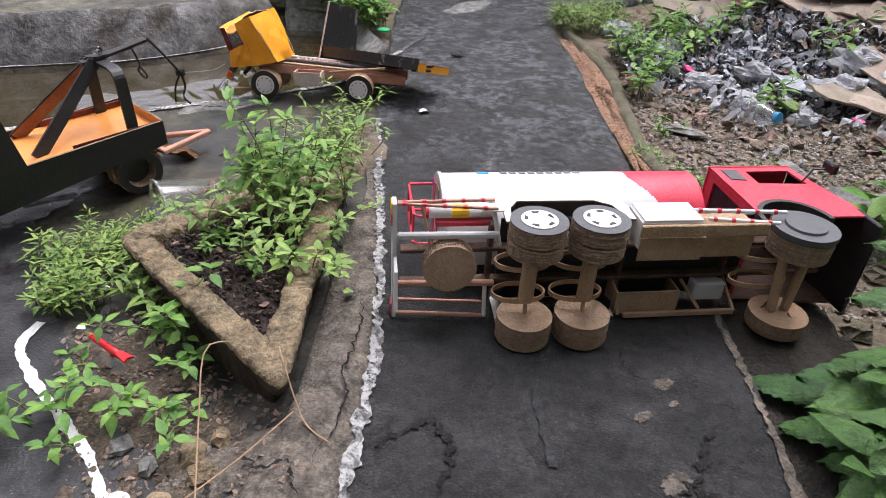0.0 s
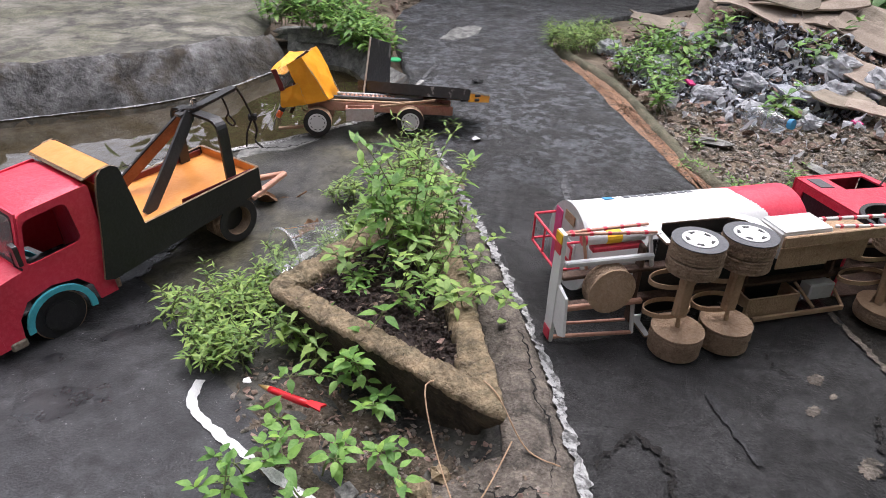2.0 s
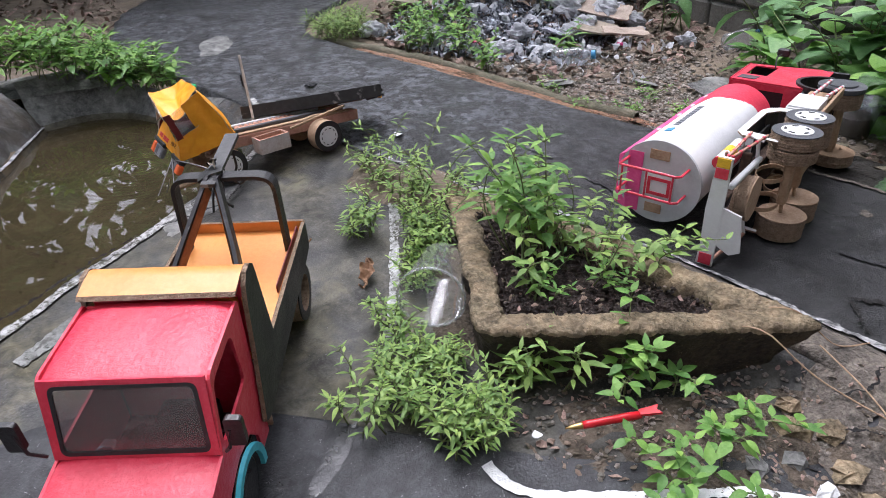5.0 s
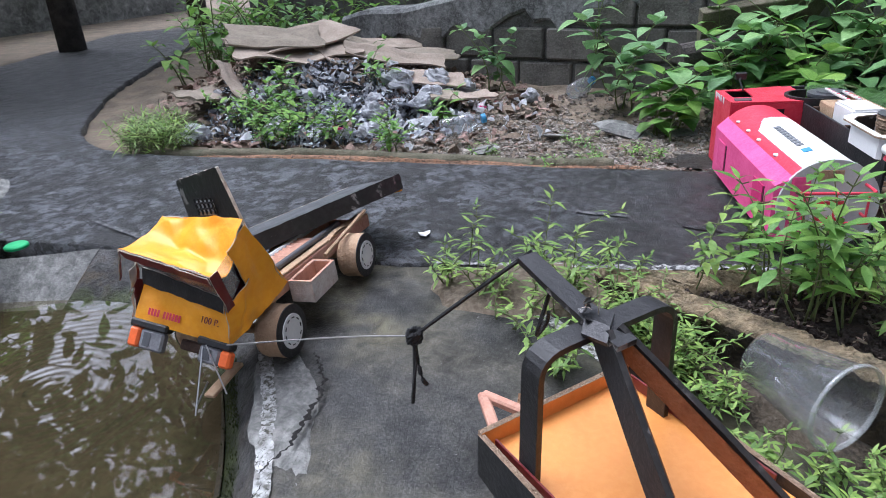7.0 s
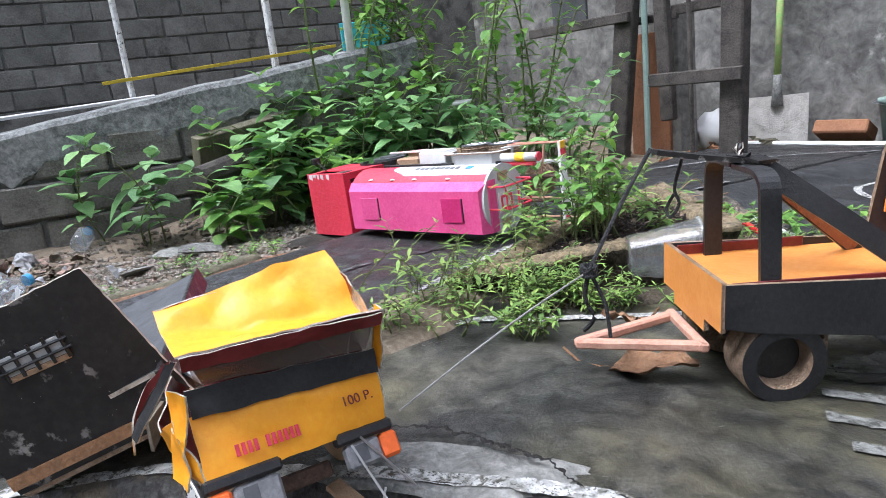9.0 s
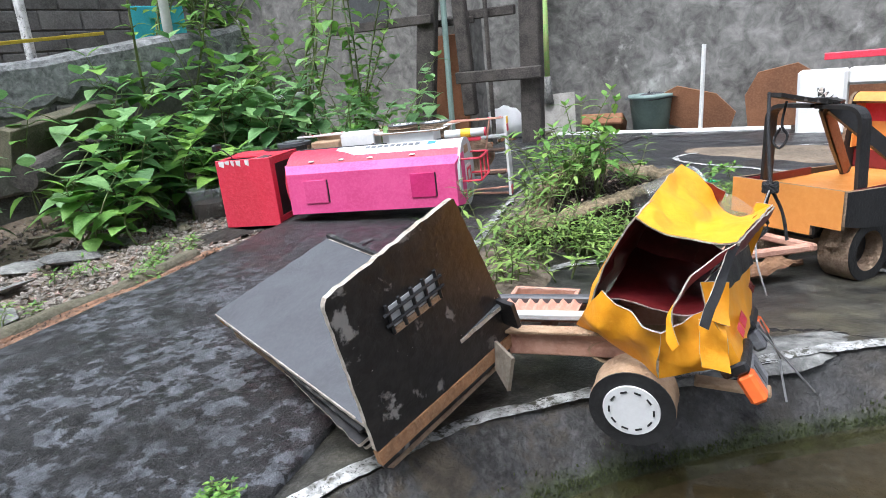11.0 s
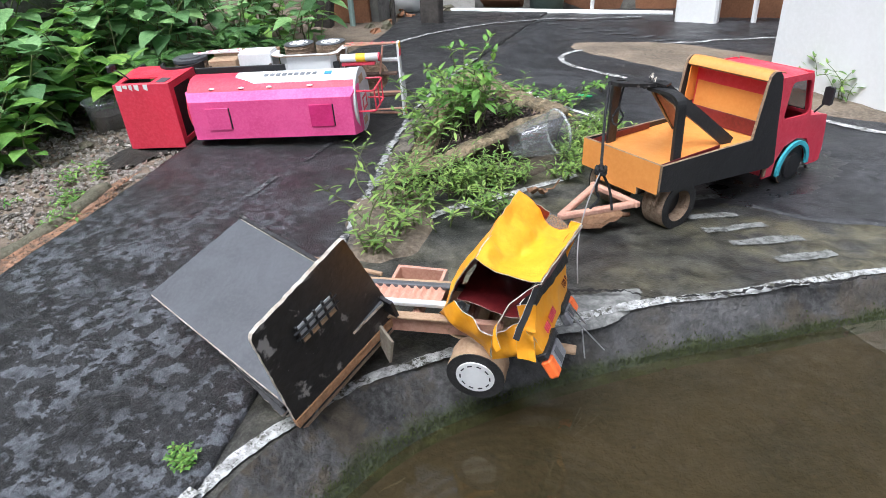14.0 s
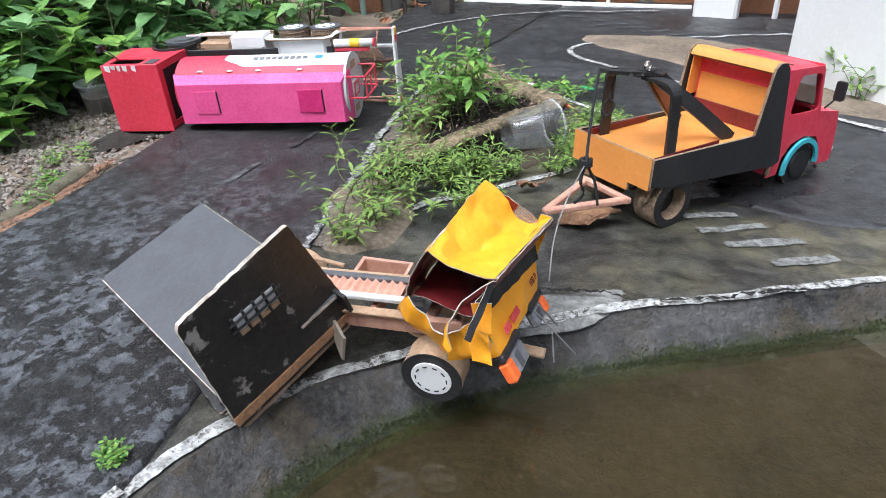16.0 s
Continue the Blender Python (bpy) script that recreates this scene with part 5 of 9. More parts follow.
spare = part("spare_wheel", Shape().lathe(layered_wheel(0.0345, 0.022, 4, 41), 32, disc_pose(0.065, -0.019, 0.072, "Z")), kraft_edge, tanker, "spare wheel of cardboard discs")
part("disc_face", Shape().lathe([(0.0, 0.0), (0.0340, 0.0), (0.0340, 0.0015), (0.0, 0.0015)], 32, disc_pose(0.065, -0.019, 0.0706, "Z")), kraft_face, spare)

# -- the tow truck: x forward from the tail, y to its left, z up --
fw = Vector((-0.59, -0.807, 0))
tow = thing("tow_truck", frame3((-0.335, 0.993, -0.010), fw + Vector((0, 0, -0.042)), (0, 0, 1)), "red, orange and black cardboard toy tow truck", "toy truck")
HW = 0.080
BZ = 0.118
part("bed", Shape().box(0.0, 0.262, -HW + 0.003, HW - 0.003, BZ - 0.004, BZ), orange_card, tow, "glossy orange card bed")
part("tail_panel", Shape().slab([(-HW, 0.085), (-0.045, 0.085), (-0.045, 0.072), (0.04, 0.072), (0.04, 0.085), (HW, 0.085), (HW, 0.133), (-HW, 0.133)],
                                frame3((0.0, 0, 0), (0, -1, 0), (-1, 0, 0)), 0.005, 0, 1), [orange_card, kraft_edge], tow, "orange card tail panel with torn corrugated edge")
sp = [(0.0, 0.090), (0.028, 0.084), (0.292, 0.058), (0.306, 0.064), (0.292, 0.130), (0.280, 0.200), (0.274, 0.222), (0.264, 0.231), (0.250, 0.232), (0.241, 0.226), (0.238, 0.214), (0.224, 0.124), (0.0, 0.132)]
for y in (-HW, HW):
    part("side_panel", Shape().slab(sp, side_pose(y), 0.005, 0, 1), [black_paint, kraft_edge], tow, "black card side panel with bare cardboard edge")
hoop_line = [(0.2400, 0.2190), (0.2425, 0.2245), (0.2470, 0.2290), (0.254, 0.2320), (0.266, 0.2305), (0.288, 0.2255)]
g = Shape()
outer_rows = [[(x, y, z) for y in np.linspace(-HW + 0.003, HW - 0.003, 9)] for x, z in hoop_line]
inner_rows = [[(x + 0.004, y, z - 0.0035) for y in np.linspace(-HW + 0.003, HW - 0.003, 9)] for x, z in hoop_line]
g.grid(outer_rows[::-1])
g.grid(inner_rows)
for k in (0, -1):
    g.grid([outer_rows[k], inner_rows[k]], 1)
for k in (0, -1):
    g.grid([[r[k] for r in outer_rows], [r[k] for r in inner_rows]], 1)
g.m = [0] * (len(g.f) - 26) + [1] * 26
part("headboard_top", g, [orange_card, kraft_edge], tow, "orange card top bent over the hoop", smooth=True)
hm = frame3((0.245, 0, 0), (0, -1, 0), (-1, 0, 0.12))
part("headboard", Shape().slab([(-HW + 0.012, 0.140), (HW - 0.004, 0.136), (HW - 0.004, 0.198), (-HW + 0.010, 0.206)], hm, 0.003), orange_card, tow, "orange card headboard behind the cab")
part("headboard_low", Shape().box(0.252, 0.255, -HW + 0.004, HW - 0.004, 0.119, 0.146), dark_red, tow, "dark red printed strip")
part("headboard_back", Shape().box(0.266, 0.269, -HW + 0.004, HW - 0.004, 0.130, 0.226), red_paint, tow, "red cab rear panel")
part("hoop_side", Shape().slab([(0.240, 0.150), (0.272, 0.150), (0.268, 0.222), (0.246, 0.222)], side_pose(HW - 0.006), 0.002), orange_card, tow, "orange inner side of the hoop")
for y in (-HW + 0.008, HW - 0.008):
    part("kick_strip", Shape().box(0.01, 0.15, y - 0.001, y + 0.001, BZ + 0.001, BZ + 0.012), dark_red, tow, "dark printed inner strip")

# boom
def strap(name, pts, w, t, wide, label="black card strip"):
    """A flat strip along pts, wide in the given way."""
    pts = [Vector(p) for p in pts]
    wide = Vector(wide).normalized()
    rows = []
    for i, p in enumerate(pts):
        d = (pts[min(i + 1, len(pts) - 1)] - pts[max(i - 1, 0)]).normalized()
        n = d.cross(wide).normalized()
        rows.append([p + wide * w / 2 + n * t / 2, p - wide * w / 2 + n * t / 2, p - wide * w / 2 - n * t / 2, p + wide * w / 2 - n * t / 2, p + wide * w / 2 + n * t / 2])
    g = Shape().grid(rows)
    g.m = [(0, 1, 0, 1)[i % 4] for i in range(len(g.f))]
    g.add([*rows[0][:4]], [(3, 2, 1, 0)], 1)
    g.add([*rows[-1][:4]], [(0, 1, 2, 3)], 1)
    return part(name, g, [black_paint, scuffed_black], tow, label)


def bend(p, q, k=7):
    """Points of a strip that runs up, bends over and runs on."""
    p, q = Vector(p), Vector(q)
    c = Vector((q.x, p.y * 0.96, q.z))
    return [tuple(p)] + [tuple((p * 0.18 + c * 0.82) * (1 - t) ** 2 + c * 2 * t * (1 - t) + (c * 0.62 + q * 0.38) * t * t) for t in np.linspace(0, 1, k)] + [tuple(q)]


strap("arch_leg", bend((0.047, -0.068, 0.117), (0.044, -0.006, 0.2275)), 0.019, 0.005, (1, 0, 0), "bent black card arch")
strap("arch_leg", bend((0.047, 0.066, 0.117), (0.045, 0.000, 0.2280)), 0.019, 0.005, (1, 0, 0), "bent black card arch")
for y0, y1 in ((-0.056, -0.014), (0.050, -0.004)):
    strap("brace", [(0.200, y0, 0.117), (0.13, y0 * 0.55 + y1 * 0.45, 0.172), (0.056, y1, 0.229)], 0.021, 0.005, (0.55, 0, 0.75), "black and brown card brace")
    d = Vector((0.144, y0 - y1, -0.112)).normalized()
    side = d.cross(Vector((0.55, 0, 0.75))).normalized() * (-0.0031 if y0 > 0 else 0.0031)
    w = Vector((0.55, 0, 0.75)).normalized() * 0.0092
    a, b = Vector((0.196, y0, 0.120)) - side, Vector((0.066, y1 * 0.94 + y0 * 0.06, 0.2215)) - side
    g = Shape().add([a - w, a + w, b + w, b - w, a - w - side * 0.2, a + w - side * 0.2, b + w - side * 0.2, b - w - side * 0.2], [(0, 1, 2, 3), (7, 6, 5, 4), (0, 4, 5, 1), (2, 6, 7, 3)])
    part("brace_lining", g, bare_brown, tow, "bare brown inner face of the brace")
strap("boom", [(0.075, -0.010, 0.2300), (0.045, -0.010, 0.2330), (0.0, -0.008, 0.2400), (-0.040, -0.006, 0.2475)], 0.018, 0.005, (0, 1, 0), "black card boom")
strap("boom_plate", [(0.060, -0.026, 0.2325), (0.050, -0.014, 0.2362), (0.040, 0.0, 0.2368)], 0.020, 0.003, (1, 0.3, 0))
g = Shape()
rr = random.Random(15)
for k in range(7):
    flake(g, rr, (0.040 + rr.uniform(-0.004, 0.006), -0.012 + rr.uniform(-0.005, 0.005), 0.240 + 0.0012 * k), 0.010, 1.2, k % 2, 0.5)
part("boom_pin", g, [scuffed_black, paper_edge], tow, "torn card stub with glue")
for a, b in (((-0.002, 0.045, 0.058), (-0.120, 0.004, 0.050)), ((-0.002, -0.045, 0.058), (-0.120, 0.004, 0.050))):
    d = Vector(b) - Vector(a)
    g = Shape().box(0, d.length, -0.0055, 0.0055, -0.005, 0.005, m=frame3(a, d, (0, 0, 1)))
    part("lift_arm", g, pink_wood, tow, "pinkish wooden tow arm")
part("lift_bar", Shape().box(-0.010, 0.000, -0.052, 0.052, 0.0535, 0.0635), pink_wood, tow, "pinkish wooden cross bar")

# running gear
part("chassis", Shape().box(0.02, 0.42, -0.030, 0.030, 0.060, 0.085), scuffed_black, tow, "dark card chassis box")
part("axle", Shape().rod([(0.058, -0.06, 0.050), (0.058, 0.06, 0.050)], 0.008, 9), kraft, tow)
part("axle", Shape().rod([(0.376, -0.06, 0.040), (0.376, 0.06, 0.040)], 0.008, 9), kraft, tow)
for sgn in (-1, 1):
    m = Matrix.Translation((0.058, sgn * 0.036, 0.050)) @ Matrix.Rotation(radians(-90 * sgn), 4, "X")
    wheel = part("wheel", Shape().lathe([(0.026, 0.0), (0.038, 0.001), (0.0405, 0.004), (0.0405, 0.020), (0.0395, 0.022), (0.0405, 0.024), (0.0405, 0.040), (0.039, 0.0425), (0.0395, 0.0445), (0.026, 0.0445), (0.025, 0.038),
                                         (0.024, 0.022), (0.0, 0.022)], 34, m, [0, 0, 0, 0, 0, 0, 0, 1, 1, 0, 0, 1]), [kraft_edge, black_paint], tow, "cardboard ring wheel with a black face", smooth=False)
    part("hub", Shape().lathe([(0.0, 0.0), (0.0235, 0.0), (0.0235, 0.002), (0.0, 0.002)], 26, m @ Matrix.Translation((0, 0, 0.0225))), black_paint, wheel, "sunken black hub")
    m = Matrix.Translation((0.378, sgn * 0.052, 0.0395)) @ Matrix.Rotation(radians(-90 * sgn), 4, "X")
    wheel = part("wheel", Shape().lathe(layered_wheel(0.038, 0.020, 2, 51), 32, m), [black_paint], tow, "black front wheel")
    part("hubcap", Shape().lathe([(0.0, 0.0), (0.024, 0.0), (0.023, 0.005), (0.0, 0.005)], 28, m @ Matrix.Translation((0, 0, 0.0205))), black_paint, wheel, "flat black hub disc")
    part("rim_line", Shape().lathe([(0.0368, 0.0), (0.0384, 0.0), (0.0384, 0.0012), (0.0368, 0.0012)], 32, m @ Matrix.Translation((0, 0, 0.0195))), kraft_edge, wheel)
    part("tyre_face", Shape().lathe([(0.0, 0.0), (0.0366, 0.0), (0.0366, 0.0012), (0.0, 0.0012)], 32, m @ Matrix.Translation((0, 0, 0.0202))), black_paint, wheel)
    arc = [(0.376 + 0.050 * math.cos(a), 0.038 + 0.050 * math.sin(a)) for a in np.linspace(radians(188), radians(-2), 16)]
    arc2 = [(0.376 + 0.041 * math.cos(a), 0.038 + 0.042 * math.sin(a)) for a in np.linspace(radians(188), radians(-2), 16)]
    part("wheel_arch", Shape().slab(arc + arc2[::-1], side_pose(sgn * 0.0785), 0.005), teal_paint, tow, "turquoise wheel arch")
    part("mud_flap", Shape().box(0.098, 0.103, sgn * 0.058 - 0.012, sgn * 0.058 + 0.012, 0.040, 0.088), kraft_edge, tow, "cardboard mud flap")
    part("mud_flap", Shape().box(-0.001, 0.004, -0.008, 0.008, 0.0, 0.042, m=Matrix.Translation((0.012, sgn * 0.060, 0.058)) @ Matrix.Rotation(radians(24), 4, "Y")), kraft_edge, tow, "cardboard mud flap")
    part("hanger", Shape().box(0.285, 0.291, sgn * 0.078 - 0.003, sgn * 0.078 + 0.003, 0.040, 0.066, m=Matrix.Identity(4)), kraft_edge, tow)
    hoop("spring", 0.058, sgn * 0.024, 0.080, 0.030, 0.013, 0.008, tow)

# cab of red card: a shaped shell
CW = 0.074
ZB = 0.034
prof = [(0.290, ZB), (0.318, ZB), (0.322, 0.062), (0.340, 0.084), (0.376, 0.092), (0.412, 0.084), (0.428, 0.062), (0.432, ZB - 0.006), (0.468, ZB - 0.008), (0.474, 0.060), (0.470, 0.090), (0.462, 0.120),
        (0.404, 0.130)]


def rounded(poly, r, n=5):
    """A polygon with its corners rounded."""
    out = []
    for i, p in enumerate(poly):
        p, a, b = Vector(p), Vector(poly[i - 1]), Vector(poly[(i + 1) % len(poly)])
        rr = r[i] if isinstance(r, tuple) else r
        s, e = p + (a - p).normalized() * rr, p + (b - p).normalized() * rr
        out += [tuple(s * (1 - t) ** 2 + p * 2 * t * (1 - t) + e * t * t) for t in np.linspace(0, 1, n)]
    return out


winl = rounded([(0.316, 0.138), (0.396, 0.134), (0.382, 0.198), (0.322, 0.202)], 0.011)
upper_o = rounded([(0.288, 0.1265), (0.404, 0.1300), (0.384, 0.210), (0.286, 0.215)], (0.001, 0.001, 0.010, 0.006))
tcab = part("cab", Shape().box(0.286, 0.289, -CW + 0.003, CW - 0.003, 0.040, 0.213, c=0.0006), red_paint, tow, "red card cab with a sloping bonnet")
for sgn in (-1, 1):
    g = Shape()
    g.slab(prof + [(0.288, 0.1266)], side_pose(sgn * CW), 0.003)
    g.ring(upper_o, winl, side_pose(sgn * CW), 0.003)
    part("side", g, red_paint, tcab, "red cab side with an open window")
    g = Shape().rod([(0.404, sgn * 0.080, 0.136), (0.412, sgn * 0.088, 0.150), (0.412, sgn * 0.092, 0.172)], 0.0018, 6)
    mir = part("mirror_arm", g, black_paint, tcab, "black wire mirror arm")
    part("mirror", Shape().slab(rounded([(-0.008, 0.152), (0.008, 0.152), (0.008, 0.184), (-0.008, 0.184)], 0.004), Matrix.Translation((0.409, sgn * 0.096, 0)) @ Matrix(((0, 0, 1, 0), (1, 0, 0, 0), (0, 1, 0, 0), (0, 0, 0, 1))), 0.006), black_paint if sgn < 0 else scuffed_black, mir, "black card wing mirror")
rows = []
for x, z in ((0.286, 0.2145), (0.300, 0.2165), (0.350, 0.2150), (0.376, 0.2120), (0.385, 0.2095)):
    rows.append([(x, y, z - 0.006 * (abs(y) / CW) ** 6) for y in np.linspace(-CW - 0.001, CW + 0.001, 17)])
part("roof", Shape().grid(rows), red_paint, tcab, "faded red card roof", smooth=True)
rows = []
for x, z in ((0.402, 0.1310), (0.410, 0.1320), (0.440, 0.1275), (0.460, 0.1215), (0.465, 0.1165)):
    rows.append([(x, y, z - 0.004 * (abs(y) / CW) ** 6) for y in np.linspace(-CW - 0.001, CW + 0.001, 17)])
part("bonnet", Shape().grid(rows), red_paint, tcab, "sloping red card bonnet", smooth=True)
rows = [[(x, y, z) for y in np.linspace(-CW, CW, 9)] for x, z in ((0.463, 0.119), (0.466, 0.112), (0.456, 0.088), (0.456, 0.070))]
part("front_panel", Shape().grid(rows), red_paint, tcab, "red front panel set back under the bonnet")
part("bumper", Shape().box(0.456, 0.476, -CW - 0.002, CW + 0.002, 0.026, 0.068), red_paint, tcab, "red card bumper")
gr = part("grille", Shape().box(0.4762, 0.4775, -0.050, 0.050, 0.038, 0.058), black_paint, tcab, "black painted grille")
part("badge", Shape().ring([(0.009 * math.cos(a), 0.009 * math.sin(a)) for a in np.linspace(0, 2 * math.pi, 18, endpoint=False)],
                           [(0.007 * math.cos(a), 0.007 * math.sin(a)) for a in np.linspace(0, 2 * math.pi, 18, endpoint=False)], frame3((0.4784, 0, 0.048), (0, 1, 0), (1, 0, 0)), 0.001), grey_card, gr, "plain grey ring")
for y in (-0.066, 0.066):
    part("headlamp", Shape().lathe([(0.0, 0.0), (0.010, 0.0), (0.0095, 0.002), (0.0, 0.0025)], 20, frame3((0.4762, y, 0.048), (0, 1, 0), (1, 0, 0))), grey_card, tcab, "round grey paper headlamp")
g = Shape().slab([(-CW + 0.006, 0.0), (CW - 0.006, 0.0), (CW - 0.010, 0.077), (-CW + 0.010, 0.077)], frame3((0.4035, 0, 0.1315), (0, -1, 0), (-1, 0, -0.22)), 0.0008)
ws = part("windscreen", g, film_mat, tcab, "dark tinted film windscreen")
g = Shape().ring([(-CW, 0.0), (CW, 0.0), (CW - 0.002, 0.081), (-CW + 0.002, 0.081)], [(-CW + 0.009, 0.006), (CW - 0.009, 0.006), (CW - 0.012, 0.074), (-CW + 0.012, 0.074)],
                 frame3((0.4030, 0, 0.1312), (0, -1, 0), (-1, 0, -0.22)), 0.003)
part("screen_frame", g, red_paint, ws)
black_o = rounded([(-CW + 0.007, 0.004), (CW - 0.007, 0.004), (CW - 0.010, 0.076), (-CW + 0.010, 0.076)], 0.008)
black_i = rounded([(-CW + 0.0105, 0.008), (CW - 0.0105, 0.008), (CW - 0.0135, 0.0725), (-CW + 0.0135, 0.0725)], 0.006)
part("screen_seal", Shape().ring(black_o, black_i, frame3((0.4042, 0, 0.1312), (0, -1, 0), (-1, 0, -0.22)), 0.002), black_paint, ws, "thin black seal round the windscreen")
part("tear", Shape().box(0.430, 0.452, CW - 0.006, CW + 0.004, 0.020, 0.0335), board_mat, tcab, "torn bare cardboard corner")
part("dashboard", Shape().box(0.292, 0.455, -CW + 0.004, CW - 0.004, 0.062, 0.066), scuffed_black, tcab)
g = Shape().rod([(0.45, -0.05, 0.030), (0.478, -0.055, 0.016), (0.497, -0.035, 0.014), (0.492, 0.0, 0.018)], 0.0035, 7)
part("front_hook", g, board_mat, tow, "bent cardboard strip under the bumper")

# -- the crushed yellow tipper: x forward from the rear axle, y to its left, z up from the ground --
yf, yl = Vector((-0.997, -0.078, 0)), Vector((0.078, -0.997, 0))
tip = thing("tipper_truck", frame3((-0.0267, 1.4223, 0.024), yf, (0, 0.072, 1)), "yellow and black cardboard toy tipper truck, crushed and broken", "toy truck")
TW = Matrix(tip.matrix_world).inverted()
for x, nm in ((0.0, "rear"), (0.2165, "front")):
    part("axle", Shape().rod([(x, -0.05, 0.033), (x, 0.05, 0.033)], 0.006, 8), kraft, tip, "thin card axle")
    for sgn in (-1, 1):
        m = Matrix.Translation((x, sgn * 0.042, 0.033)) @ Matrix.Rotation(radians(-90 * sgn), 4, "X")
        wheel = part("wheel", Shape().lathe([(0.0, 0.0), (0.0315, 0.0), (0.0325, 0.004), (0.0318, 0.014), (0.0325, 0.026), (0.032, 0.030), (0.0, 0.030)], 36, m, [0] * 6), kraft, tip, "cardboard wheel with a black rim")
        part("tyre_face", Shape().lathe([(0.0, 0.0), (0.0322, 0.0), (0.0322, 0.0012), (0.0, 0.0012)], 36, m @ Matrix.Translation((0, 0, 0.0302))), black_paint, wheel)
        hub = part("hubcap", Shape().lathe([(0.0, 0.0), (0.0215, 0.0), (0.0212, 0.0012), (0.0, 0.0012)], 32, m @ Matrix.Translation((0, 0, 0.0315))), white_card, wheel, "round white hubcap with black dashes")
        g = Shape()
        for q in range(10):
            a = 2 * math.pi * q / 10
            g.slab([(-0.0026, -0.0007), (0.0026, -0.0007), (0.0026, 0.0007), (-0.0026, 0.0007)],
                   m @ Matrix.Translation((0.0165 * math.cos(a), 0.0165 * math.sin(a), 0.0331)) @ Matrix.Rotation(a + math.pi / 2, 4, "Z"), 0.0005)
        part("hub_dash", g, black_paint, wheel)
    for y in (-0.030, 0.030):
        hoop("spring", x, y, 0.058, 0.040, 0.014, 0.008, tip)
RT = Matrix.Translation((0, 0, -0.028)) @ Matrix.Rotation(radians(-3), 4, "Y")
for y in (-0.030, 0.030):
    part("chassis_rail", Shape().box(-0.10, 0.245, y - 0.004, y + 0.004, 0.070, 0.092, 0, RT), pink_wood, tip, "pinkish card chassis rail")
    part("rail_flange", Shape().box(-0.09, 0.20, y - 0.009, y + 0.003, 0.0925, 0.0955, 0, RT), kraft, tip)
    part("runner", Shape().box(-0.03, 0.20, y * 0.55 - 0.004, y * 0.55 + 0.004, 0.0960, 0.1030, 0, RT), grey_card if y < 0 else bed_grey, tip, "grey card runner strip")
for x in (-0.08, 0.06, 0.135, 0.20):
    part("cross_member", Shape().box(x, x + 0.010, -0.0255, 0.0255, 0.074, 0.088, 0, RT), pink_wood, tip)
g = Shape()
rows = []
for i in range(61):
    x = 0.04 + 0.13 * i / 60
    z = 0.099 + 0.0028 * math.sin(i / 60 * 2 * math.pi * 13)
    rows.append([RT @ Vector((x, -0.013, z)), RT @ Vector((x, 0.013, z))])
g.grid(rows)
part("corrugated_strip", g, pink_wood, tip, "strip of bare corrugated card", smooth=True)
box = part("fuel_tank", Shape().ring([(0.085, 0.036), (0.150, 0.036), (0.150, 0.070), (0.085, 0.070)], [(0.088, 0.039), (0.147, 0.039), (0.147, 0.067), (0.088, 0.067)], Matrix.Translation((0, 0, 0.050)), 0.030, 1, 0), [paper_white, pink_wood], tip,
           "open white card fuel tank box")
part("tank_lining", Shape().ring([(0.0884, 0.0394), (0.1466, 0.0394), (0.1466, 0.0666), (0.0884, 0.0666)], [(0.0892, 0.0402), (0.1458, 0.0402), (0.1458, 0.0658), (0.0892, 0.0658)], Matrix.Translation((0, 0, 0.0505)), 0.028), pink_wood, box, "pinkish bare inside")
part("tank_floor", Shape().box(0.090, 0.145, 0.041, 0.065, 0.035, 0.038), kraft, box)
part("prop", Shape().rod([(0.07, 0.048, 0.064), (-0.06, 0.052, 0.080)], 0.003, 7), kraft, tip, "loose card stick")
for k, (a, b) in enumerate((((-0.10, 0.045, 0.088), (-0.165, 0.050, 0.090)), ((-0.165, 0.050, 0.090), (-0.168, 0.02, 0.084)), ((-0.12, 0.05, 0.079), (-0.165, 0.052, 0.080)))):
    d = Vector(b) - Vector(a)
    part("tail_frame", Shape().box(0, d.length, -0.003, 0.003, -0.003, 0.003, m=frame3(a, d, (0, 0, 1))), black_paint, tip, "thin black card tail frame")

def worn_outline(poly, r, amp):
    """A card outline with knocked corners and a slightly frayed edge."""
    pts = rounded(poly, (0.002, 0.003, r, r * 0.7), 5)
    out = []
    for i, p in enumerate(pts):
        q = pts[(i + 1) % len(pts)]
        k = max(1, int(math.dist(p, q) / 0.006))
        for j in range(k):
            x, y = p[0] + (q[0] - p[0]) * j / k, p[1] + (q[1] - p[1]) * j / k
            out.append((x + amp * noise.noise((x * 160, y * 160, 2)), y + amp * noise.noise((x * 160, y * 160, 7))))
    return out


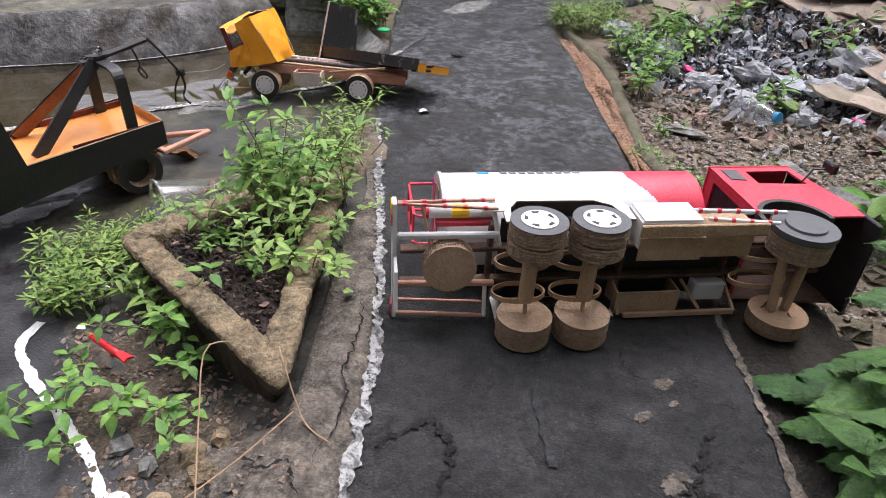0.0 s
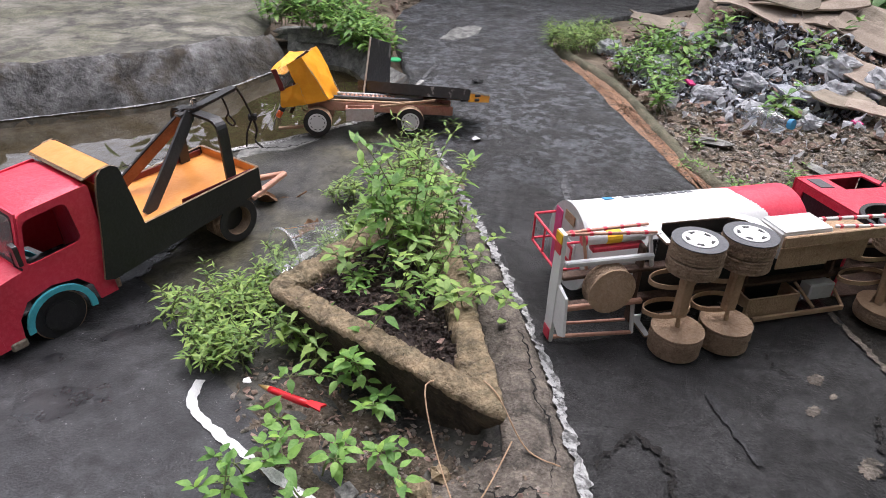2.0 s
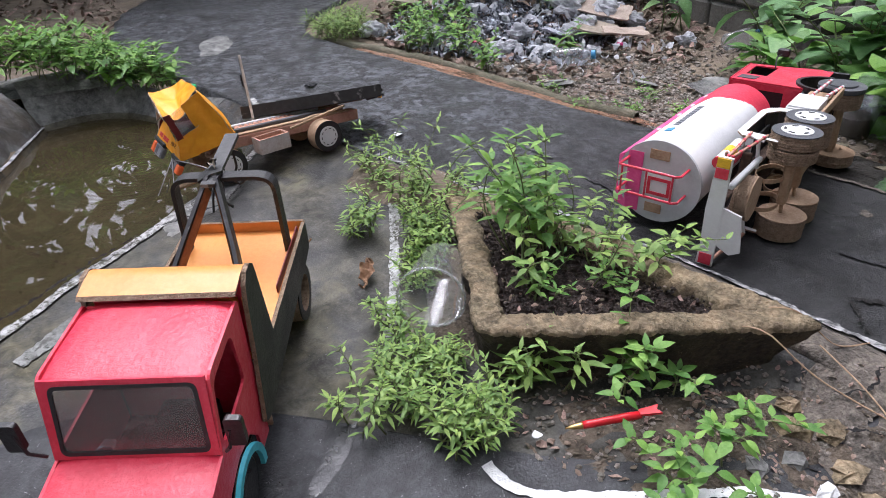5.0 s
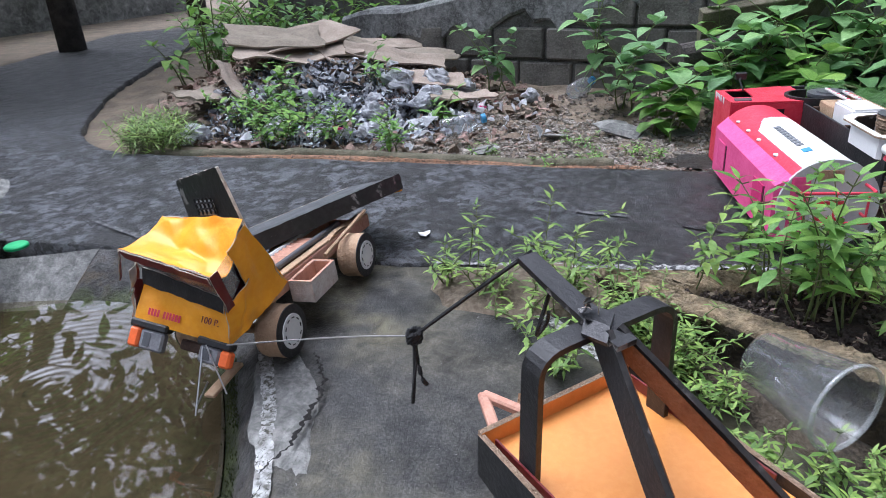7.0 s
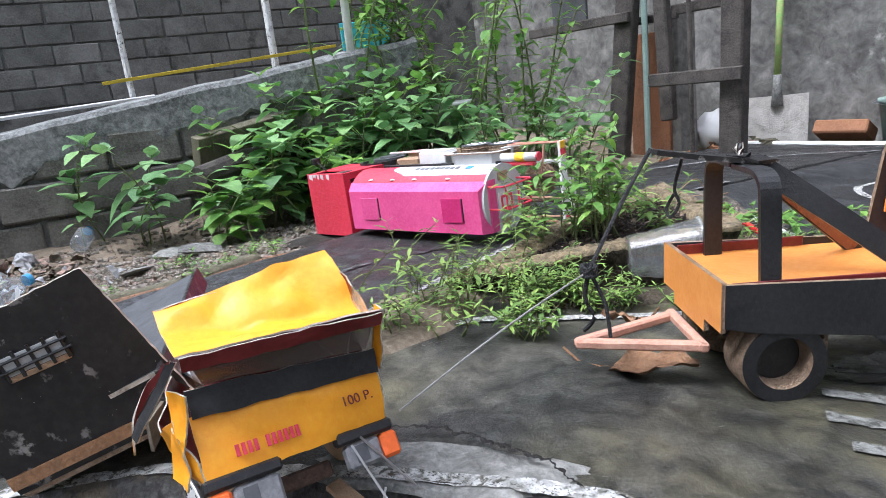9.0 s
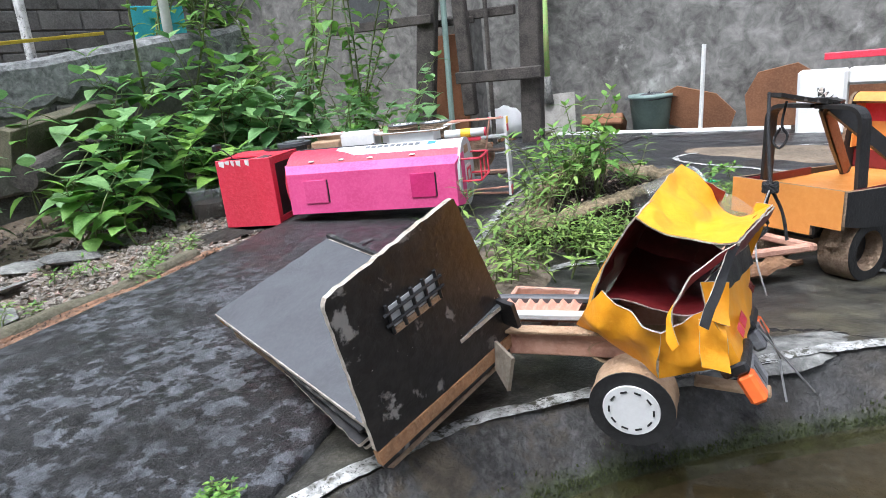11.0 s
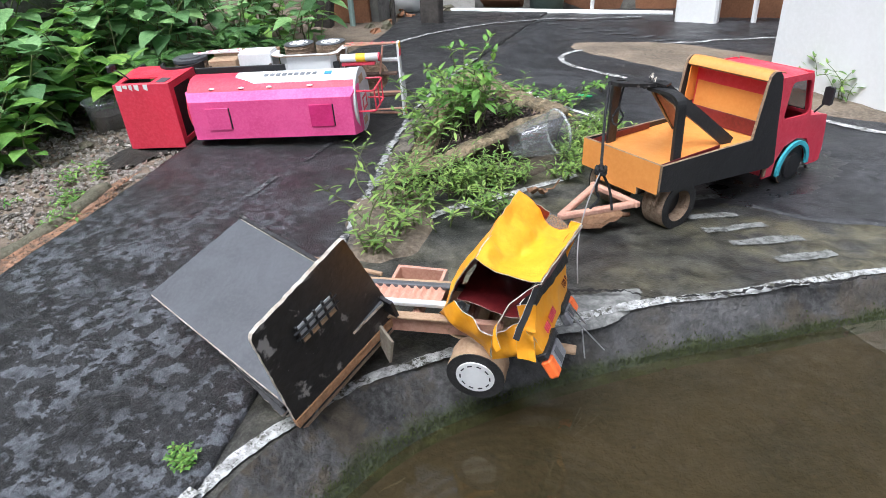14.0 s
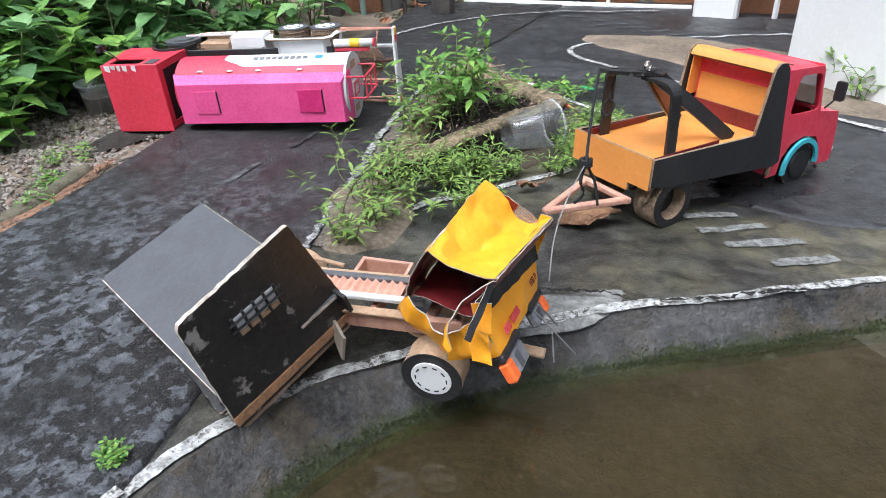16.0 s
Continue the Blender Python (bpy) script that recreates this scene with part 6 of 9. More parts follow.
# tipped load bed: floor plate and headboard, off its hinge
R1, R2 = Vector((0.121, 1.358, 0.137)), Vector((0.172, 1.490, 0.090))
F1, F2 = Vector((-0.138, 1.466, 0.1215)), Vector((-0.086, 1.597, 0.0745))
lx = (R1 - F1 + R2 - F2) / 2
ly = (F2 - F1 + R2 - R1) / 2
bed_m = TW @ frame3((F1 + F2 + R1 + R2) / 4, lx, lx.cross(ly))
BL, BW = lx.length, ly.length
part("bed_floor", Shape().slab(worn_outline([(-BL / 2, -BW / 2), (BL / 2, -BW / 2), (BL / 2, BW / 2), (-BL / 2, BW / 2)], 0.005, 0.0014), bed_m @ Matrix.Translation((0, 0, -0.002)), 0.004, 0, 1), [bed_grey, paper_edge], tip, "charcoal grey card load floor")
part("bed_under", Shape().box(-BL / 2 + 0.006, BL / 2 - 0.015, -BW / 2 + 0.004, BW / 2 - 0.004, -0.014, -0.0045, 0, bed_m, c=0.0008), [scuffed_black], tip, "black layered edge under the floor")
for k, (e, zz, c) in enumerate(((0.003, -0.009, 0.02), (0.009, -0.018, 0.10), (0.005, -0.024, 0.13))):
    part("bed_layer", Shape().slab(worn_outline([(-BL / 2 + 0.002, BW / 2 - 0.03), (BL / 2 - c, BW / 2 - 0.03), (BL / 2 - c - 0.01, BW / 2 - 0.004), (-BL / 2 + 0.004, BW / 2 + e)], 0.003, 0.0012), bed_m @ Matrix.Translation((0, 0, zz)), 0.003, 0, 1), [scuffed_black, paper_edge if k else scuffed_black], tip, "split black card layer under the floor")
part("bed_edge", Shape().box(-BL / 2 + 0.002, BL / 2 - 0.03, BW / 2 - 0.010, BW / 2 - 0.002, -0.022, -0.0142, 0, bed_m, c=0.0008), kraft_edge, tip, "bare cardboard edge strip")
part("side_rail", Shape().slab(worn_outline([(-BL / 2 - 0.014, -0.021), (BL / 2 - 0.001, -0.020), (BL / 2 + 0.001, 0.005), (-BL / 2 - 0.014, 0.004)], 0.003, 0.001), bed_m @ side_pose(-BW / 2 - 0.0018), 0.004), scuffed_black, tip, "black card side of the bed")
part("tail_board", Shape().slab(worn_outline([(-BW / 2 + 0.002, -0.024), (BW / 2 - 0.004, -0.020), (BW / 2, -0.0045), (-BW / 2 + 0.002, -0.0045)], 0.002, 0.0006), bed_m @ Matrix.Translation((BL / 2 - 0.003, 0, 0)) @ Matrix(((0, 0, 1, 0), (1, 0, 0, 0), (0, 1, 0, 0), (0, 0, 0, 1))), 0.004), yellow_card, tip, "yellow painted tail board of the bed")
G1, G2 = Vector((-0.140, 1.445, 0.101)), Vector((-0.090, 1.596, 0.062))
gy_ = G2 - G1
HBW = 0.158
hz = Vector((0.012, 0.045, 0.116))
hb_m = TW @ frame3((G1 + G2) / 2, gy_, gy_.cross(hz))
HB = 0.125
hb = part("headboard", Shape().slab(worn_outline([(-HBW / 2 - 0.002, -0.010), (HBW / 2 + 0.004, -0.010), (HBW / 2, HB - 0.005), (-HBW / 2 + 0.028, HB + 0.006)], 0.007, 0.0012), hb_m, 0.005, 0, 1), [scuffed_black, paper_edge], tip,
          "scuffed black headboard with a barred window")
part("lower_edge", Shape().slab([(-HBW / 2, -0.0215), (HBW / 2 + 0.004, -0.0225), (HBW / 2 + 0.004, -0.0105), (-HBW / 2, -0.0105)], hb_m @ Matrix.Translation((0, 0, -0.0005)), 0.006), orange_edge, hb, "orange cardboard lower edge")
part("lower_layer", Shape().slab([(-HBW / 2 + 0.004, -0.0270), (HBW / 2 + 0.002, -0.0285), (HBW / 2 + 0.003, -0.0230), (-HBW / 2 + 0.002, -0.0220)], hb_m @ Matrix.Translation((0, 0, 0.0012)), 0.005), scuffed_black, hb, "split black card layer")
part("lower_layer", Shape().slab([(-HBW / 2 + 0.010, -0.0310), (HBW / 2 - 0.004, -0.0330), (HBW / 2, -0.0290), (-HBW / 2 + 0.006, -0.0275)], hb_m @ Matrix.Translation((0, 0, 0.0005)), 0.005), kraft_edge, hb, "split bare card layer")
for y0 in (-BW / 2 - 0.0002, BW / 2 - 0.0010):
    part("worn_rim", Shape().box(-BL / 2 + 0.01, BL / 2 - 0.004, y0, y0 + 0.0012, -0.0030, 0.0006, 0, bed_m, c=0.0002), paper_edge, tip, "pale worn card edge")
wm = hb_m @ Matrix.Translation((0.016, 0.026, 0)) @ Matrix.Diagonal((0.82, 0.85, 1, 1))
part("window_hole", Shape().box(-0.034, 0.026, 0.052, 0.072, -0.0034, -0.0026, 0, wm), grey_card, hb, "pale window opening")
for k in range(5):
    x = -0.034 + k * 0.015
    part("window_bar", Shape().rod([wm @ Vector((x, 0.048, -0.005)), wm @ Vector((x, 0.076, -0.005))], 0.0016, 6), black_paint, hb)
for y in (0.058, 0.068):
    part("window_bar", Shape().rod([wm @ Vector((-0.040, y, -0.0056)), wm @ Vector((0.032, y, -0.0056))], 0.0014, 6), black_paint, hb)
part("window_sill", Shape().box(-0.034, 0.026, 0.046, 0.0515, -0.0048, -0.0026, 0, wm), kraft, hb)
part("bracket", Shape().slab([(0.0, 0.0), (0.03, -0.004), (0.026, -0.034), (0.004, -0.024)], TW @ frame3((-0.135, 1.47, 0.09), (-0.5, 0.4, 0), (0.5, 0.6, 0.1)), 0.003), board_mat, tip, "bent card bracket")


# crushed cab: a crumpled shell of yellow card
def crumple(rows, amp, seed, fr=30.0):
    out = []
    for row in rows:
        o = []
        for p in row:
            p = Vector(p)
            w = noise.noise_vector((p.x * fr, p.y * fr, p.z * fr + seed))
            c = noise.noise((p.x * fr * 0.7 + seed, p.y * fr * 0.7, p.z * fr * 0.7))
            o.append(p + amp * w + Vector((0, 0, amp * 1.2 * abs(c))))
        out.append(o)
    return out


def sheet(a, b, c, d, n=14, bow=0.0, nrm=(0, 0, 1)):
    """A four-cornered sheet (corners in turn), bowed along nrm."""
    a, b, c, d = (Vector(p) for p in (a, b, c, d))
    nrm = Vector(nrm)
    return [[(a * (1 - s) + b * s) * (1 - t) + (d * (1 - s) + c * s) * t + nrm * bow * math.sin(math.pi * s) * math.sin(math.pi * t) for s in np.linspace(0, 1, n)]
            for t in np.linspace(0, 1, n)]


def skin(name, rows, mats, parent, label="", thick=0.0012):
    """A thin sheet given thickness; mats: outside, inside."""
    g = Shape().grid(rows)
    k = len(rows[0])
    me_n = []
    for i, row in enumerate(rows):
        for j, p in enumerate(row):
            du = Vector(rows[i][min(j + 1, k - 1)]) - Vector(rows[i][max(j - 1, 0)])
            dv = Vector(rows[min(i + 1, len(rows) - 1)][j]) - Vector(rows[max(i - 1, 0)][j])
            me_n.append(du.cross(dv).normalized())
    inner = [[Vector(p) - me_n[i * k + j] * thick for j, p in enumerate(row)] for i, row in enumerate(rows)]
    g.grid([row[::-1] for row in inner], 1)
    rim = [*rows[0], *[r[-1] for r in rows[1:]], *rows[-1][::-1][1:], *[r[0] for r in rows[::-1][1:]]]
    rim2 = [*inner[0], *[r[-1] for r in inner[1:]], *inner[-1][::-1][1:], *[r[0] for r in inner[::-1][1:]]]
    g.grid([rim2, rim], 1)
    return part(name, g, mats, parent, label, smooth=True)


def tl(x, y, z):
    return TW @ Vector((x, y, z))


def facets(a, b, c, d, n, k, amp, seed, bow=0.0):
    """A four-cornered sheet (corners in turn) of creased card: flat facets between sharp folds."""
    a, b, c, d = (Vector(p) for p in (a, b, c, d))
    nrm = (b - a).cross(d - a).normalized()
    r = random.Random(seed)
    rows = []
    for i in range(k + 1):
        row = []
        for j in range(n + 1):
            u, t = j / n, i / k
            inside = 0 < i < k and 0 < j < n
            if inside:
                u, t = u + r.uniform(-0.28, 0.28) / n, t + r.uniform(-0.28, 0.28) / k
            elif 0 < j < n:
                u += r.uniform(-0.2, 0.2) / n
            p = (a * (1 - u) + b * u) * (1 - t) + (d * (1 - u) + c * u) * t
            corner = i in (0, k) and j in (0, n)
            row.append(p + nrm * (bow * math.sin(math.pi * u) * math.sin(math.pi * t) + (0 if corner else r.uniform(-amp, amp) * (1.0 if inside else 0.6))))
        rows.append(row)
    return rows


def soften(line, k=5):
    """More points along a line, through its points, with rounded bends."""
    pts = [line[0] * 2 - line[1], *line, line[-1] * 2 - line[-2]]
    out = []
    for i in range(1, len(pts) - 2):
        a, b, c, d = pts[i - 1:i + 3]
        for q in range(k):
            t = q / k
            cr = 0.5 * (2 * b + (c - a) * t + (2 * a - 5 * b + 4 * c - d) * t * t + (3 * b - a - 3 * c + d) * t ** 3)
            out.append(cr * 0.6 + (b * (1 - t) + c * t) * 0.4)
    return out + [pts[-2]]


def creased(name, rows, mats, parent, label="", thick=0.0013):
    """A buckled sheet of card with thickness; mats: outside, inside, torn edge."""
    rows = [soften([Vector(p) for p in row]) for row in rows]
    rows = [list(r) for r in zip(*[soften(list(c)) for c in zip(*rows)])]
    k, w = len(rows), len(rows[0])
    for i, row in enumerate(rows):
        for j, p in enumerate(row):
            fold = 1 - abs(noise.noise((p.x * 38, p.y * 38, p.z * 38 + thick))) * 2
            row[j] = p + 0.0011 * max(0, fold) ** 3 * Vector((0.5, 0.4, 0.7)) + 0.0012 * noise.noise_vector((p.x * 70, p.y * 70, p.z * 70))
    flat = [p for row in rows for p in row]
    nrm = []
    for i in range(k):
        for j in range(w):
            du, dv = rows[i][min(j + 1, w - 1)] - rows[i][max(j - 1, 0)], rows[min(i + 1, k - 1)][j] - rows[max(i - 1, 0)][j]
            nrm.append(du.cross(dv).normalized())
    inner = [p - n * thick for p, n in zip(flat, nrm)]
    g, m = Shape(), len(flat)
    quads = [(i * w + j, i * w + j + 1, (i + 1) * w + j + 1, (i + 1) * w + j) for i in range(k - 1) for j in range(w - 1)]
    g.add(flat + inner, quads + [tuple(x + m for x in q[::-1]) for q in quads], [0] * len(quads) + [1] * len(quads))
    rim = [*range(w), *[i * w + w - 1 for i in range(1, k)], *range(k * w - 2, (k - 1) * w - 1, -1), *[i * w for i in range(k - 2, -1, -1)]]
    base = len(g.v)
    g.v += [g.v[x] for x in rim] + [g.v[x + m] for x in rim]
    c = len(rim)
    g.f += [(base + i + 1, base + i, base + c + i, base + c + i + 1) for i in range(c - 1)]
    g.m += [2] * (c - 1)
    return part(name, g, mats, parent, label, smooth=True)


# corner points of the squashed shell in the yard: r roof, w windscreen foot, b bottom; f front, r rear; d and p its two sides
rrd, rrp = (-0.253, 1.480, 0.203), (-0.264, 1.351, 0.209)
rfd, rfp = (-0.318, 1.484, 0.189), (-0.334, 1.347, 0.181)
brd, brp = (-0.196, 1.442, 0.100), (-0.208, 1.352, 0.112)
bfd, bfp = (-0.324, 1.485, 0.102), (-0.322, 1.352, 0.090)
wfd, wfp = (-0.300, 1.481, 0.140), (-0.318, 1.350, 0.132)
Y = [yellow_card, dark_red, paper_edge]
D3 = [dark_red, dark_red, paper_edge]
B3 = [black_paint, dark_red, paper_edge]
roof_rows = facets(tl(*rfd), tl(*rfp), tl(*rrp), tl(*rrd), 6, 6, 0.0045, 11, -0.008)
for i, row in enumerate(roof_rows):
    for j, p in enumerate(row):
        u, t = j / 6, i / 6
        p.z += -0.020 * u ** 2 * math.sin(math.pi * min(1, t * 1.25)) ** 1.5 + 0.007 * u * t ** 3 - 0.007 * (1 - u) ** 2 * math.sin(math.pi * t)
creased("cab_roof", roof_rows, Y, tip, "crumpled yellow card cab roof")
creased("cab_front", facets(tl(*bfd), tl(*bfp), tl(*wfp), tl(*wfd), 6, 3, 0.0016, 12, 0.001), Y, tip, "buckled yellow card cab front")
creased("cab_side", facets(tl(-0.262, 1.350, 0.100), tl(*brp), tl(*rrp), tl(-0.300, 1.349, 0.192), 3, 4, 0.004, 13), Y, tip, "torn yellow card cab side")
creased("cab_side", facets(tl(*bfp), tl(-0.2625, 1.3495, 0.100), tl(-0.276, 1.348, 0.150), tl(*wfp), 4, 3, 0.004, 14, 0.003), Y, tip, "torn yellow card cab side")
creased("cab_side", facets(tl(*brd), tl(-0.268, 1.482, 0.082), tl(-0.272, 1.496, 0.124), tl(-0.226, 1.474, 0.144), 4, 3, 0.006, 15, 0.004), Y, tip, "torn yellow card cab side")
creased("cab_side", facets(tl(-0.2685, 1.4825, 0.082), tl(*bfd), tl(-0.302, 1.492, 0.143), tl(-0.2725, 1.4965, 0.124), 4, 3, 0.005, 16, 0.004), Y, tip, "buckled yellow card cab door")
creased("cab_back", facets(tl(*brp), tl(*brd), tl(*rrd), tl(*rrp), 5, 5, 0.005, 17, 0.006), Y, tip, "bowed yellow card cab back with a maroon inside")
lift = Vector((0.0022, 0, 0.001))
creased("screen_band", [[p + lift for p in row] for row in facets(tl(-0.3015, 1.480, 0.138), tl(-0.3195, 1.351, 0.130), tl(-0.3155, 1.351, 0.147), tl(-0.2965, 1.480, 0.157), 5, 1, 0.0012, 18, 0.004)], B3, tip, "black band under the windscreen")
creased("roof_band", facets(tl(-0.3185, 1.482, 0.1875), tl(-0.3345, 1.349, 0.1795), tl(-0.331, 1.349, 0.170), tl(-0.3155, 1.482, 0.177), 5, 1, 0.0012, 19), B3, tip, "black band along the roof front")
creased("broken_pillar", [[tl(x, y, z), tl(x + 0.004, y + 0.001, z - w)] for x, y, z, w in ((-0.317, 1.486, 0.188, 0.008), (-0.306, 1.491, 0.180, 0.009), (-0.292, 1.499, 0.168, 0.010), (-0.283, 1.508, 0.152, 0.010), (-0.283, 1.513, 0.138, 0.009), (-0.288, 1.515, 0.126, 0.005))],
        Y, tip, "torn yellow corner strip curling away")
creased("broken_pillar", facets(tl(-0.320, 1.484, 0.186), tl(-0.314, 1.488, 0.186), tl(-0.300, 1.516, 0.142), tl(-0.306, 1.514, 0.139), 1, 3, 0.0015, 21), B3, tip, "torn black corner strip")
creased("broken_pillar", facets(tl(-0.314, 1.484, 0.160), tl(-0.298, 1.490, 0.162), tl(-0.302, 1.492, 0.136), tl(-0.316, 1.490, 0.132), 2, 2, 0.004, 22), [yellow_card, white_card, paper_edge], tip, "crumpled yellow torn card")
creased("broken_pillar", facets(tl(-0.312, 1.488, 0.132), tl(-0.296, 1.492, 0.136), tl(-0.300, 1.500, 0.104), tl(-0.318, 1.496, 0.100), 2, 3, 0.005, 23), [yellow_card, white_card, paper_edge], tip, "curled yellow strip with a white back")
creased("pillar", facets(tl(-0.334, 1.348, 0.180), tl(-0.322, 1.347, 0.182), tl(-0.308, 1.347, 0.134), tl(-0.318, 1.348, 0.130), 1, 3, 0.002, 24), Y, tip, "bent yellow corner strip")
skin("cab_film", crumple(sheet(tl(-0.300, 1.474, 0.158), tl(-0.317, 1.356, 0.149), tl(-0.326, 1.352, 0.176), tl(-0.312, 1.476, 0.182), 6), 0.003, 4.4), [film_mat, film_mat], tip, "wrinkled clear film windscreen", 0.0004)
skin("cab_film", crumple(sheet(tl(-0.312, 1.351, 0.140), tl(-0.285, 1.351, 0.150), tl(-0.296, 1.351, 0.188), tl(-0.322, 1.351, 0.178), 6), 0.004, 7.4), [bottle_mat, bottle_mat], tip, "torn clear film side window", 0.0004)
creased("cab_seat", facets(tl(-0.295, 1.465, 0.128), tl(-0.30, 1.36, 0.122), tl(-0.228, 1.365, 0.145), tl(-0.222, 1.452, 0.130), 4, 3, 0.005, 25), D3, tip, "maroon folded card inside the cab")
g = Shape()
fnrm = (tl(*bfp) - tl(*bfd)).cross(tl(*wfd) - tl(*bfd)).normalized()
fm = frame3(tl(-0.3170, 1.462, 0.113) + fnrm * 0.0042, tl(*bfp) - tl(*bfd), fnrm)
for k in range(11):
    if k != 4:
        g.box(k * 0.0042, k * 0.0042 + 0.0028, -0.004, 0.004, 0.0, 0.0006, 0, fm)
part("lettering", g, red_paint, tip, "row of small red letter bars")
fc = bpy.data.curves.new("horsepower", "FONT")
fc.body, fc.size, fc.extrude = "100 P.", 0.010, 0.0003
tmp = bpy.data.objects.new("tmp", fc)
scene.collection.objects.link(tmp)
tmesh = bpy.data.meshes.new_from_object(tmp.evaluated_get(bpy.context.evaluated_depsgraph_get()))
bpy.data.objects.remove(tmp)
tmesh.materials.append(dark_red)
tob = new("horsepower_mark", tmesh)
tob.parent = tip
tob.matrix_local = frame3(tl(-0.3205, 1.385, 0.114) + fnrm * 0.0045, tl(*bfp) - tl(*bfd), fnrm)
lamp_m = frame3(tl(*bfd), tl(*bfp) - tl(*bfd), fnrm)
for u0, u1, drop, o0, o1, h0, h1 in ((0.000, 0.050, 0.029, -0.001, 0.014, 0.0145, 0.047), (0.094, 0.137, 0.025, 0.124, 0.138, 0.096, 0.1235)):
    part("trim", Shape().box(u0 - 0.002, u1, -0.006, 0.003, -0.010, 0.0035, 0, lamp_m), black_paint, tip, "black card trim over the lamps")
    part("corner_lamp", Shape().box(o0, o1, -drop, -0.0065, -0.009, 0.0028, 0, lamp_m), orange_red, tip, "orange card corner lamp")
    lamp = part("headlamp", Shape().box(h0, h1, -drop, -0.0065, -0.009, 0.0018, 0, lamp_m), dull_silver, tip, "silver card headlamp")
    part("lamp_pane", Shape().box(h0 + 0.006, h0 + 0.016, -drop + 0.004, -0.009, 0.0019, 0.0026, 0, lamp_m), bed_grey, lamp, "dark stripe on the headlamp")
part("bumper", Shape().box(0.052, 0.092, -0.022, -0.010, -0.030, -0.022, 0, lamp_m), dark_card, tip, "torn brown card behind the missing bumper")
for a, b in (((-0.328, 1.385, 0.088), (-0.372, 1.372, 0.030)), ((-0.330, 1.378, 0.092), (-0.346, 1.348, 0.045)), ((-0.345, 1.372, 0.055), (-0.352, 1.388, 0.026))):
    part("wire", Shape().rod([tl(*a), tl(*b)], 0.0009, 6), steel, tip, "bent shiny wire")
part("step_board", Shape().box(0.255, 0.315, 0.010, 0.024, 0.024, 0.029, m=Matrix.Rotation(radians(4), 4, "Y")), kraft, tip, "hanging bit of cardboard")

# cord between the trucks, looped over the boom
cord = thing("black_string", Matrix.Translation((0, 0, 0)), "black knotted cord hanging from the tow boom", "cord")
tipb = (-0.316, 1.018, 0.241)
part("cord_line", Shape().rod(smooth_line([tipb, (-0.318, 1.06, 0.205), (-0.322, 1.10, 0.170), (-0.325, 1.125, 0.148)], 18).tolist(), 0.0021, 6), black_cord, cord, "black cord")
kn = Shape()
for s in range(5):
    a = s * 1.3
    kn.rod([(-0.325 + 0.007 * math.cos(a + q), 1.126 + 0.006 * math.sin(a + q), 0.147 + 0.005 * math.sin(2 * q + a)) for q in np.linspace(0, 5.2, 9)], 0.0022, 6)
part("knot", kn, black_cord, cord, "tangled black knot")
part("cord_end", Shape().rod(smooth_line([(-0.325, 1.126, 0.147), (-0.320, 1.128, 0.120), (-0.324, 1.122, 0.100), (-0.312, 1.124, 0.085)], 12).tolist(), 0.0023, 6), black_cord, cord)
part("cord_end", Shape().rod(smooth_line([(-0.325, 1.126, 0.147), (-0.338, 1.122, 0.118), (-0.344, 1.124, 0.086)], 12).tolist(), 0.0019, 6), black_cord, cord)
part("string", Shape().rod(smooth_line([(-0.325, 1.126, 0.147), (-0.318, 1.20, 0.128), (-0.320, 1.27, 0.112), (-0.333, 1.345, 0.100)], 24).tolist(), 0.0009, 5), grey_string, cord, "thin grey string")
part("loop", Shape().rod(smooth_line([(-0.335, 0.995, 0.228), (-0.331, 1.003, 0.200), (-0.338, 1.006, 0.186), (-0.330, 1.010, 0.172), (-0.322, 1.004, 0.180), (-0.330, 1.000, 0.196)], 22).tolist(), 0.0017, 6), black_cord, cord)


# ---- planter ----
A_, B_, C_ = Vector((0.130, 0.388)), Vector((-0.202, 0.645)), Vector((0.049, 1.045))


def round_tri(shrink, r, n=110):
    """The planter's three-cornered outline, drawn in by shrink, with rounded corners."""
    pts = [A_, C_, B_]
    cen = (A_ + B_ + C_) / 3
    sides = []
    for i in range(3):
        p, q = pts[i], pts[(i + 1) % 3]
        d = (q - p).normalized()
        nrm = Vector((-d.y, d.x))
        if nrm.dot(cen - p) < 0:
            nrm = -nrm
        sides.append((p + nrm * shrink, d))
    cor = []
    for i in range(3):
        (p, d), (q, e) = sides[i - 1], sides[i]
        t = ((q.x - p.x) * e.y - (q.y - p.y) * e.x) / (d.x * e.y - d.y * e.x)
        cor.append(p + d * t)
    out = []
    for i in range(3):
        a, b, c = cor[i - 1], cor[i], cor[(i + 1) % 3]
        u, w = (a - b).normalized(), (c - b).normalized()
        s, e = b + u * r, b + w * r
        for t in np.linspace(0, 1, 7):
            out.append(s * (1 - t) ** 2 + b * 2 * t * (1 - t) + e * t * t)
        nx = c + (b - c).normalized() * r
        for t in np.linspace(0, 1, n)[1:-1]:
            out.append(e * (1 - t) + nx * t)
    return out


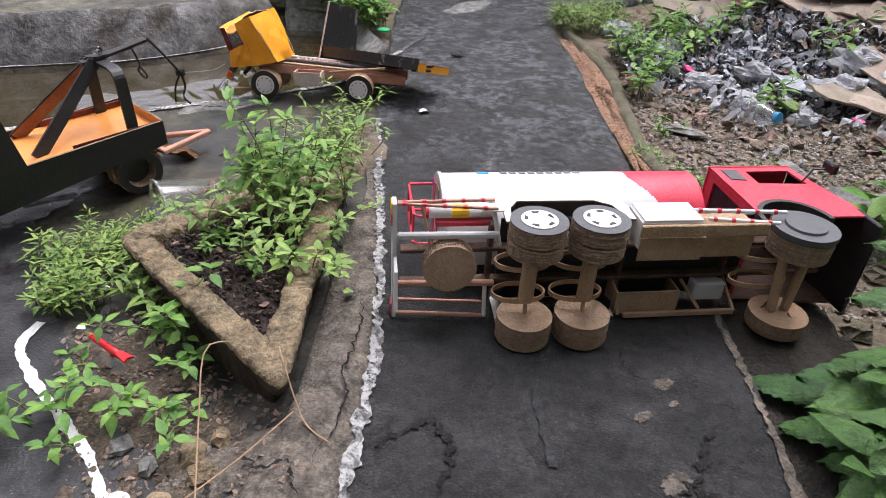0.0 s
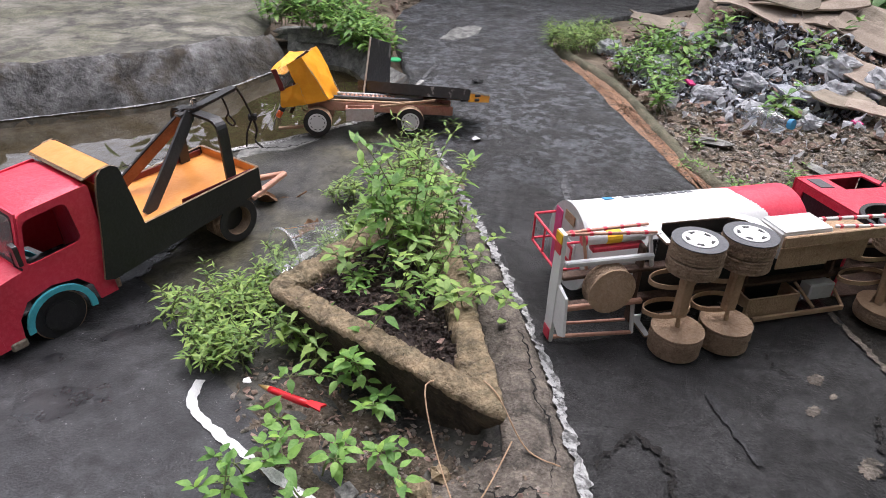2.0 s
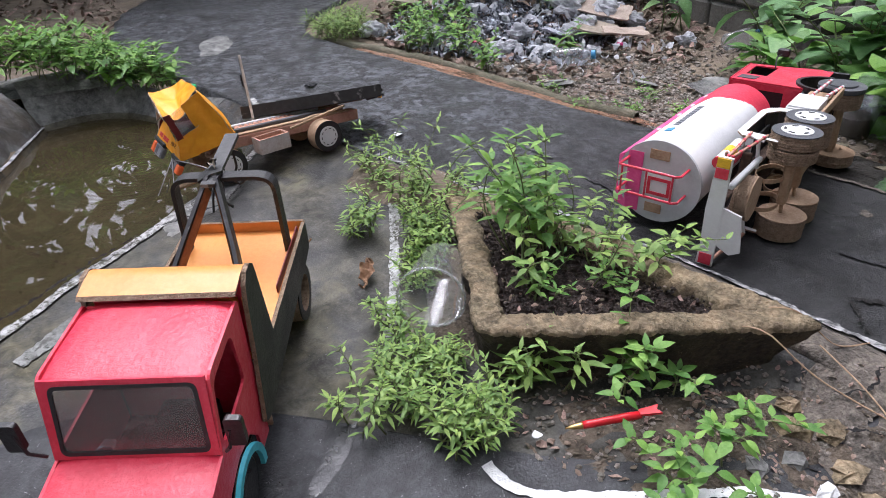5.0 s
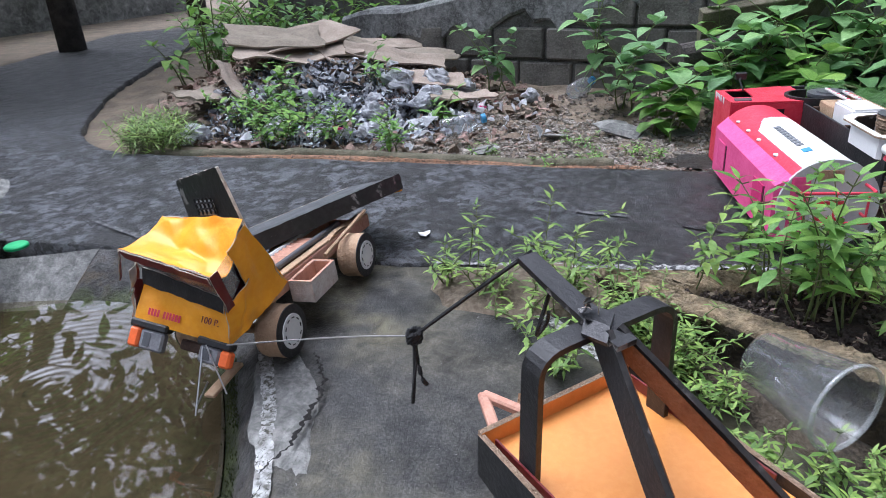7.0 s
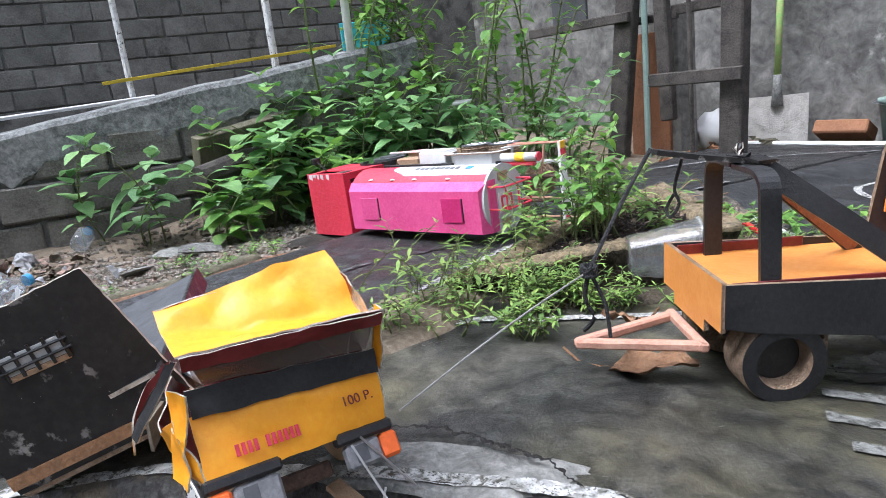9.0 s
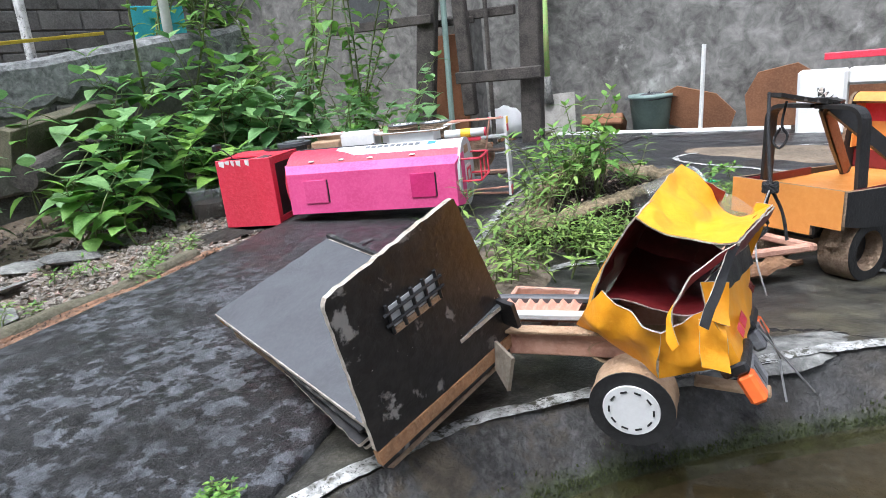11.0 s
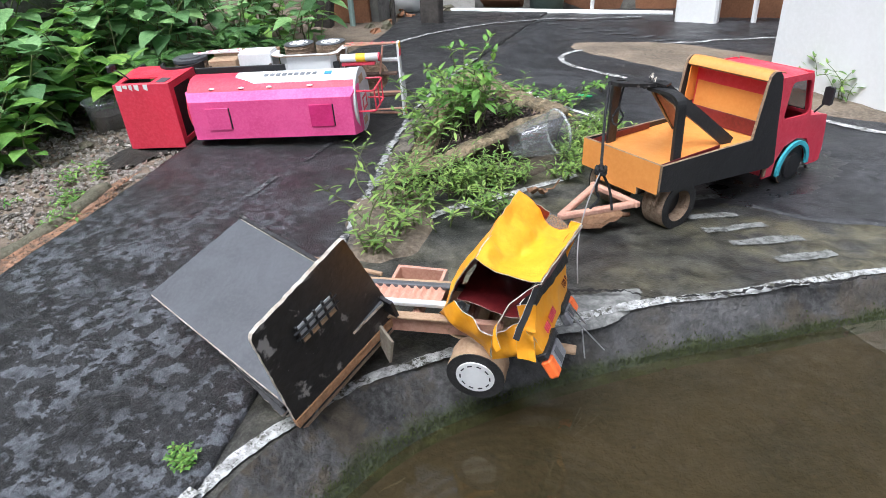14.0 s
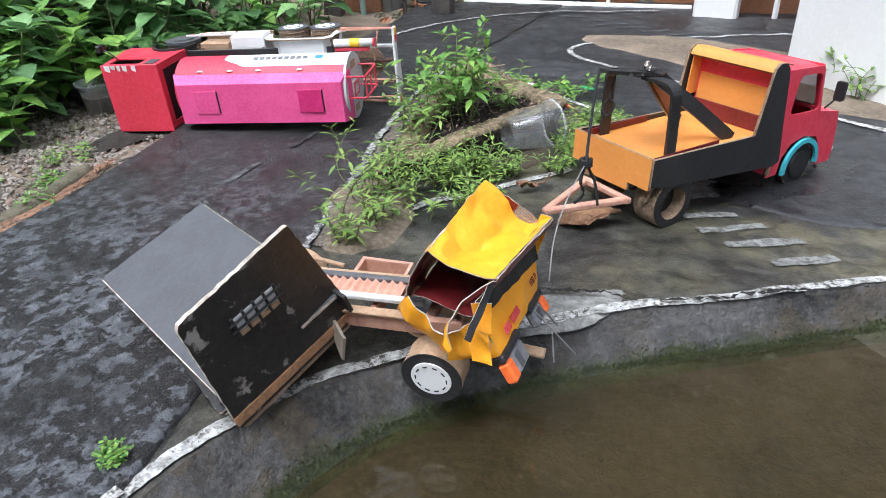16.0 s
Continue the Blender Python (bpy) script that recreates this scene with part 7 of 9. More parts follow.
rings = []
for shrink, r, z, amp in ((0.020, 0.030, -0.05, 0.005), (0.018, 0.030, -0.014, 0.006), (0.014, 0.030, 0.010, 0.006), (0.010, 0.030, 0.030, 0.006), (0.005, 0.030, 0.044, 0.006), (0.002, 0.030, 0.054, 0.005), (0.000, 0.029, 0.061, 0.004), (0.001, 0.029, 0.0655, 0.004),
                          (0.004, 0.028, 0.0690, 0.004), (0.012, 0.024, 0.0695, 0.004), (0.022, 0.016, 0.069, 0.004), (0.031, 0.008, 0.0675, 0.004), (0.038, 0.007, 0.065, 0.005), (0.042, 0.007, 0.056, 0.004), (0.043, 0.007, 0.015, 0.002)):
    ring = []
    for p in round_tri(shrink, r):
        q = noise.noise((p.x * 24, p.y * 24, z * 30)) * amp * 1.4 + noise.noise((p.x * 70, p.y * 70, z * 80)) * amp * 0.7 + noise.noise((p.x * 190, p.y * 190, z * 190)) * amp * 0.45
        lift = -0.016 * step(0.72, 0.98, p.y) if z > 0.03 else 0.0
        base = gz(p.x, p.y) - 0.012 if z < 0 else 0
        ring.append((p.x + q, p.y - q, z + lift + base + (0.004 * noise.noise((p.x * 40, p.y * 40, 7)) + 0.0034 * noise.noise((p.x * 120, p.y * 120, shrink * 120)) + 0.0026 * noise.noise((p.x * 260, p.y * 260, shrink * 260))) * (z > 0.05)))
    rings.append(ring + ring[:1])
planter = thing("planter", Matrix.Translation((0, 0, 0)), "three-cornered mossy brown cement planter full of dark soil and weeds", "planter")
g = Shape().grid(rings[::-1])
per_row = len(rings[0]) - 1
# the outer side rows take the cement with shade in its colour
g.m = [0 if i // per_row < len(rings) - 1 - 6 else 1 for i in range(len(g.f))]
part("wall", g, [planter_mat, planter_side], planter, "rough mossy cement rim, shade painted into its dark earthy sides", smooth=True)
inner = round_tri(0.039, 0.007)
cen = sum(inner, Vector((0, 0))) / len(inner)
rows = []
for p in inner + inner[:1]:
    rows.append([(*(cen + (p - cen) * t), 0.046 - 0.012 * step(0.72, 0.98, (cen + (p - cen) * t).y) + 0.006 * noise.noise((*((cen + (p - cen) * t) * 30), 2)) + 0.006 * (1 - t)) for t in np.linspace(0, 1, 10)])
part("planter_soil", Shape().grid(rows), dark_soil, planter, "dark crumbly soil", smooth=True)


# ---- loose small stuff ----
def pebble(g, rnd, at, r, flat=0.6, mat=0):
    q = Matrix.Rotation(rnd.uniform(0, 6.3), 4, "Z") @ Matrix.Rotation(rnd.uniform(-0.4, 0.4), 4, "X")
    a, b, c = r * rnd.uniform(0.7, 1.3), r * rnd.uniform(0.6, 1.0), r * flat * rnd.uniform(0.6, 1.1)
    v = []
    for k, (s, h) in enumerate(((0.55, -0.9), (1.0, -0.1), (0.62, 0.85))):
        n = 5
        v += [(a * s * math.cos(6.283 * (j + 0.4 * k) / n) * rnd.uniform(0.8, 1.15), b * s * math.sin(6.283 * (j + 0.4 * k) / n) * rnd.uniform(0.8, 1.15), c * h * rnd.uniform(0.8, 1.1)) for j in range(n)]
    f = [(4, 3, 2, 1, 0), (10, 11, 12, 13, 14)]
    for k in range(2):
        f += [(k * 5 + j, k * 5 + (j + 1) % 5, k * 5 + 5 + (j + 1) % 5, k * 5 + 5 + j) for j in range(5)]
    g.add(v, f, mat, Matrix.Translation(at) @ q)


def strew(name, count, spot, make, mats, label, category, seed):
    rnd = random.Random(seed)
    g = Shape()
    for _ in range(count):
        make(g, rnd, spot(rnd))
    return solid(name, g, mats, label, category, kind="stuff")


def in_planter(rnd):
    while True:
        u, w = sorted((rnd.random(), rnd.random()))
        p = A_ * u + B_ * (w - u) + C_ * (1 - w)
        p = cen + (p - cen) * 0.80
        return (p.x, p.y, 0.050 - 0.012 * float(step(0.72, 0.98, p.y)) + rnd.uniform(0, 0.006))


strew("soil_crumbs", 1500, in_planter, lambda g, r, p: pebble(g, r, p, r.uniform(0.0018, 0.005), 0.8), dark_soil, "dark soil crumbs in the planter", "soil", 21)
strew("twigs", 240, in_planter, lambda g, r, p: flake(g, r, (p[0], p[1], p[2] + 0.003), r.uniform(0.004, 0.012), 0.3), chip_mat, "brown bark bits on the soil", "twigs", 22)


def spot_in(cx, cy, rx, ry, turn, zf=pave_z, up=0.008, power=0.7):
    def f(rnd):
        a, q = rnd.uniform(0, 6.283), rnd.random() ** power
        u, w = rx * q * math.cos(a), ry * q * math.sin(a)
        x, y = cx + u * math.cos(turn) - w * math.sin(turn), cy + u * math.sin(turn) + w * math.cos(turn)
        return (x, y, zf(x, y) + up)
    return f


front = spot_in(-0.02, 0.40, 0.26, 0.11, radians(-44), up=0.006)
strew("gravel", 420, front, lambda g, r, p: pebble(g, r, p, r.uniform(0.0012, 0.0055), 0.5), stone_mat, "grey and brown grit in front of the planter", "gravel", 23)
strew("leaf_bits", 700, front, lambda g, r, p: flake(g, r, p, r.uniform(0.004, 0.013), 0.35), chip_mat, "brown leaf scraps", "litter", 24)
rnd = random.Random(31)
for x, y, r in ((0.02, 0.30, 0.024), (0.055, 0.335, 0.020), (-0.01, 0.34, 0.018), (0.07, 0.27, 0.022), (-0.05, 0.36, 0.016), (0.03, 0.365, 0.022), (0.0, 0.26, 0.02), (0.12, 0.24, 0.02), (-0.255, 0.60, 0.011),
                (-0.235, 0.63, 0.012), (-0.02, 0.30, 0.014), (0.055, 0.385, 0.02)):
    g = Shape()
    pebble(g, rnd, (0, 0, 0), r, 0.5)
    solid("cement_chunk", g, planter_mat if r > 0.018 else whitewash if r < 0.0145 else concrete, "broken chunk of old cement on the dirt", "rubble", Matrix.Translation((x, y, pave_z(x, y) + 0.009)), "broken cement chunks")


def verge_spot(rnd):
    x, y = rnd.uniform(0.62, 1.55), rnd.uniform(0.35, 1.75)
    return (x, y, verge_z(x, y) + 0.003)


strew("gravel", 2600, verge_spot, lambda g, r, p: pebble(g, r, p, r.choice((r.uniform(0.002, 0.006), r.uniform(0.004, 0.012)))), stone_mat, "loose stones and grit on the verge", "gravel", 25)
pale_stone = surface("pale_gravel", (0.33, 0.295, 0.25), (0.20, 0.175, 0.145), (0.46, 0.43, 0.38), rough=0.9, scale=50, fine=260, bump=0.4, vary=0.35, island=True)
strew("gravel", 3200, lambda r: (lambda x, y: (x, y, verge_z(x, y) + 0.004))(r.uniform(0.64, 1.2), r.uniform(0.75, 1.75)), lambda g, r, p: pebble(g, r, p, r.choice((r.uniform(0.002, 0.005), r.uniform(0.003, 0.010)))), pale_stone, "pale grit and small stones along the road", "gravel", 38)
strew("leaf_litter", 1500, verge_spot, lambda g, r, p: flake(g, r, (p[0], p[1], p[2] + 0.003), r.uniform(0.006, 0.018), 0.3), chip_mat, "brown leaf litter on the verge", "litter", 26)


def gully_spot(rnd):
    t = rnd.uniform(-0.5, 0.5)
    x, y = 0.562 - 0.15 * t + rnd.gauss(0, 0.014), 1.62 + t
    return (x, y, verge_z(x, y) + 0.012)


strew("gravel", 900, gully_spot, lambda g, r, p: pebble(g, r, p, r.uniform(0.001, 0.005)), sand, "orange grit along the road edge", "gravel", 36)


def ring_spot(cx, cy, r0, r1):
    def f(rnd):
        a, q = rnd.uniform(0, 6.283), rnd.uniform(r0, r1)
        x, y = cx + q * math.cos(a), cy + q * math.sin(a)
        x = max(x, 0.64)
        return (x, y, verge_z(x, y) + rnd.uniform(0.002, 0.016))
    return f


strew("leaf_litter", 2600, ring_spot(1.16, 2.08, 0.15, 0.72), lambda g, r, p: flake(g, r, p, r.choice((r.uniform(0.010, 0.03), r.uniform(0.015, 0.055))), 0.35), chip_mat, "dead leaves and card scraps round the burnt heap", "litter", 27)
strew("ash", 7000, ring_spot(1.06, 2.06, 0.0, 0.42), lambda g, r, p: flake(g, r, p, r.uniform(0.008, 0.026), 0.9), ash_mat, "black burnt flakes on the refuse heap", "ash", 28)
strew("ash", 2400, ring_spot(1.02, 2.04, 0.0, 0.42), lambda g, r, p: flake(g, r, (p[0], p[1], p[2] + 0.008), r.uniform(0.008, 0.026), 0.9), pale_ash, "pale grey-blue ash flakes on the refuse heap", "ash", 29)
strew("leaf_litter", 900, ring_spot(1.5, 2.3, 0.0, 0.6), lambda g, r, p: flake(g, r, p, r.uniform(0.02, 0.07), 0.5), chip_mat, "dead leaves on the heap", "litter", 30)
strew("leaf_litter", 700, lambda r: (lambda x, y: (x, y, verge_z(x, y) + 0.004))(r.uniform(-0.9, 0.1), r.uniform(2.7, 4.2)), lambda g, r, p: flake(g, r, p, r.uniform(0.02, 0.05), 0.3), chip_mat, "leaf litter beside the far road", "litter", 35)

rnd = random.Random(41)


def card_sheet(x, y, z, a, b, yaw, tilt, roll, seed, mat=board_mat, name="cardboard_sheet", label="torn grey-brown cardboard sheet on the heap", cat="cardboard"):
    n = 9
    rows = [[(a * (s - 0.5) * (1 + 0.15 * noise.noise((t * 3, seed, 0))), b * (t - 0.5) * (1 + 0.25 * noise.noise((s * 3, seed, 4))), 0.05 * a * noise.noise((s * 3, t * 3, seed)) + 0.10 * a * (s - 0.5) ** 2)
             for s in np.linspace(0, 1, n)] for t in np.linspace(0, 1, n)]
    g = Shape().grid(rows)
    g.grid([[(p[0], p[1], p[2] - 0.006) for p in row[::-1]] for row in rows])
    rim = [*rows[0], *[r[-1] for r in rows[1:]], *rows[-1][::-1][1:], *[r[0] for r in rows[::-1][1:]]]
    g.grid([[(p[0], p[1], p[2] - 0.006) for p in rim], rim])
    return solid(name, g, mat, label, cat, pose(x, y, z, tilt, roll, yaw), "cardboard on the heap", smooth=True)


for k, (x, y, z, a, b, yaw, tilt, roll) in enumerate(((1.30, 2.36, 0.17, 0.46, 0.22, -35, 14, 4), (1.36, 2.40, 0.20, 0.42, 0.24, -30, 10, -5), (1.28, 2.42, 0.215, 0.34, 0.20, -48, 14, 6), (1.62, 2.12, 0.12, 0.50, 0.09, -62, 8, 12),
                                                     (1.52, 2.06, 0.11, 0.40, 0.11, -55, 18, 14), (1.70, 2.25, 0.13, 0.42, 0.12, -50, 12, 8), (1.02, 2.42, 0.10, 0.22, 0.07, 60, 30, -30), (1.45, 2.20, 0.13, 0.30, 0.14, -20, 22, 5),
                                                     (1.20, 1.72, 0.03, 0.18, 0.10, 20, 8, 5), (1.36, 1.86, 0.06, 0.26, 0.10, -65, 20, 8), (0.92, 2.46, 0.08, 0.30, 0.12, 10, 14, 8), (1.28, 1.66, 0.02, 0.16, 0.08, -30, 6, 5))):
    card_sheet(x, y, max(z, verge_z(x, y) + 0.02), a, b, yaw, tilt, roll, k * 1.7)
for k, (x, y, a, b, yaw, mt, lb) in enumerate(((1.12, 1.82, 0.15, 0.075, 20, pale_ash, "flattened pale blue packet on the ash"), (1.24, 1.72, 0.11, 0.06, 70, dry_leaf, "crumpled orange wrapper on the heap"), (1.20, 1.60, 0.035, 0.02, 30, pink_paint, "small pink and white wrapper"),
                                               (0.84, 1.92, 0.025, 0.03, 15, dark_pink, "scorched pink wrapper on the verge"), (1.06, 1.68, 0.10, 0.06, 45, leaf_light, "pale green torn wrapper on the refuse"))):
    card_sheet(x, y, verge_z(x, y) + 0.03, a, b, yaw, 14, 12, k * 2.3 + 40, mt, "wrapper", lb, "wrapper")


def bag(x, y, r, seed, label="crumpled clear plastic bag on the refuse"):
    rows = []
    for i in range(15):
        th = math.pi * i / 14
        row = []
        for j in range(21):
            ph = 2 * math.pi * (j % 20) / 20
            d = Vector((math.sin(th) * math.cos(ph), math.sin(th) * math.sin(ph) * 0.7, math.cos(th) * 0.55))
            q = 1 + 0.55 * noise.noise(d * 2.2 + Vector((seed, 0, 0))) + 0.25 * noise.noise(d * 6 + Vector((0, seed, 0)))
            row.append(d * r * q)
        rows.append(row)
    solid("plastic_bag", Shape().grid(rows), bag_mat, label, "plastic bag", Matrix.Translation((x, y, verge_z(x, y) + r * 0.5)), "bags on the heap")


strew("plastic_scraps", 190, ring_spot(1.14, 2.02, 0.05, 0.55), lambda g, r, p: flake(g, r, (p[0], p[1], p[2] + 0.012), r.uniform(0.015, 0.06), 0.8, 0, 0.6), bag_mat, "torn pale plastic film strewn over the heap", "plastic", 33)
strew("plastic_scraps", 60, ring_spot(1.00, 1.62, 0.02, 0.30), lambda g, r, p: flake(g, r, (p[0], p[1], p[2] + 0.008), r.uniform(0.02, 0.05), 0.6, 0, 0.6), bag_mat, "torn pale plastic film on the verge", "plastic", 34)
for k, (x, y, r) in enumerate(((0.98, 1.72, 0.035), (1.30, 1.94, 0.07), (1.24, 1.80, 0.065), (1.40, 1.84, 0.075), (0.80, 2.10, 0.05), (0.66, 2.30, 0.05), (1.08, 1.62, 0.035), (1.42, 1.50, 0.04), (1.18, 1.80, 0.05), (0.86, 1.82, 0.045), (1.46, 1.76, 0.05), (1.02, 1.90, 0.05))):
    bag(x, y, r, k * 3.1)
for k, (x, y, yaw) in enumerate(((0.90, 1.62, 35), (1.42, 1.36, 70))):
    bt = thing("plastic_bottle", pose(x, y, verge_z(x, y) + 0.028, 82, 0, yaw), "empty clear plastic bottle lying on the refuse", "bottle", "bottles on the heap")
    part("body", Shape().lathe([(0.0, 0.0), (0.022, 0.0), (0.027, 0.006), (0.027, 0.05), (0.025, 0.055), (0.027, 0.06), (0.027, 0.085), (0.014, 0.112), (0.012, 0.122)], 20, Matrix.Identity(4)), bottle_mat, bt, smooth=True)
    part("cap", Shape().lathe([(0.0135, 0.121), (0.0135, 0.133), (0.0, 0.133)], 16, Matrix.Identity(4)), blue_mark, bt, "blue cap")

# ---- things lying about ----
mouth, base = Vector((-0.193, 0.751, 0.056)), Vector((-0.120, 0.822, 0.052))
cup = thing("plastic_cup", frame3(base, Vector((0, 0, 1)).cross(mouth - base), mouth - base), "clear plastic drinking cup lying on its side in the weeds", "cup")
L = (mouth - base).length
g = Shape().lathe([(0.0, 0.004), (0.026, 0.004), (0.029, 0.0), (0.031, 0.004), (0.033, L * 0.3), (0.0345, L * 0.32), (0.044, L - 0.004)], 36, Matrix.Identity(4))
g.f.pop()
g.m.pop()  # the mouth stays open
part("body", g, cup_mat, cup, smooth=True)
g = Shape().lathe([(0.044, L - 0.004), (0.0465, L - 0.003), (0.0468, L), (0.0445, L + 0.001), (0.044, L - 0.004)], 36, Matrix.Identity(4))
del g.f[-2:], g.m[-2:]
part("rim", g, cup_rim_mat, cup, "thick clear rolled rim", smooth=True)
n0, n1 = Vector((-0.183, 0.514, 0.004)), Vector((-0.089, 0.460, 0.014))
pen = thing("pen", frame3(n0, n1 - n0, (0, 0, 1)), "red plastic ballpoint pen with a brass tip on the dirt", "pen")
PL = (n1 - n0).length
part("tip", Shape().lathe([(0.0006, 0.0), (0.0024, 0.008), (0.0040, 0.018), (0.0040, 0.020)], 14, Matrix.Rotation(radians(90), 4, "Y")), gold, pen, "brass cone tip", smooth=True)
part("barrel", Shape().lathe([(0.0042, 0.020), (0.0046, 0.028), (0.0044, PL * 0.5), (0.0050, PL * 0.62), (0.0044, PL - 0.022)], 14, Matrix.Rotation(radians(90), 4, "Y")), red_plastic, pen, smooth=True)
part("clip", Shape().slab([(PL - 0.024, -0.004), (PL, -0.0065), (PL - 0.004, 0.0), (PL, 0.0065), (PL - 0.024, 0.004)], Matrix.Translation((0, 0, 0.003)), 0.003), red_plastic, pen, "flared broken end")
for x, y, s, yaw, mt, lb in ((0.136, 1.33, 0.030, 20, white_card, "scrap of white paper on the road"), (-0.205, 0.535, 0.016, -10, white_card, "scrap of white card on the dirt"), (0.14, 0.62, 0.018, 30, leaf_light, "pale straw bit on the verge")):
    g = Shape()
    flake(g, random.Random(3), (0, 0, 0), s, 0.08)
    g.v += [(p[0], p[1], p[2] - 0.0012) for p in g.v]
    g.f += [tuple(i + 8 for i in f[::-1]) for f in g.f]
    g.m += [0, 0, 0]
    solid("paper_scrap", g, mt, lb, "litter", pose(x, y, pave_z(x, y) + 0.018, 0, 0, yaw))


def dead_leaf(x, y, z, size, yaw, seed):
    n = 15
    rows = []
    for i in range(n):
        t = i / (n - 1)
        w = 0.24 * size * math.sin(math.pi * min(1, t * 0.96 + 0.03)) ** 0.9 * (1 + 0.35 * noise.noise((t * 6, seed, 2)))
        rows.append([(size * (t - 0.5), w * (s - 0.5) * 2 + 0.01 * noise.noise((t * 3, seed, 0)), 0.010 * noise.noise((t * 5, s * 4, seed)) + 0.9 * w * ((s - 0.5) * 2) ** 2 * 0.5 + 0.012 * t)
                     for s in np.linspace(0, 1, 9)])
    lf = thing("dead_leaf", pose(x, y, z, 4, -6, yaw), "large curled dry brown leaf on the paving", "leaf", "fallen leaves")
    part("blade", Shape().grid(rows), dry_leaf, lf, smooth=True)
    part("stalk", Shape().rod([(-size * 0.5, 0, 0.004), (-size * 0.75, 0.006, 0.004), (-size * 0.95, 0.012, 0.020)], 0.0016, 6), dry_leaf, lf)


dead_leaf(-0.315, 1.035, gz(-0.315, 1.035) + 0.008, 0.105, 200, 1.0)
dead_leaf(-0.19, 0.93, gz(-0.19, 0.93) + 0.012, 0.05, 60, 5.0)
for k, pts in enumerate((((0.045, 0.455, 0.070), (0.035, 0.42, 0.085), (0.050, 0.36, 0.050), (0.085, 0.26, 0.018), (0.10, 0.20, 0.010)), ((0.10, 0.465, 0.066), (0.118, 0.43, 0.072), (0.150, 0.39, 0.030), (0.185, 0.365, 0.030)),
                         ((0.135, 0.40, 0.03), (0.10, 0.33, 0.028), (0.06, 0.27, 0.024)))):
    g = Shape().rod(smooth_line(list(pts), 20).tolist(), 0.0009, 6)
    solid("dry_twig", g, kraft, "thin dry vine twig lying over the planter corner", "twig", group="dry twigs")
g = Shape()
for seed in range(7):
    a = seed * 0.9
    g.rod([(0.0, 0, 0), (0.010 * math.cos(a), 0.010 * math.sin(a), 0.002), (0.016 * math.cos(a + 0.4), 0.016 * math.sin(a + 0.4), 0.001)], 0.003, 6)
solid("dung_bit", g, black_paint, "small black clod on the far road", "debris", Matrix.Translation((0.16, 1.80, gz(0.16, 1.80) + 0.014)))
lid = Shape().lathe([(0.0, 0.006), (0.018, 0.006), (0.020, 0.004), (0.020, 0.0)], 22, Matrix.Identity(4))
solid("bottle_lid", lid, green_plastic, "round green plastic lid on the weedy edge", "lid", Matrix.Translation((-0.10, 2.02, gz(-0.10, 2.02) + 0.012)))
solid("green_scrap", Shape().box(-0.02, 0.02, -0.006, 0.006, 0.0, 0.003), green_plastic, "strip of bright green plastic on the paving", "litter", pose(-0.17, 0.28, pave_z(-0.17, 0.28) + 0.006, 0, 0, -20))
tub = thing("plastic_tub", Matrix.Translation((0.985, 0.755, verge_z(0.985, 0.755))), "cloudy plastic tub half full of soil beside the tanker cab", "tub")
part("body", Shape().lathe([(0.0, 0.002), (0.036, 0.0), (0.048, 0.080), (0.052, 0.082), (0.052, 0.087), (0.047, 0.085), (0.036, 0.006)], 32, Matrix.Identity(4)), bottle_mat, tub, smooth=True)
part("fill", Shape().lathe([(0.0, 0.050), (0.040, 0.050), (0.034, 0.008), (0.0, 0.008)], 26, Matrix.Identity(4)), dark_soil, tub, "dark soil")
for x, y, s, yaw in ((1.02, 1.12, 0.085, 30), (0.74, 1.44, 0.06, 10), (1.12, 1.18, 0.06, 80), (0.95, 1.30, 0.045, 60), (1.06, 0.98, 0.05, 10)):
    g = Shape()
    pebble(g, rnd, (0, 0, 0), s, 0.18)
    solid("flat_stone", g, concrete, "flat pale broken stone on the verge", "stone", pose(x, y, verge_z(x, y) + 0.012, 0, 4, yaw), "flat stones")
for x, y, s in ((0.80, 0.60, 0.035), (0.92, 0.62, 0.03), (0.86, 0.72, 0.028), (1.18, 0.86, 0.06), (1.30, 1.02, 0.05), (0.95, 0.88, 0.022)):
    g = Shape()
    pebble(g, rnd, (0, 0, 0), s, 0.6)
    solid("stone", g, kerb_mat, "mossy brown stone on the verge", "stone", Matrix.Translation((x, y, verge_z(x, y) + s * 0.25)), "mossy stones")


def drain_spot(rnd):
    x = rnd.uniform(-1.3, -0.15)
    y = 1.50 + 0.5 * (x + 0.4) + rnd.uniform(-0.20, 0.30)
    return (x, y, -0.036)


strew("leaf_litter", 130, drain_spot, lambda g, r, p: flake(g, r, p, r.choice((r.uniform(0.002, 0.005), r.uniform(0.002, 0.005), r.uniform(0.002, 0.005), r.uniform(0.008, 0.014))), 0.1), dark_soil, "leaf bits lying on the drain floor", "litter", 37)


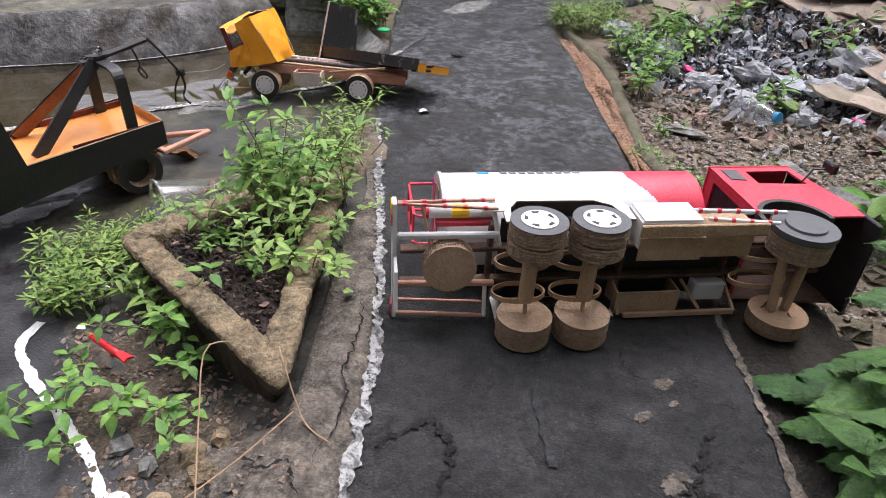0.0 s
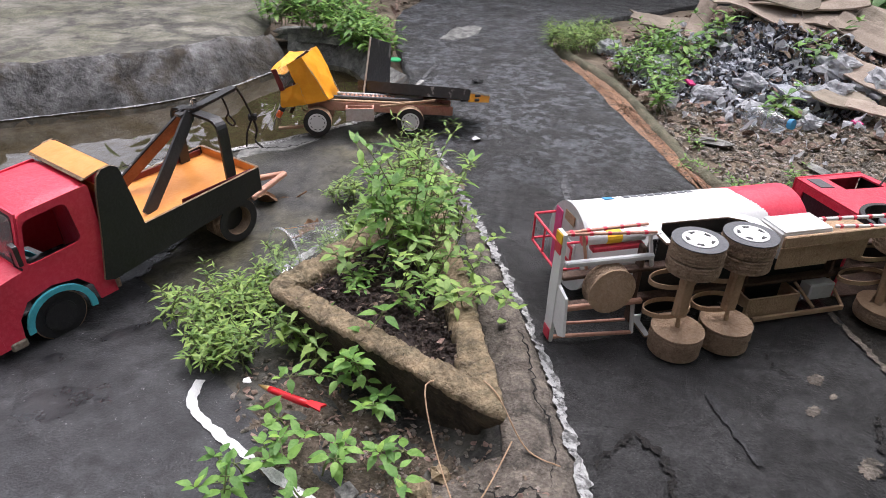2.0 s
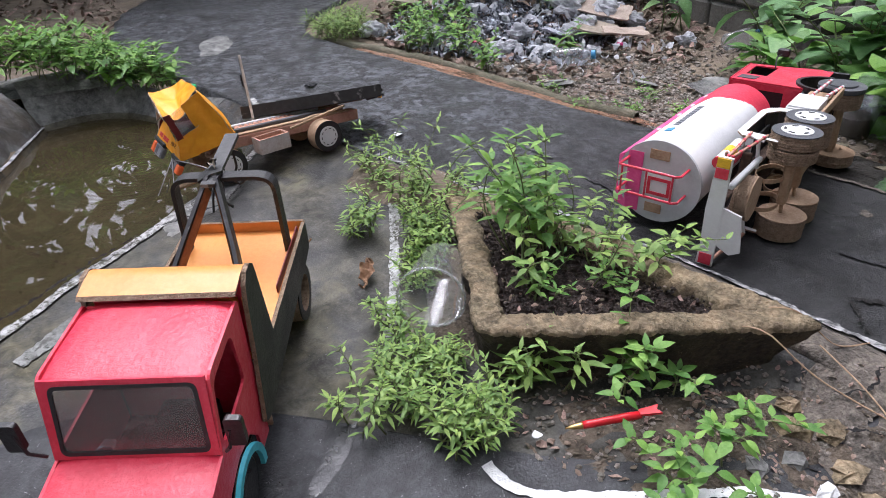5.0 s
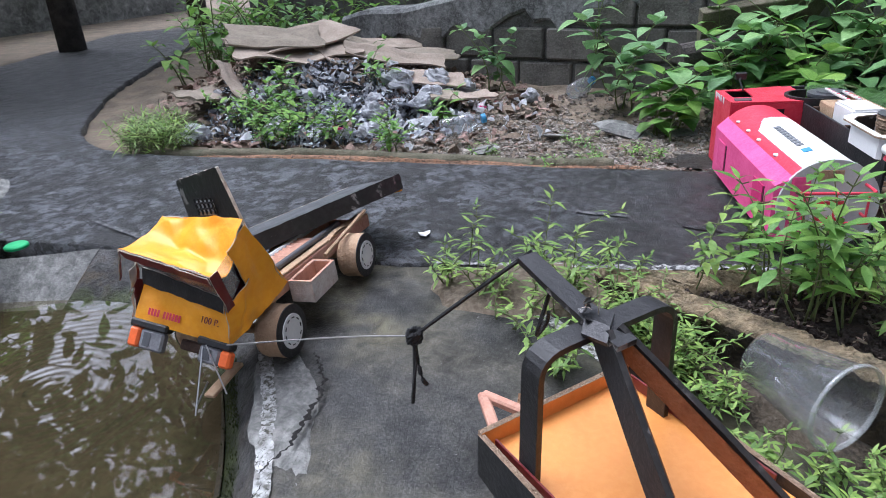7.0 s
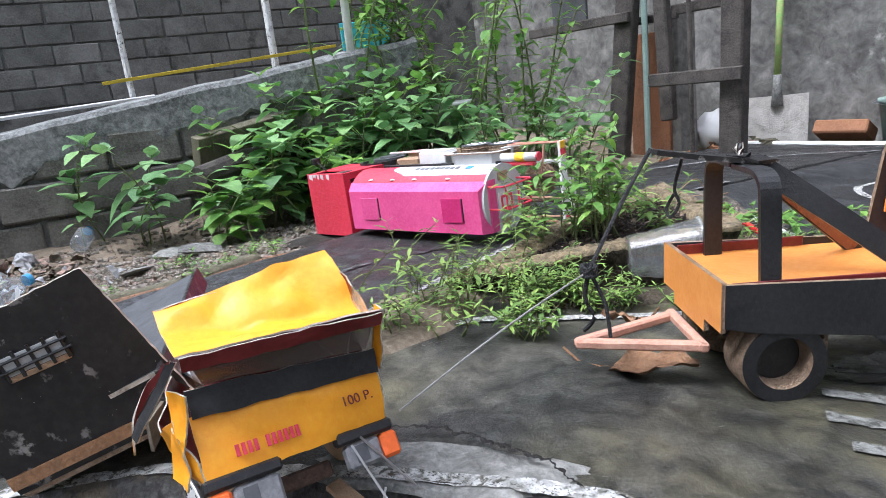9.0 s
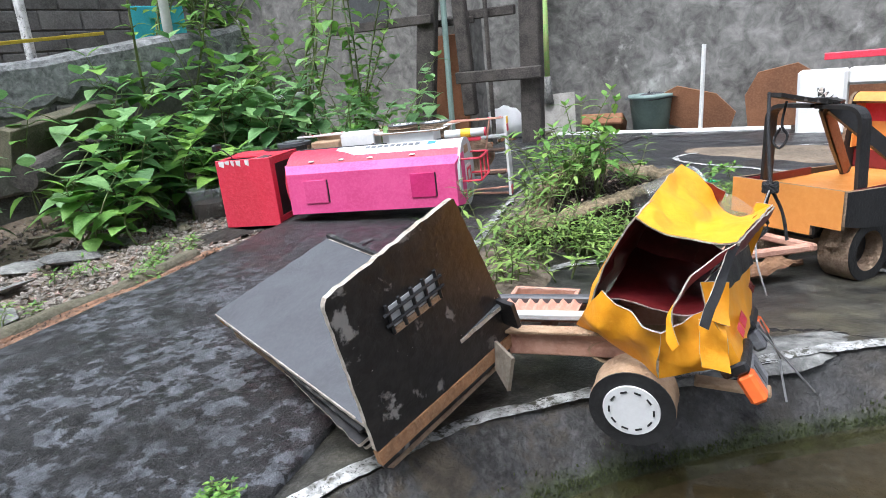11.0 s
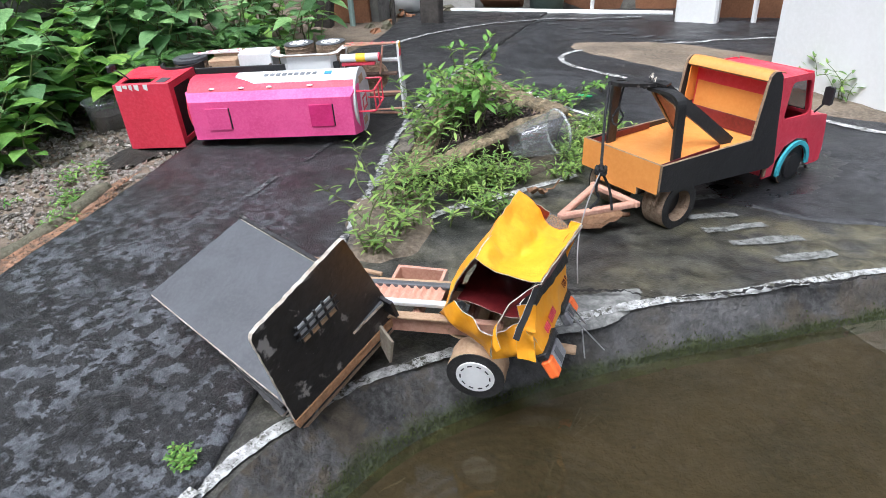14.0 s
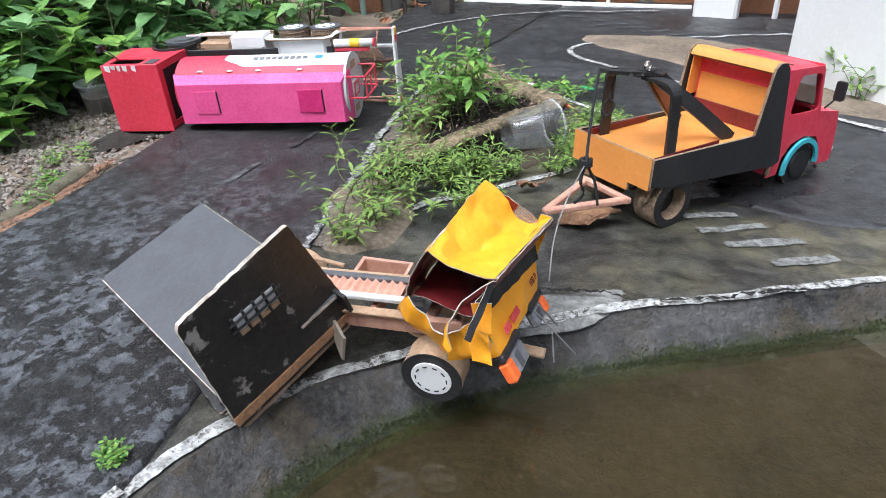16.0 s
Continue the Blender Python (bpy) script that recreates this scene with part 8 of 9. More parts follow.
# ---- plants ----
def grow(gs, gl, rnd, base, h, lean, nodes, ll, lw, per=2, thick=0.0016, bare=0.25, taper=0.45, droop=0.25, spin=None):
    """One stem with leaves at its nodes."""
    b = Vector(base)
    a = rnd.uniform(0, 6.283)
    d = Vector((math.cos(a), math.sin(a), 0)) * lean * h
    bend = Vector((rnd.gauss(0, 0.10), rnd.gauss(0, 0.10), 0)) * h
    path = [b + d * t * t + bend * math.sin(math.pi * t) + Vector((0, 0, h * t * (1 - 0.15 * lean * t))) for t in np.linspace(0, 1, 7)]
    gs.rod(path, [thick * (1 - 0.6 * t) for t in np.linspace(0, 1, 7)], 5)
    ph = rnd.uniform(0, 6.283)
    for k in range(nodes):
        t = bare + (1 - bare) * (k + rnd.uniform(0.1, 0.9)) / nodes
        i = min(5, int(t * 6))
        p = path[i] + (path[i + 1] - path[i]) * (t * 6 - i)
        size = (1 - taper * abs(t - 0.6) / 0.6) * rnd.uniform(0.65, 1.15)
        ph += 1.5708 + rnd.gauss(0, 0.25)
        for q in range(per):
            w = ph + 6.283 * q / per + rnd.gauss(0, 0.25)
            way = Vector((math.cos(w), math.sin(w), rnd.uniform(0.05, 0.75)))
            st = p + way.normalized() * ll * 0.22
            gs.rod([p, st], 0.0006 + thick * 0.2, 4, close=False)
            gl.leaf(st, way + Vector((0, 0, rnd.uniform(-0.5, 0.1))), (0, 0, 1), ll * size, lw * size, 0, 0.3, droop * rnd.uniform(0.4, 1.8))
    w = rnd.uniform(0, 6.283)
    for q in range(2):
        gl.leaf(path[-1], (math.cos(w + 3.1 * q), math.sin(w + 3.1 * q), 0.9), (0, 0, 1), ll * 0.6, lw * 0.55)


def clump(name, label, category, spots, seed, h, ll, lw, nodes, mat, per=2, lean=0.35, thick=0.0016, bare=0.25, group="", droop=0.25, zf=None):
    rnd = random.Random(seed)
    ob = thing(name, Matrix.Translation((*spots[0][:2], 0)), label, category, group)
    inv = Vector((*spots[0][:2], 0))
    gs, gl = Shape(), Shape()
    for x, y, n, r in spots:
        for _ in range(n):
            a, q = rnd.uniform(0, 6.283), r * math.sqrt(rnd.random())
            px, py = x + q * math.cos(a), y + q * math.sin(a)
            z = zf(px, py) if zf else gz(px, py) + 0.006
            grow(gs, gl, rnd, Vector((px, py, z)) - inv, h * rnd.uniform(0.55, 1.15), lean * rnd.uniform(0.3, 1.5), nodes, ll, lw, per, thick, bare, droop=droop)
    tagged(part("stem", gs, stem_mat, ob, "thin green stems", smooth=True), kind="stuff")
    tagged(part("foliage", gl, mat, ob, smooth=True), kind="stuff")
    return ob


soil_z = lambda x, y: 0.045  # noqa: E731
clump("planter_weed", "tall leafy green weeds growing in the planter", "plant", [(0.0, 0.755, 9, 0.045), (0.03, 0.82, 3, 0.03), (-0.035, 0.75, 2, 0.03)], 1, 0.185, 0.040, 0.0150, 5, leaf_mid, 2, 0.36, 0.0016, 0.42, zf=soil_z)
clump("planter_weed", "slim stems with bright young leaves in the planter", "plant", [(0.01, 0.77, 9, 0.05), (0.045, 0.90, 2, 0.02), (0.05, 0.70, 2, 0.03)], 71, 0.13, 0.030, 0.0105, 5, leaf_light, 2, 0.45, 0.0012, 0.35, zf=soil_z)
clump("planter_weed", "smaller fresh weeds at the planter edge", "plant", [(0.065, 0.84, 5, 0.02), (0.085, 0.60, 3, 0.015), (-0.08, 0.68, 3, 0.03), (0.0, 0.66, 3, 0.04)], 2, 0.10, 0.027, 0.012, 5, leaf_light, 2, 0.5, 0.0013, zf=soil_z)
clump("trailing_weed", "trailing weed with rounded leaves hanging over the rim", "plant", [(0.105, 0.66, 3, 0.012), (0.10, 0.74, 2, 0.01)], 3, 0.10, 0.025, 0.014, 5, leaf_light, 3, 1.1, 0.0012, 0.3)
clump("weed_patch", "dense bright green narrow-leaved weeds beside the planter", "plant",
      [(-0.26, 0.65, 30, 0.075), (-0.25, 0.73, 20, 0.05), (-0.29, 0.61, 14, 0.06), (-0.32, 0.69, 10, 0.055), (-0.24, 0.58, 8, 0.03)], 4, 0.060, 0.020, 0.0056, 6, leaf_light, 2, 0.5, 0.0012, 0.2)
clump("weed_patch", "dense bright green narrow-leaved weeds beside the planter", "plant",
      [(-0.07, 0.91, 16, 0.035), (-0.045, 0.98, 18, 0.04), (0.0, 1.06, 12, 0.04), (0.03, 1.00, 8, 0.03)], 5, 0.068, 0.018, 0.0052, 6, leaf_light, 2, 0.5, 0.0012, 0.2)
clump("weed_patch", "straggling green weeds on the paving", "plant", [(-0.135, 1.045, 14, 0.028), (-0.06, 1.12, 5, 0.03), (0.0, 1.23, 6, 0.02), (-0.02, 1.15, 7, 0.03)], 6, 0.060, 0.021, 0.0062, 5, leaf_light, 2, 0.7, 0.0012, 0.2)
clump("weed_patch", "low bright green weeds between the line and the planter", "plant", [(-0.065, 0.955, 18, 0.028), (-0.105, 0.905, 16, 0.026), (-0.135, 0.865, 12, 0.022), (-0.215, 0.815, 9, 0.022), (-0.20, 0.70, 10, 0.02)], 69, 0.048, 0.017, 0.0052, 6, leaf_light, 2, 0.6, 0.0011, 0.15)
clump("tall_weed", "slim seeding weeds above the weed patch", "plant", [(0.02, 1.03, 5, 0.05), (0.05, 1.10, 4, 0.03), (-0.01, 1.20, 2, 0.02)], 7, 0.12, 0.026, 0.007, 5, leaf_light, 2, 0.6, 0.0011, 0.35)
for k, (x, y) in enumerate(((-0.075, 0.515), (-0.02, 0.415), (-0.135, 0.40), (-0.11, 0.345), (-0.17, 0.33), (-0.03, 0.47), (-0.21, 0.25), (-0.165, 0.375), (-0.075, 0.385), (0.01, 0.405), (-0.125, 0.445))):
    clump("ground_weed", "low weed with clustered oval leaves on the dirt", "plant", [(x, y, 2, 0.016)], 40 + k, 0.080 if k == 0 else 0.045, 0.026, 0.0135, 2, leaf_mid, 3, 1.0, 0.0013, 0.45, "low weeds on the dirt", zf=lambda a, b: pave_z(a, b) + 0.012)
clump("ground_weed", "leafy weed leaning over the planter rim", "plant", [(-0.062, 0.535, 2, 0.012), (-0.035, 0.505, 1, 0.01)], 63, 0.105, 0.030, 0.0165, 4, leaf_mid, 3, 0.55, 0.0014, 0.35)
clump("planter_weed", "thin tangled weeds low in the planter", "plant", [(-0.06, 0.67, 5, 0.03), (0.02, 0.62, 4, 0.03), (0.06, 0.70, 4, 0.03)], 64, 0.055, 0.017, 0.008, 4, leaf_mid, 2, 1.2, 0.0012, 0.35, zf=soil_z)
clump("ground_weed", "slim weeds against the planter side", "plant", [(-0.13, 0.585, 5, 0.02), (-0.16, 0.62, 5, 0.02)], 60, 0.075, 0.030, 0.010, 4, leaf_light, 2, 0.4, 0.0012)
clump("ground_weed", "small tuft of weed at the drain lip", "plant", [(0.008, 1.655, 15, 0.014)], 61, 0.015, 0.007, 0.0040, 3, leaf_mid, 3, 0.8, 0.0010)
clump("ground_weed", "small tuft of weed by the white wall", "plant", [(-0.775, 0.235, 5, 0.02), (-0.70, 0.13, 3, 0.02)], 62, 0.09, 0.030, 0.011, 3, leaf_light, 2, 0.5, 0.0012)
clump("edge_weed", "leafy weeds on the end of the platform", "plant", [(-0.22, 2.20, 40, 0.10), (-0.40, 2.25, 34, 0.11), (-0.15, 2.08, 18, 0.05), (-0.30, 2.36, 30, 0.10), (-0.52, 2.28, 20, 0.08)], 63, 0.11, 0.050, 0.020, 4, leaf_mid, 2, 0.5, 0.0014, 0.2,
      zf=lambda a, b: 0.02 + 0.07 * float(step(-0.15, -0.45, a)))
clump("edge_grass", "tuft of grass by the kerb", "plant", [(0.52, 2.30, 60, 0.09), (0.62, 2.40, 40, 0.09)], 64, 0.075, 0.05, 0.006, 4, leaf_light, 2, 0.5, 0.0010, 0.05)
clump("kerb_weed", "weeds beside the kerb and the burnt heap", "plant", [(0.68, 2.02, 16, 0.06), (0.72, 1.88, 10, 0.05), (0.80, 2.22, 14, 0.07), (0.66, 1.66, 6, 0.03)], 65, 0.12, 0.036, 0.015, 5, leaf_mid, 2, 0.5, 0.0014, zf=verge_z)
clump("kerb_weed", "small weeds on the gritty verge", "plant", [(0.63, 1.24, 12, 0.03), (0.70, 1.14, 10, 0.04), (0.78, 1.06, 12, 0.05), (0.84, 1.22, 8, 0.05), (0.70, 1.42, 6, 0.04)], 66, 0.035, 0.018, 0.006, 3, leaf_mid, 2, 0.7, 0.0010, zf=verge_z)
clump("heap_weed", "weeds growing through the refuse", "plant", [(1.28, 2.02, 4, 0.05), (1.00, 1.66, 3, 0.03), (0.86, 2.12, 8, 0.06), (1.0, 2.2, 5, 0.04)], 67, 0.12, 0.055, 0.026, 3, leaf_mid, 2, 0.5, 0.0016, zf=verge_z)

# broad-leaved growth along the ruined wall
for k, (x, y, n, r, h, ll) in enumerate(((1.02, 1.00, 4, 0.07, 0.16, 0.085), (1.18, 0.90, 7, 0.09, 0.22, 0.090), (1.30, 1.12, 3, 0.10, 0.26, 0.095), (1.10, 0.72, 7, 0.08, 0.24, 0.090), (1.30, 0.70, 9, 0.12, 0.34, 0.095),
                                         (1.16, 0.50, 8, 0.10, 0.30, 0.095), (1.36, 0.46, 9, 0.12, 0.42, 0.095), (1.02, 0.40, 6, 0.08, 0.26, 0.085), (1.22, 0.26, 8, 0.12, 0.40, 0.090), (1.45, 0.85, 3, 0.10, 0.30, 0.090),
                                         (1.52, 1.30, 2, 0.10, 0.28, 0.085), (0.90, 0.28, 5, 0.08, 0.22, 0.080), (1.45, 0.16, 7, 0.12, 0.48, 0.085), (1.12, 0.06, 6, 0.10, 0.34, 0.080), (1.60, 1.62, 3, 0.08, 0.20, 0.07),
                                         (0.96, 0.12, 4, 0.07, 0.22, 0.075), (1.40, -0.12, 5, 0.12, 0.40, 0.08), (0.98, -0.16, 5, 0.09, 0.26, 0.08), (1.16, -0.30, 6, 0.12, 0.32, 0.08), (1.30, -0.48, 5, 0.12, 0.36, 0.08),
                                         (1.98, 2.70, 10, 0.12, 0.24, 0.06), (2.16, 2.42, 12, 0.16, 0.34, 0.07), (2.22, 2.02, 10, 0.16, 0.40, 0.07))):
    clump("broad_leaf_bush", "bush of broad green heart-shaped leaves on the verge", "bush", [(x, y, n, r * 1.2)], 100 + k, h * 1.15, ll, ll * 0.80, 5, leaf_deep if k % 3 else leaf_mid, 2, 0.45, 0.0030, 0.2, "broad-leaved bushes", 0.4, zf=verge_z)
# tall thin shrub by the fence
rnd = random.Random(77)
for k, (x, y, h) in enumerate(((1.35, 0.10, 1.0), (1.55, 0.32, 1.05), (1.25, -0.18, 0.9), (1.60, 0.05, 1.1))):
    clump("tall_shrub", "tall twiggy shrub with small leaves before the wall", "shrub", [(x, y, 7, 0.12)], 140 + k, h, 0.060, 0.040, 16, leaf_mid, 2, 0.34, 0.0055, 0.22, "tall shrubs", 0.4, zf=verge_z)


def toothed_leaf(name, at, way, up, length, width, mat, parent, label=""):
    """A broad coarse leaf with a toothed edge, raised veins and a drooping tip."""
    d = Vector(way).normalized()
    s = d.cross(Vector(up)).normalized()
    n = s.cross(d)
    at = Vector(at)
    rows = []
    for i in range(25):
        t = i / 24
        w = width * 0.5 * math.sin(math.pi * min(1, t ** 0.8 * 0.97 + 0.02)) ** 0.75 * (1 + 0.10 * ((i % 3) - 1))
        row = []
        for j in range(13):
            u = (j - 6) / 6
            vein = 0.012 * length * abs(math.sin((t * 7 - abs(u) * 1.6) * math.pi))
            h = 0.10 * width * (abs(u) ** 1.4) - 0.35 * length * max(0, t - 0.25) ** 1.8 + vein * (abs(u) < 0.95) - 0.10 * width * (abs(u) > 0.8) * t
            row.append(at + d * (t * length - 0.12 * abs(u) * width * t) + s * (u * w) + n * h)
        rows.append(row)
    return part(name, Shape().grid(rows), mat, parent, label, smooth=True)


bigp = thing("coarse_leaf_plant", Matrix.Translation((0, 0, 0)), "low plant with large coarse dark green leaves by the road", "plant")
root = Vector((0.87, 0.36, verge_z(0.87, 0.36)))
for k, (p, way, ln, wd, mt) in enumerate((((0.80, 0.46, 0.085), (-0.9, -0.05, 0.10), 0.15, 0.085, leaf_coarse), ((0.79, 0.36, 0.075), (-0.75, -0.55, -0.05), 0.18, 0.12, leaf_coarse), ((0.82, 0.40, 0.060), (-0.95, 0.25, -0.12), 0.16, 0.10, leaf_coarse),
                                          ((0.84, 0.29, 0.090), (-0.55, -0.8, 0.0), 0.18, 0.13, leaf_coarse), ((0.88, 0.46, 0.12), (-0.2, 0.9, 0.15), 0.17, 0.11, leaf_coarse), ((0.90, 0.58, 0.13), (-0.85, 0.2, 0.05), 0.17, 0.10, leaf_coarse),
                                          ((0.93, 0.66, 0.14), (-0.8, 0.45, 0.1), 0.15, 0.09, leaf_coarse), ((0.96, 0.52, 0.16), (-0.4, -0.7, 0.1), 0.18, 0.12, leaf_coarse), ((0.90, 0.36, 0.10), (0.6, -0.6, 0.1), 0.16, 0.11, leaf_coarse),
                                          ((0.77, 0.28, 0.05), (-0.7, -0.2, -0.1), 0.13, 0.09, leaf_coarse), ((0.74, 0.52, 0.02), (-0.8, 0.5, 0.0), 0.12, 0.07, leaf_coarse), ((0.80, 0.40, 0.05), (-0.8, -0.35, -0.1), 0.17, 0.11, leaf_coarse), ((0.78, 0.33, 0.045), (-0.9, 0.1, -0.1), 0.16, 0.11, leaf_coarse),
                                          ((0.83, 0.37, 0.08), (-0.9, -0.3, 0.05), 0.20, 0.13, leaf_coarse), ((0.77, 0.26, 0.05), (-0.9, 0.2, 0.0), 0.14, 0.10, leaf_coarse), ((0.77, 0.45, 0.04), (-0.9, 0.35, -0.1), 0.13, 0.08, leaf_coarse),
                                          ((0.80, 0.30, 0.03), (-0.8, -0.3, -0.05), 0.18, 0.12, leaf_coarse), ((0.82, 0.50, 0.07), (-0.9, 0.2, 0.05), 0.16, 0.10, leaf_coarse))):
    st = part("stalk", Shape().rod(smooth_line([tuple(root + Vector((0.02 * (k % 3), 0.03 * (k % 4), -0.02))), tuple((root + Vector(p)) / 2 + Vector((0, 0, 0.03))), p], 9).tolist(), [0.005 - 0.0003 * q for q in range(9)], 7), stem_mat, bigp)
    toothed_leaf("leaf", p, way, (0, 0, 1), ln * 0.84, wd * 0.80, mt, bigp)


clump("coarse_leaf_plant", "dark glossy leafy weeds at the road edge", "plant", [(0.84, 0.33, 12, 0.06), (0.79, 0.34, 8, 0.04), (0.79, 0.43, 6, 0.03), (0.86, 0.46, 10, 0.06), (0.88, 0.24, 10, 0.06), (0.92, 0.58, 9, 0.06)], 68, 0.14, 0.075, 0.046, 4, leaf_coarse, 2, 0.6, 0.002, 0.1, zf=verge_z)


def tree(x, y, h, r, seed, label, limbs=11, leaves=170, size=0.12, low=0.35):
    rnd = random.Random(seed)
    ob = thing("tree", Matrix.Translation((x, y, 0)), label, "tree", "trees behind the yard")
    gt, gl = Shape(), Shape()
    gt.rod([(0, 0, -0.1), (0.05, 0.02, h * 0.3), (0.0, 0.06, h * 0.6), (0.05, 0.0, h * 0.85)], [0.09, 0.07, 0.05, 0.02], 9)
    for k in range(limbs):
        a = rnd.uniform(0, 6.283)
        z0 = h * rnd.uniform(low, 0.8)
        q = r * rnd.uniform(0.6, 1.05)
        e = Vector((q * math.cos(a), q * math.sin(a), z0 + h * rnd.uniform(0.05, 0.3)))
        gt.rod([(0.02, 0.02, z0), e * 0.5 + Vector((0, 0, z0 * 0.5 + 0.1)), e], [0.03, 0.02, 0.007], 6)
        for _ in range(leaves):
            c = e * rnd.uniform(0.25, 1.05)
            c.z = z0 + (e.z - z0) * rnd.uniform(0.2, 1.2) + rnd.gauss(0, 0.16)
            p = c + Vector((rnd.gauss(0, 0.2), rnd.gauss(0, 0.2), 0)) * size / 0.12
            gl.leaf(p, (rnd.gauss(0, 1), rnd.gauss(0, 1), rnd.uniform(-0.8, 0.3)), (0, 0, 1), size * rnd.uniform(0.7, 1.3), size * rnd.uniform(0.42, 0.66), 0, 0.2, 0.3)
    part("trunk", gt, old_wood, ob, "grey-brown trunk with limbs", smooth=True)
    part("crown", gl, leaf_deep, ob, "loose leafy crown", smooth=True)


# all these trees stay out of view; they darken the sky mirrored in the water
for k, (x, y, h, r) in enumerate(((-1.4, 5.6, 4.4, 1.5), (0.9, 6.2, 4.4, 1.5))):
    tree(x, y, h, r, 240 + k, "tall leafy tree hanging over the far side of the yard", 14, 230, 0.22, 0.20)
for k, (x, y, h, r) in enumerate(((2.5, 5.0, 4.8, 1.35), (3.9, 3.6, 3.6, 1.2), (4.2, 5.4, 4.4, 1.4))):
    tree(x, y, h, r, 200 + k, "unseen leafy tree placed for its dark reflection in the water")
for k, (x, y) in enumerate(((1.9, 3.05), (2.3, 3.3), (1.55, 2.95), (2.2, 2.7), (-0.8, 3.9), (-0.3, 4.4))):
    clump("far_bush", "green bush beyond the heap", "bush", [(x, y, 16, 0.22)], 220 + k, 0.34, 0.09, 0.045, 5, leaf_mid, 2, 0.5, 0.004, 0.1, "far bushes", 0.4, zf=verge_z)

# ---- ruined block wall on the verge side ----
WA, WB = Vector((1.95, 2.52, 0)), Vector((1.42, 0.10, 0))
wd = (WB - WA).normalized()
ruin_m = Matrix.Translation(WA) @ Matrix.Rotation(math.atan2(wd.y, wd.x), 4, "Z")
RL = (WB - WA).length
ruin_top = lambda s: 0.21 + 0.29 * s / RL  # noqa: E731
rows = []
for i in range(61):
    s = RL * i / 60
    q = 0.02 * noise.noise((s * 4, 1, 0))
    zt = ruin_top(s) + q
    rows.append([(s, 0.0, -0.2), (s, 0.0, zt - 0.02), (s, 0.03, zt), (s, 0.13, zt + 0.01), (s, 0.16, zt - 0.03), (s, 0.16, -0.2)])
ruin = solid("ruined_wall", Shape().grid(rows), mortar, "low ruined wall of dark grey blocks with crumbling mortar", "wall", ruin_m, kind="structure")
rnd = random.Random(9)
mesh_pool = []
for k in range(5):
    g = Shape().box(0, 0.215, -0.016, 0.03, 0, 0.112, c=0.006)
    g.v = [(x + 0.006 * noise.noise((x * 15, y * 15, z * 15 + k * 9)), y + 0.006 * noise.noise((x * 15 + 5, y * 15, z * 15 + k * 7)), z + 0.006 * noise.noise((x * 15, y * 15 + 5, z * 15 + k * 5))) for x, y, z in g.v]
    mesh_pool.append(g.mesh("block", [block_mat]))
course = 0
z = -0.06
while z < 0.42:
    s = -0.23 + 0.11 * (course % 2)
    while s < RL:
        if 0 <= s < RL - 0.2 and z + 0.112 < ruin_top(s + 0.1) - 0.045 and rnd.random() > 0.06:
            ob = new("block", mesh_pool[rnd.randrange(5)])
            ob.parent = ruin
            ob.matrix_local = pose(s + rnd.uniform(-0.004, 0.004), rnd.uniform(-0.006, 0.004), z, 0, rnd.uniform(-0.8, 0.8), rnd.uniform(-1, 1))
        s += 0.228
    z += 0.124
    course += 1
g = Shape()
rr = []
for i in range(70):
    s = RL * i / 69
    low = 0.125 + 0.07 * noise.noise((s * 5, 3, 1)) + 0.04 * noise.noise((s * 19, 3, 1))
    zt = ruin_top(s) + 0.018 * noise.noise((s * 4, 1, 0))
    y0 = -0.020
    rr.append([(s, y0 + 0.012, zt - low), (s, y0, zt - low + 0.012), (s, y0, zt - 0.012), (s, y0 + 0.014, zt + 0.004), (s, 0.09, zt + 0.014)])
ob = part("coping", g.grid(rr), ruin_cement, ruin, "broken grey cement coping")
solid("log", Shape().rod([(0, 0, 0), (0.2, 0.01, 0.02), (0.42, 0.0, 0.03), (0.6, 0.02, 0.05)], [0.035, 0.04, 0.036, 0.03], 12), old_wood, "mossy grey log lying before the ruined wall", "log", pose(1.30, 1.02, 0.14, 0, 0, -68))
solid("log", Shape().box(0, 0.62, -0.02, 0.02, 0, 0.10), kerb_mat, "tilted mossy slab against the ruined wall", "slab", pose(1.44, 0.98, 0.16, 18, -6, -70))
# sheet and clutter behind the ruin
solid("roofing_sheet", Shape().box(0.60, 1.5, -0.1, 0.6, 0, 0.012), slab_mat, "pale blue-grey flat slab behind the ruined wall", "sheet", pose(2.08, 2.2, 0.33, 4, 3, -80))
solid("roofing_sheet", Shape().rod([(0.62, 0, 0.024), (1.3, 0, 0.05)], 0.008, 7), white_card, "thin white batten on the sheet", "batten", pose(2.12, 2.15, 0.37, 0, 0, -82))
solid("yellow_tape", Shape().box(0, 1.1, -0.002, 0.002, -0.007, 0.007), yellow_rope, "yellow tape strung behind the ruined wall", "tape", pose(2.30, 1.05, 0.49, 8, -4, -88))
east = bpy.data.objects["wall_east"]
eb = []
for k in range(4):
    g = Shape().box(0, 0.206, 0, 0.010, 0, 0.092, c=0.005)
    g.v = [(x + 0.004 * noise.noise((x * 9, y * 9, z * 9 + k * 9)), y + 0.003 * noise.noise((x * 9 + 5, y * 9, z * 9 + k * 7)), z) for x, y, z in g.v]
    eb.append(g.mesh("block", [east_block]))
for c in range(12):
    for q in range(22):
        ob = new("block", eb[rnd.randrange(4)])
        ob.parent = east
        ob.matrix_local = pose(0.6 + q * 0.2125 + 0.106 * (c % 2) + rnd.uniform(-0.003, 0.003), 0.070, 0.25 + c * 0.0975, 0, rnd.uniform(-0.6, 0.6), 0)


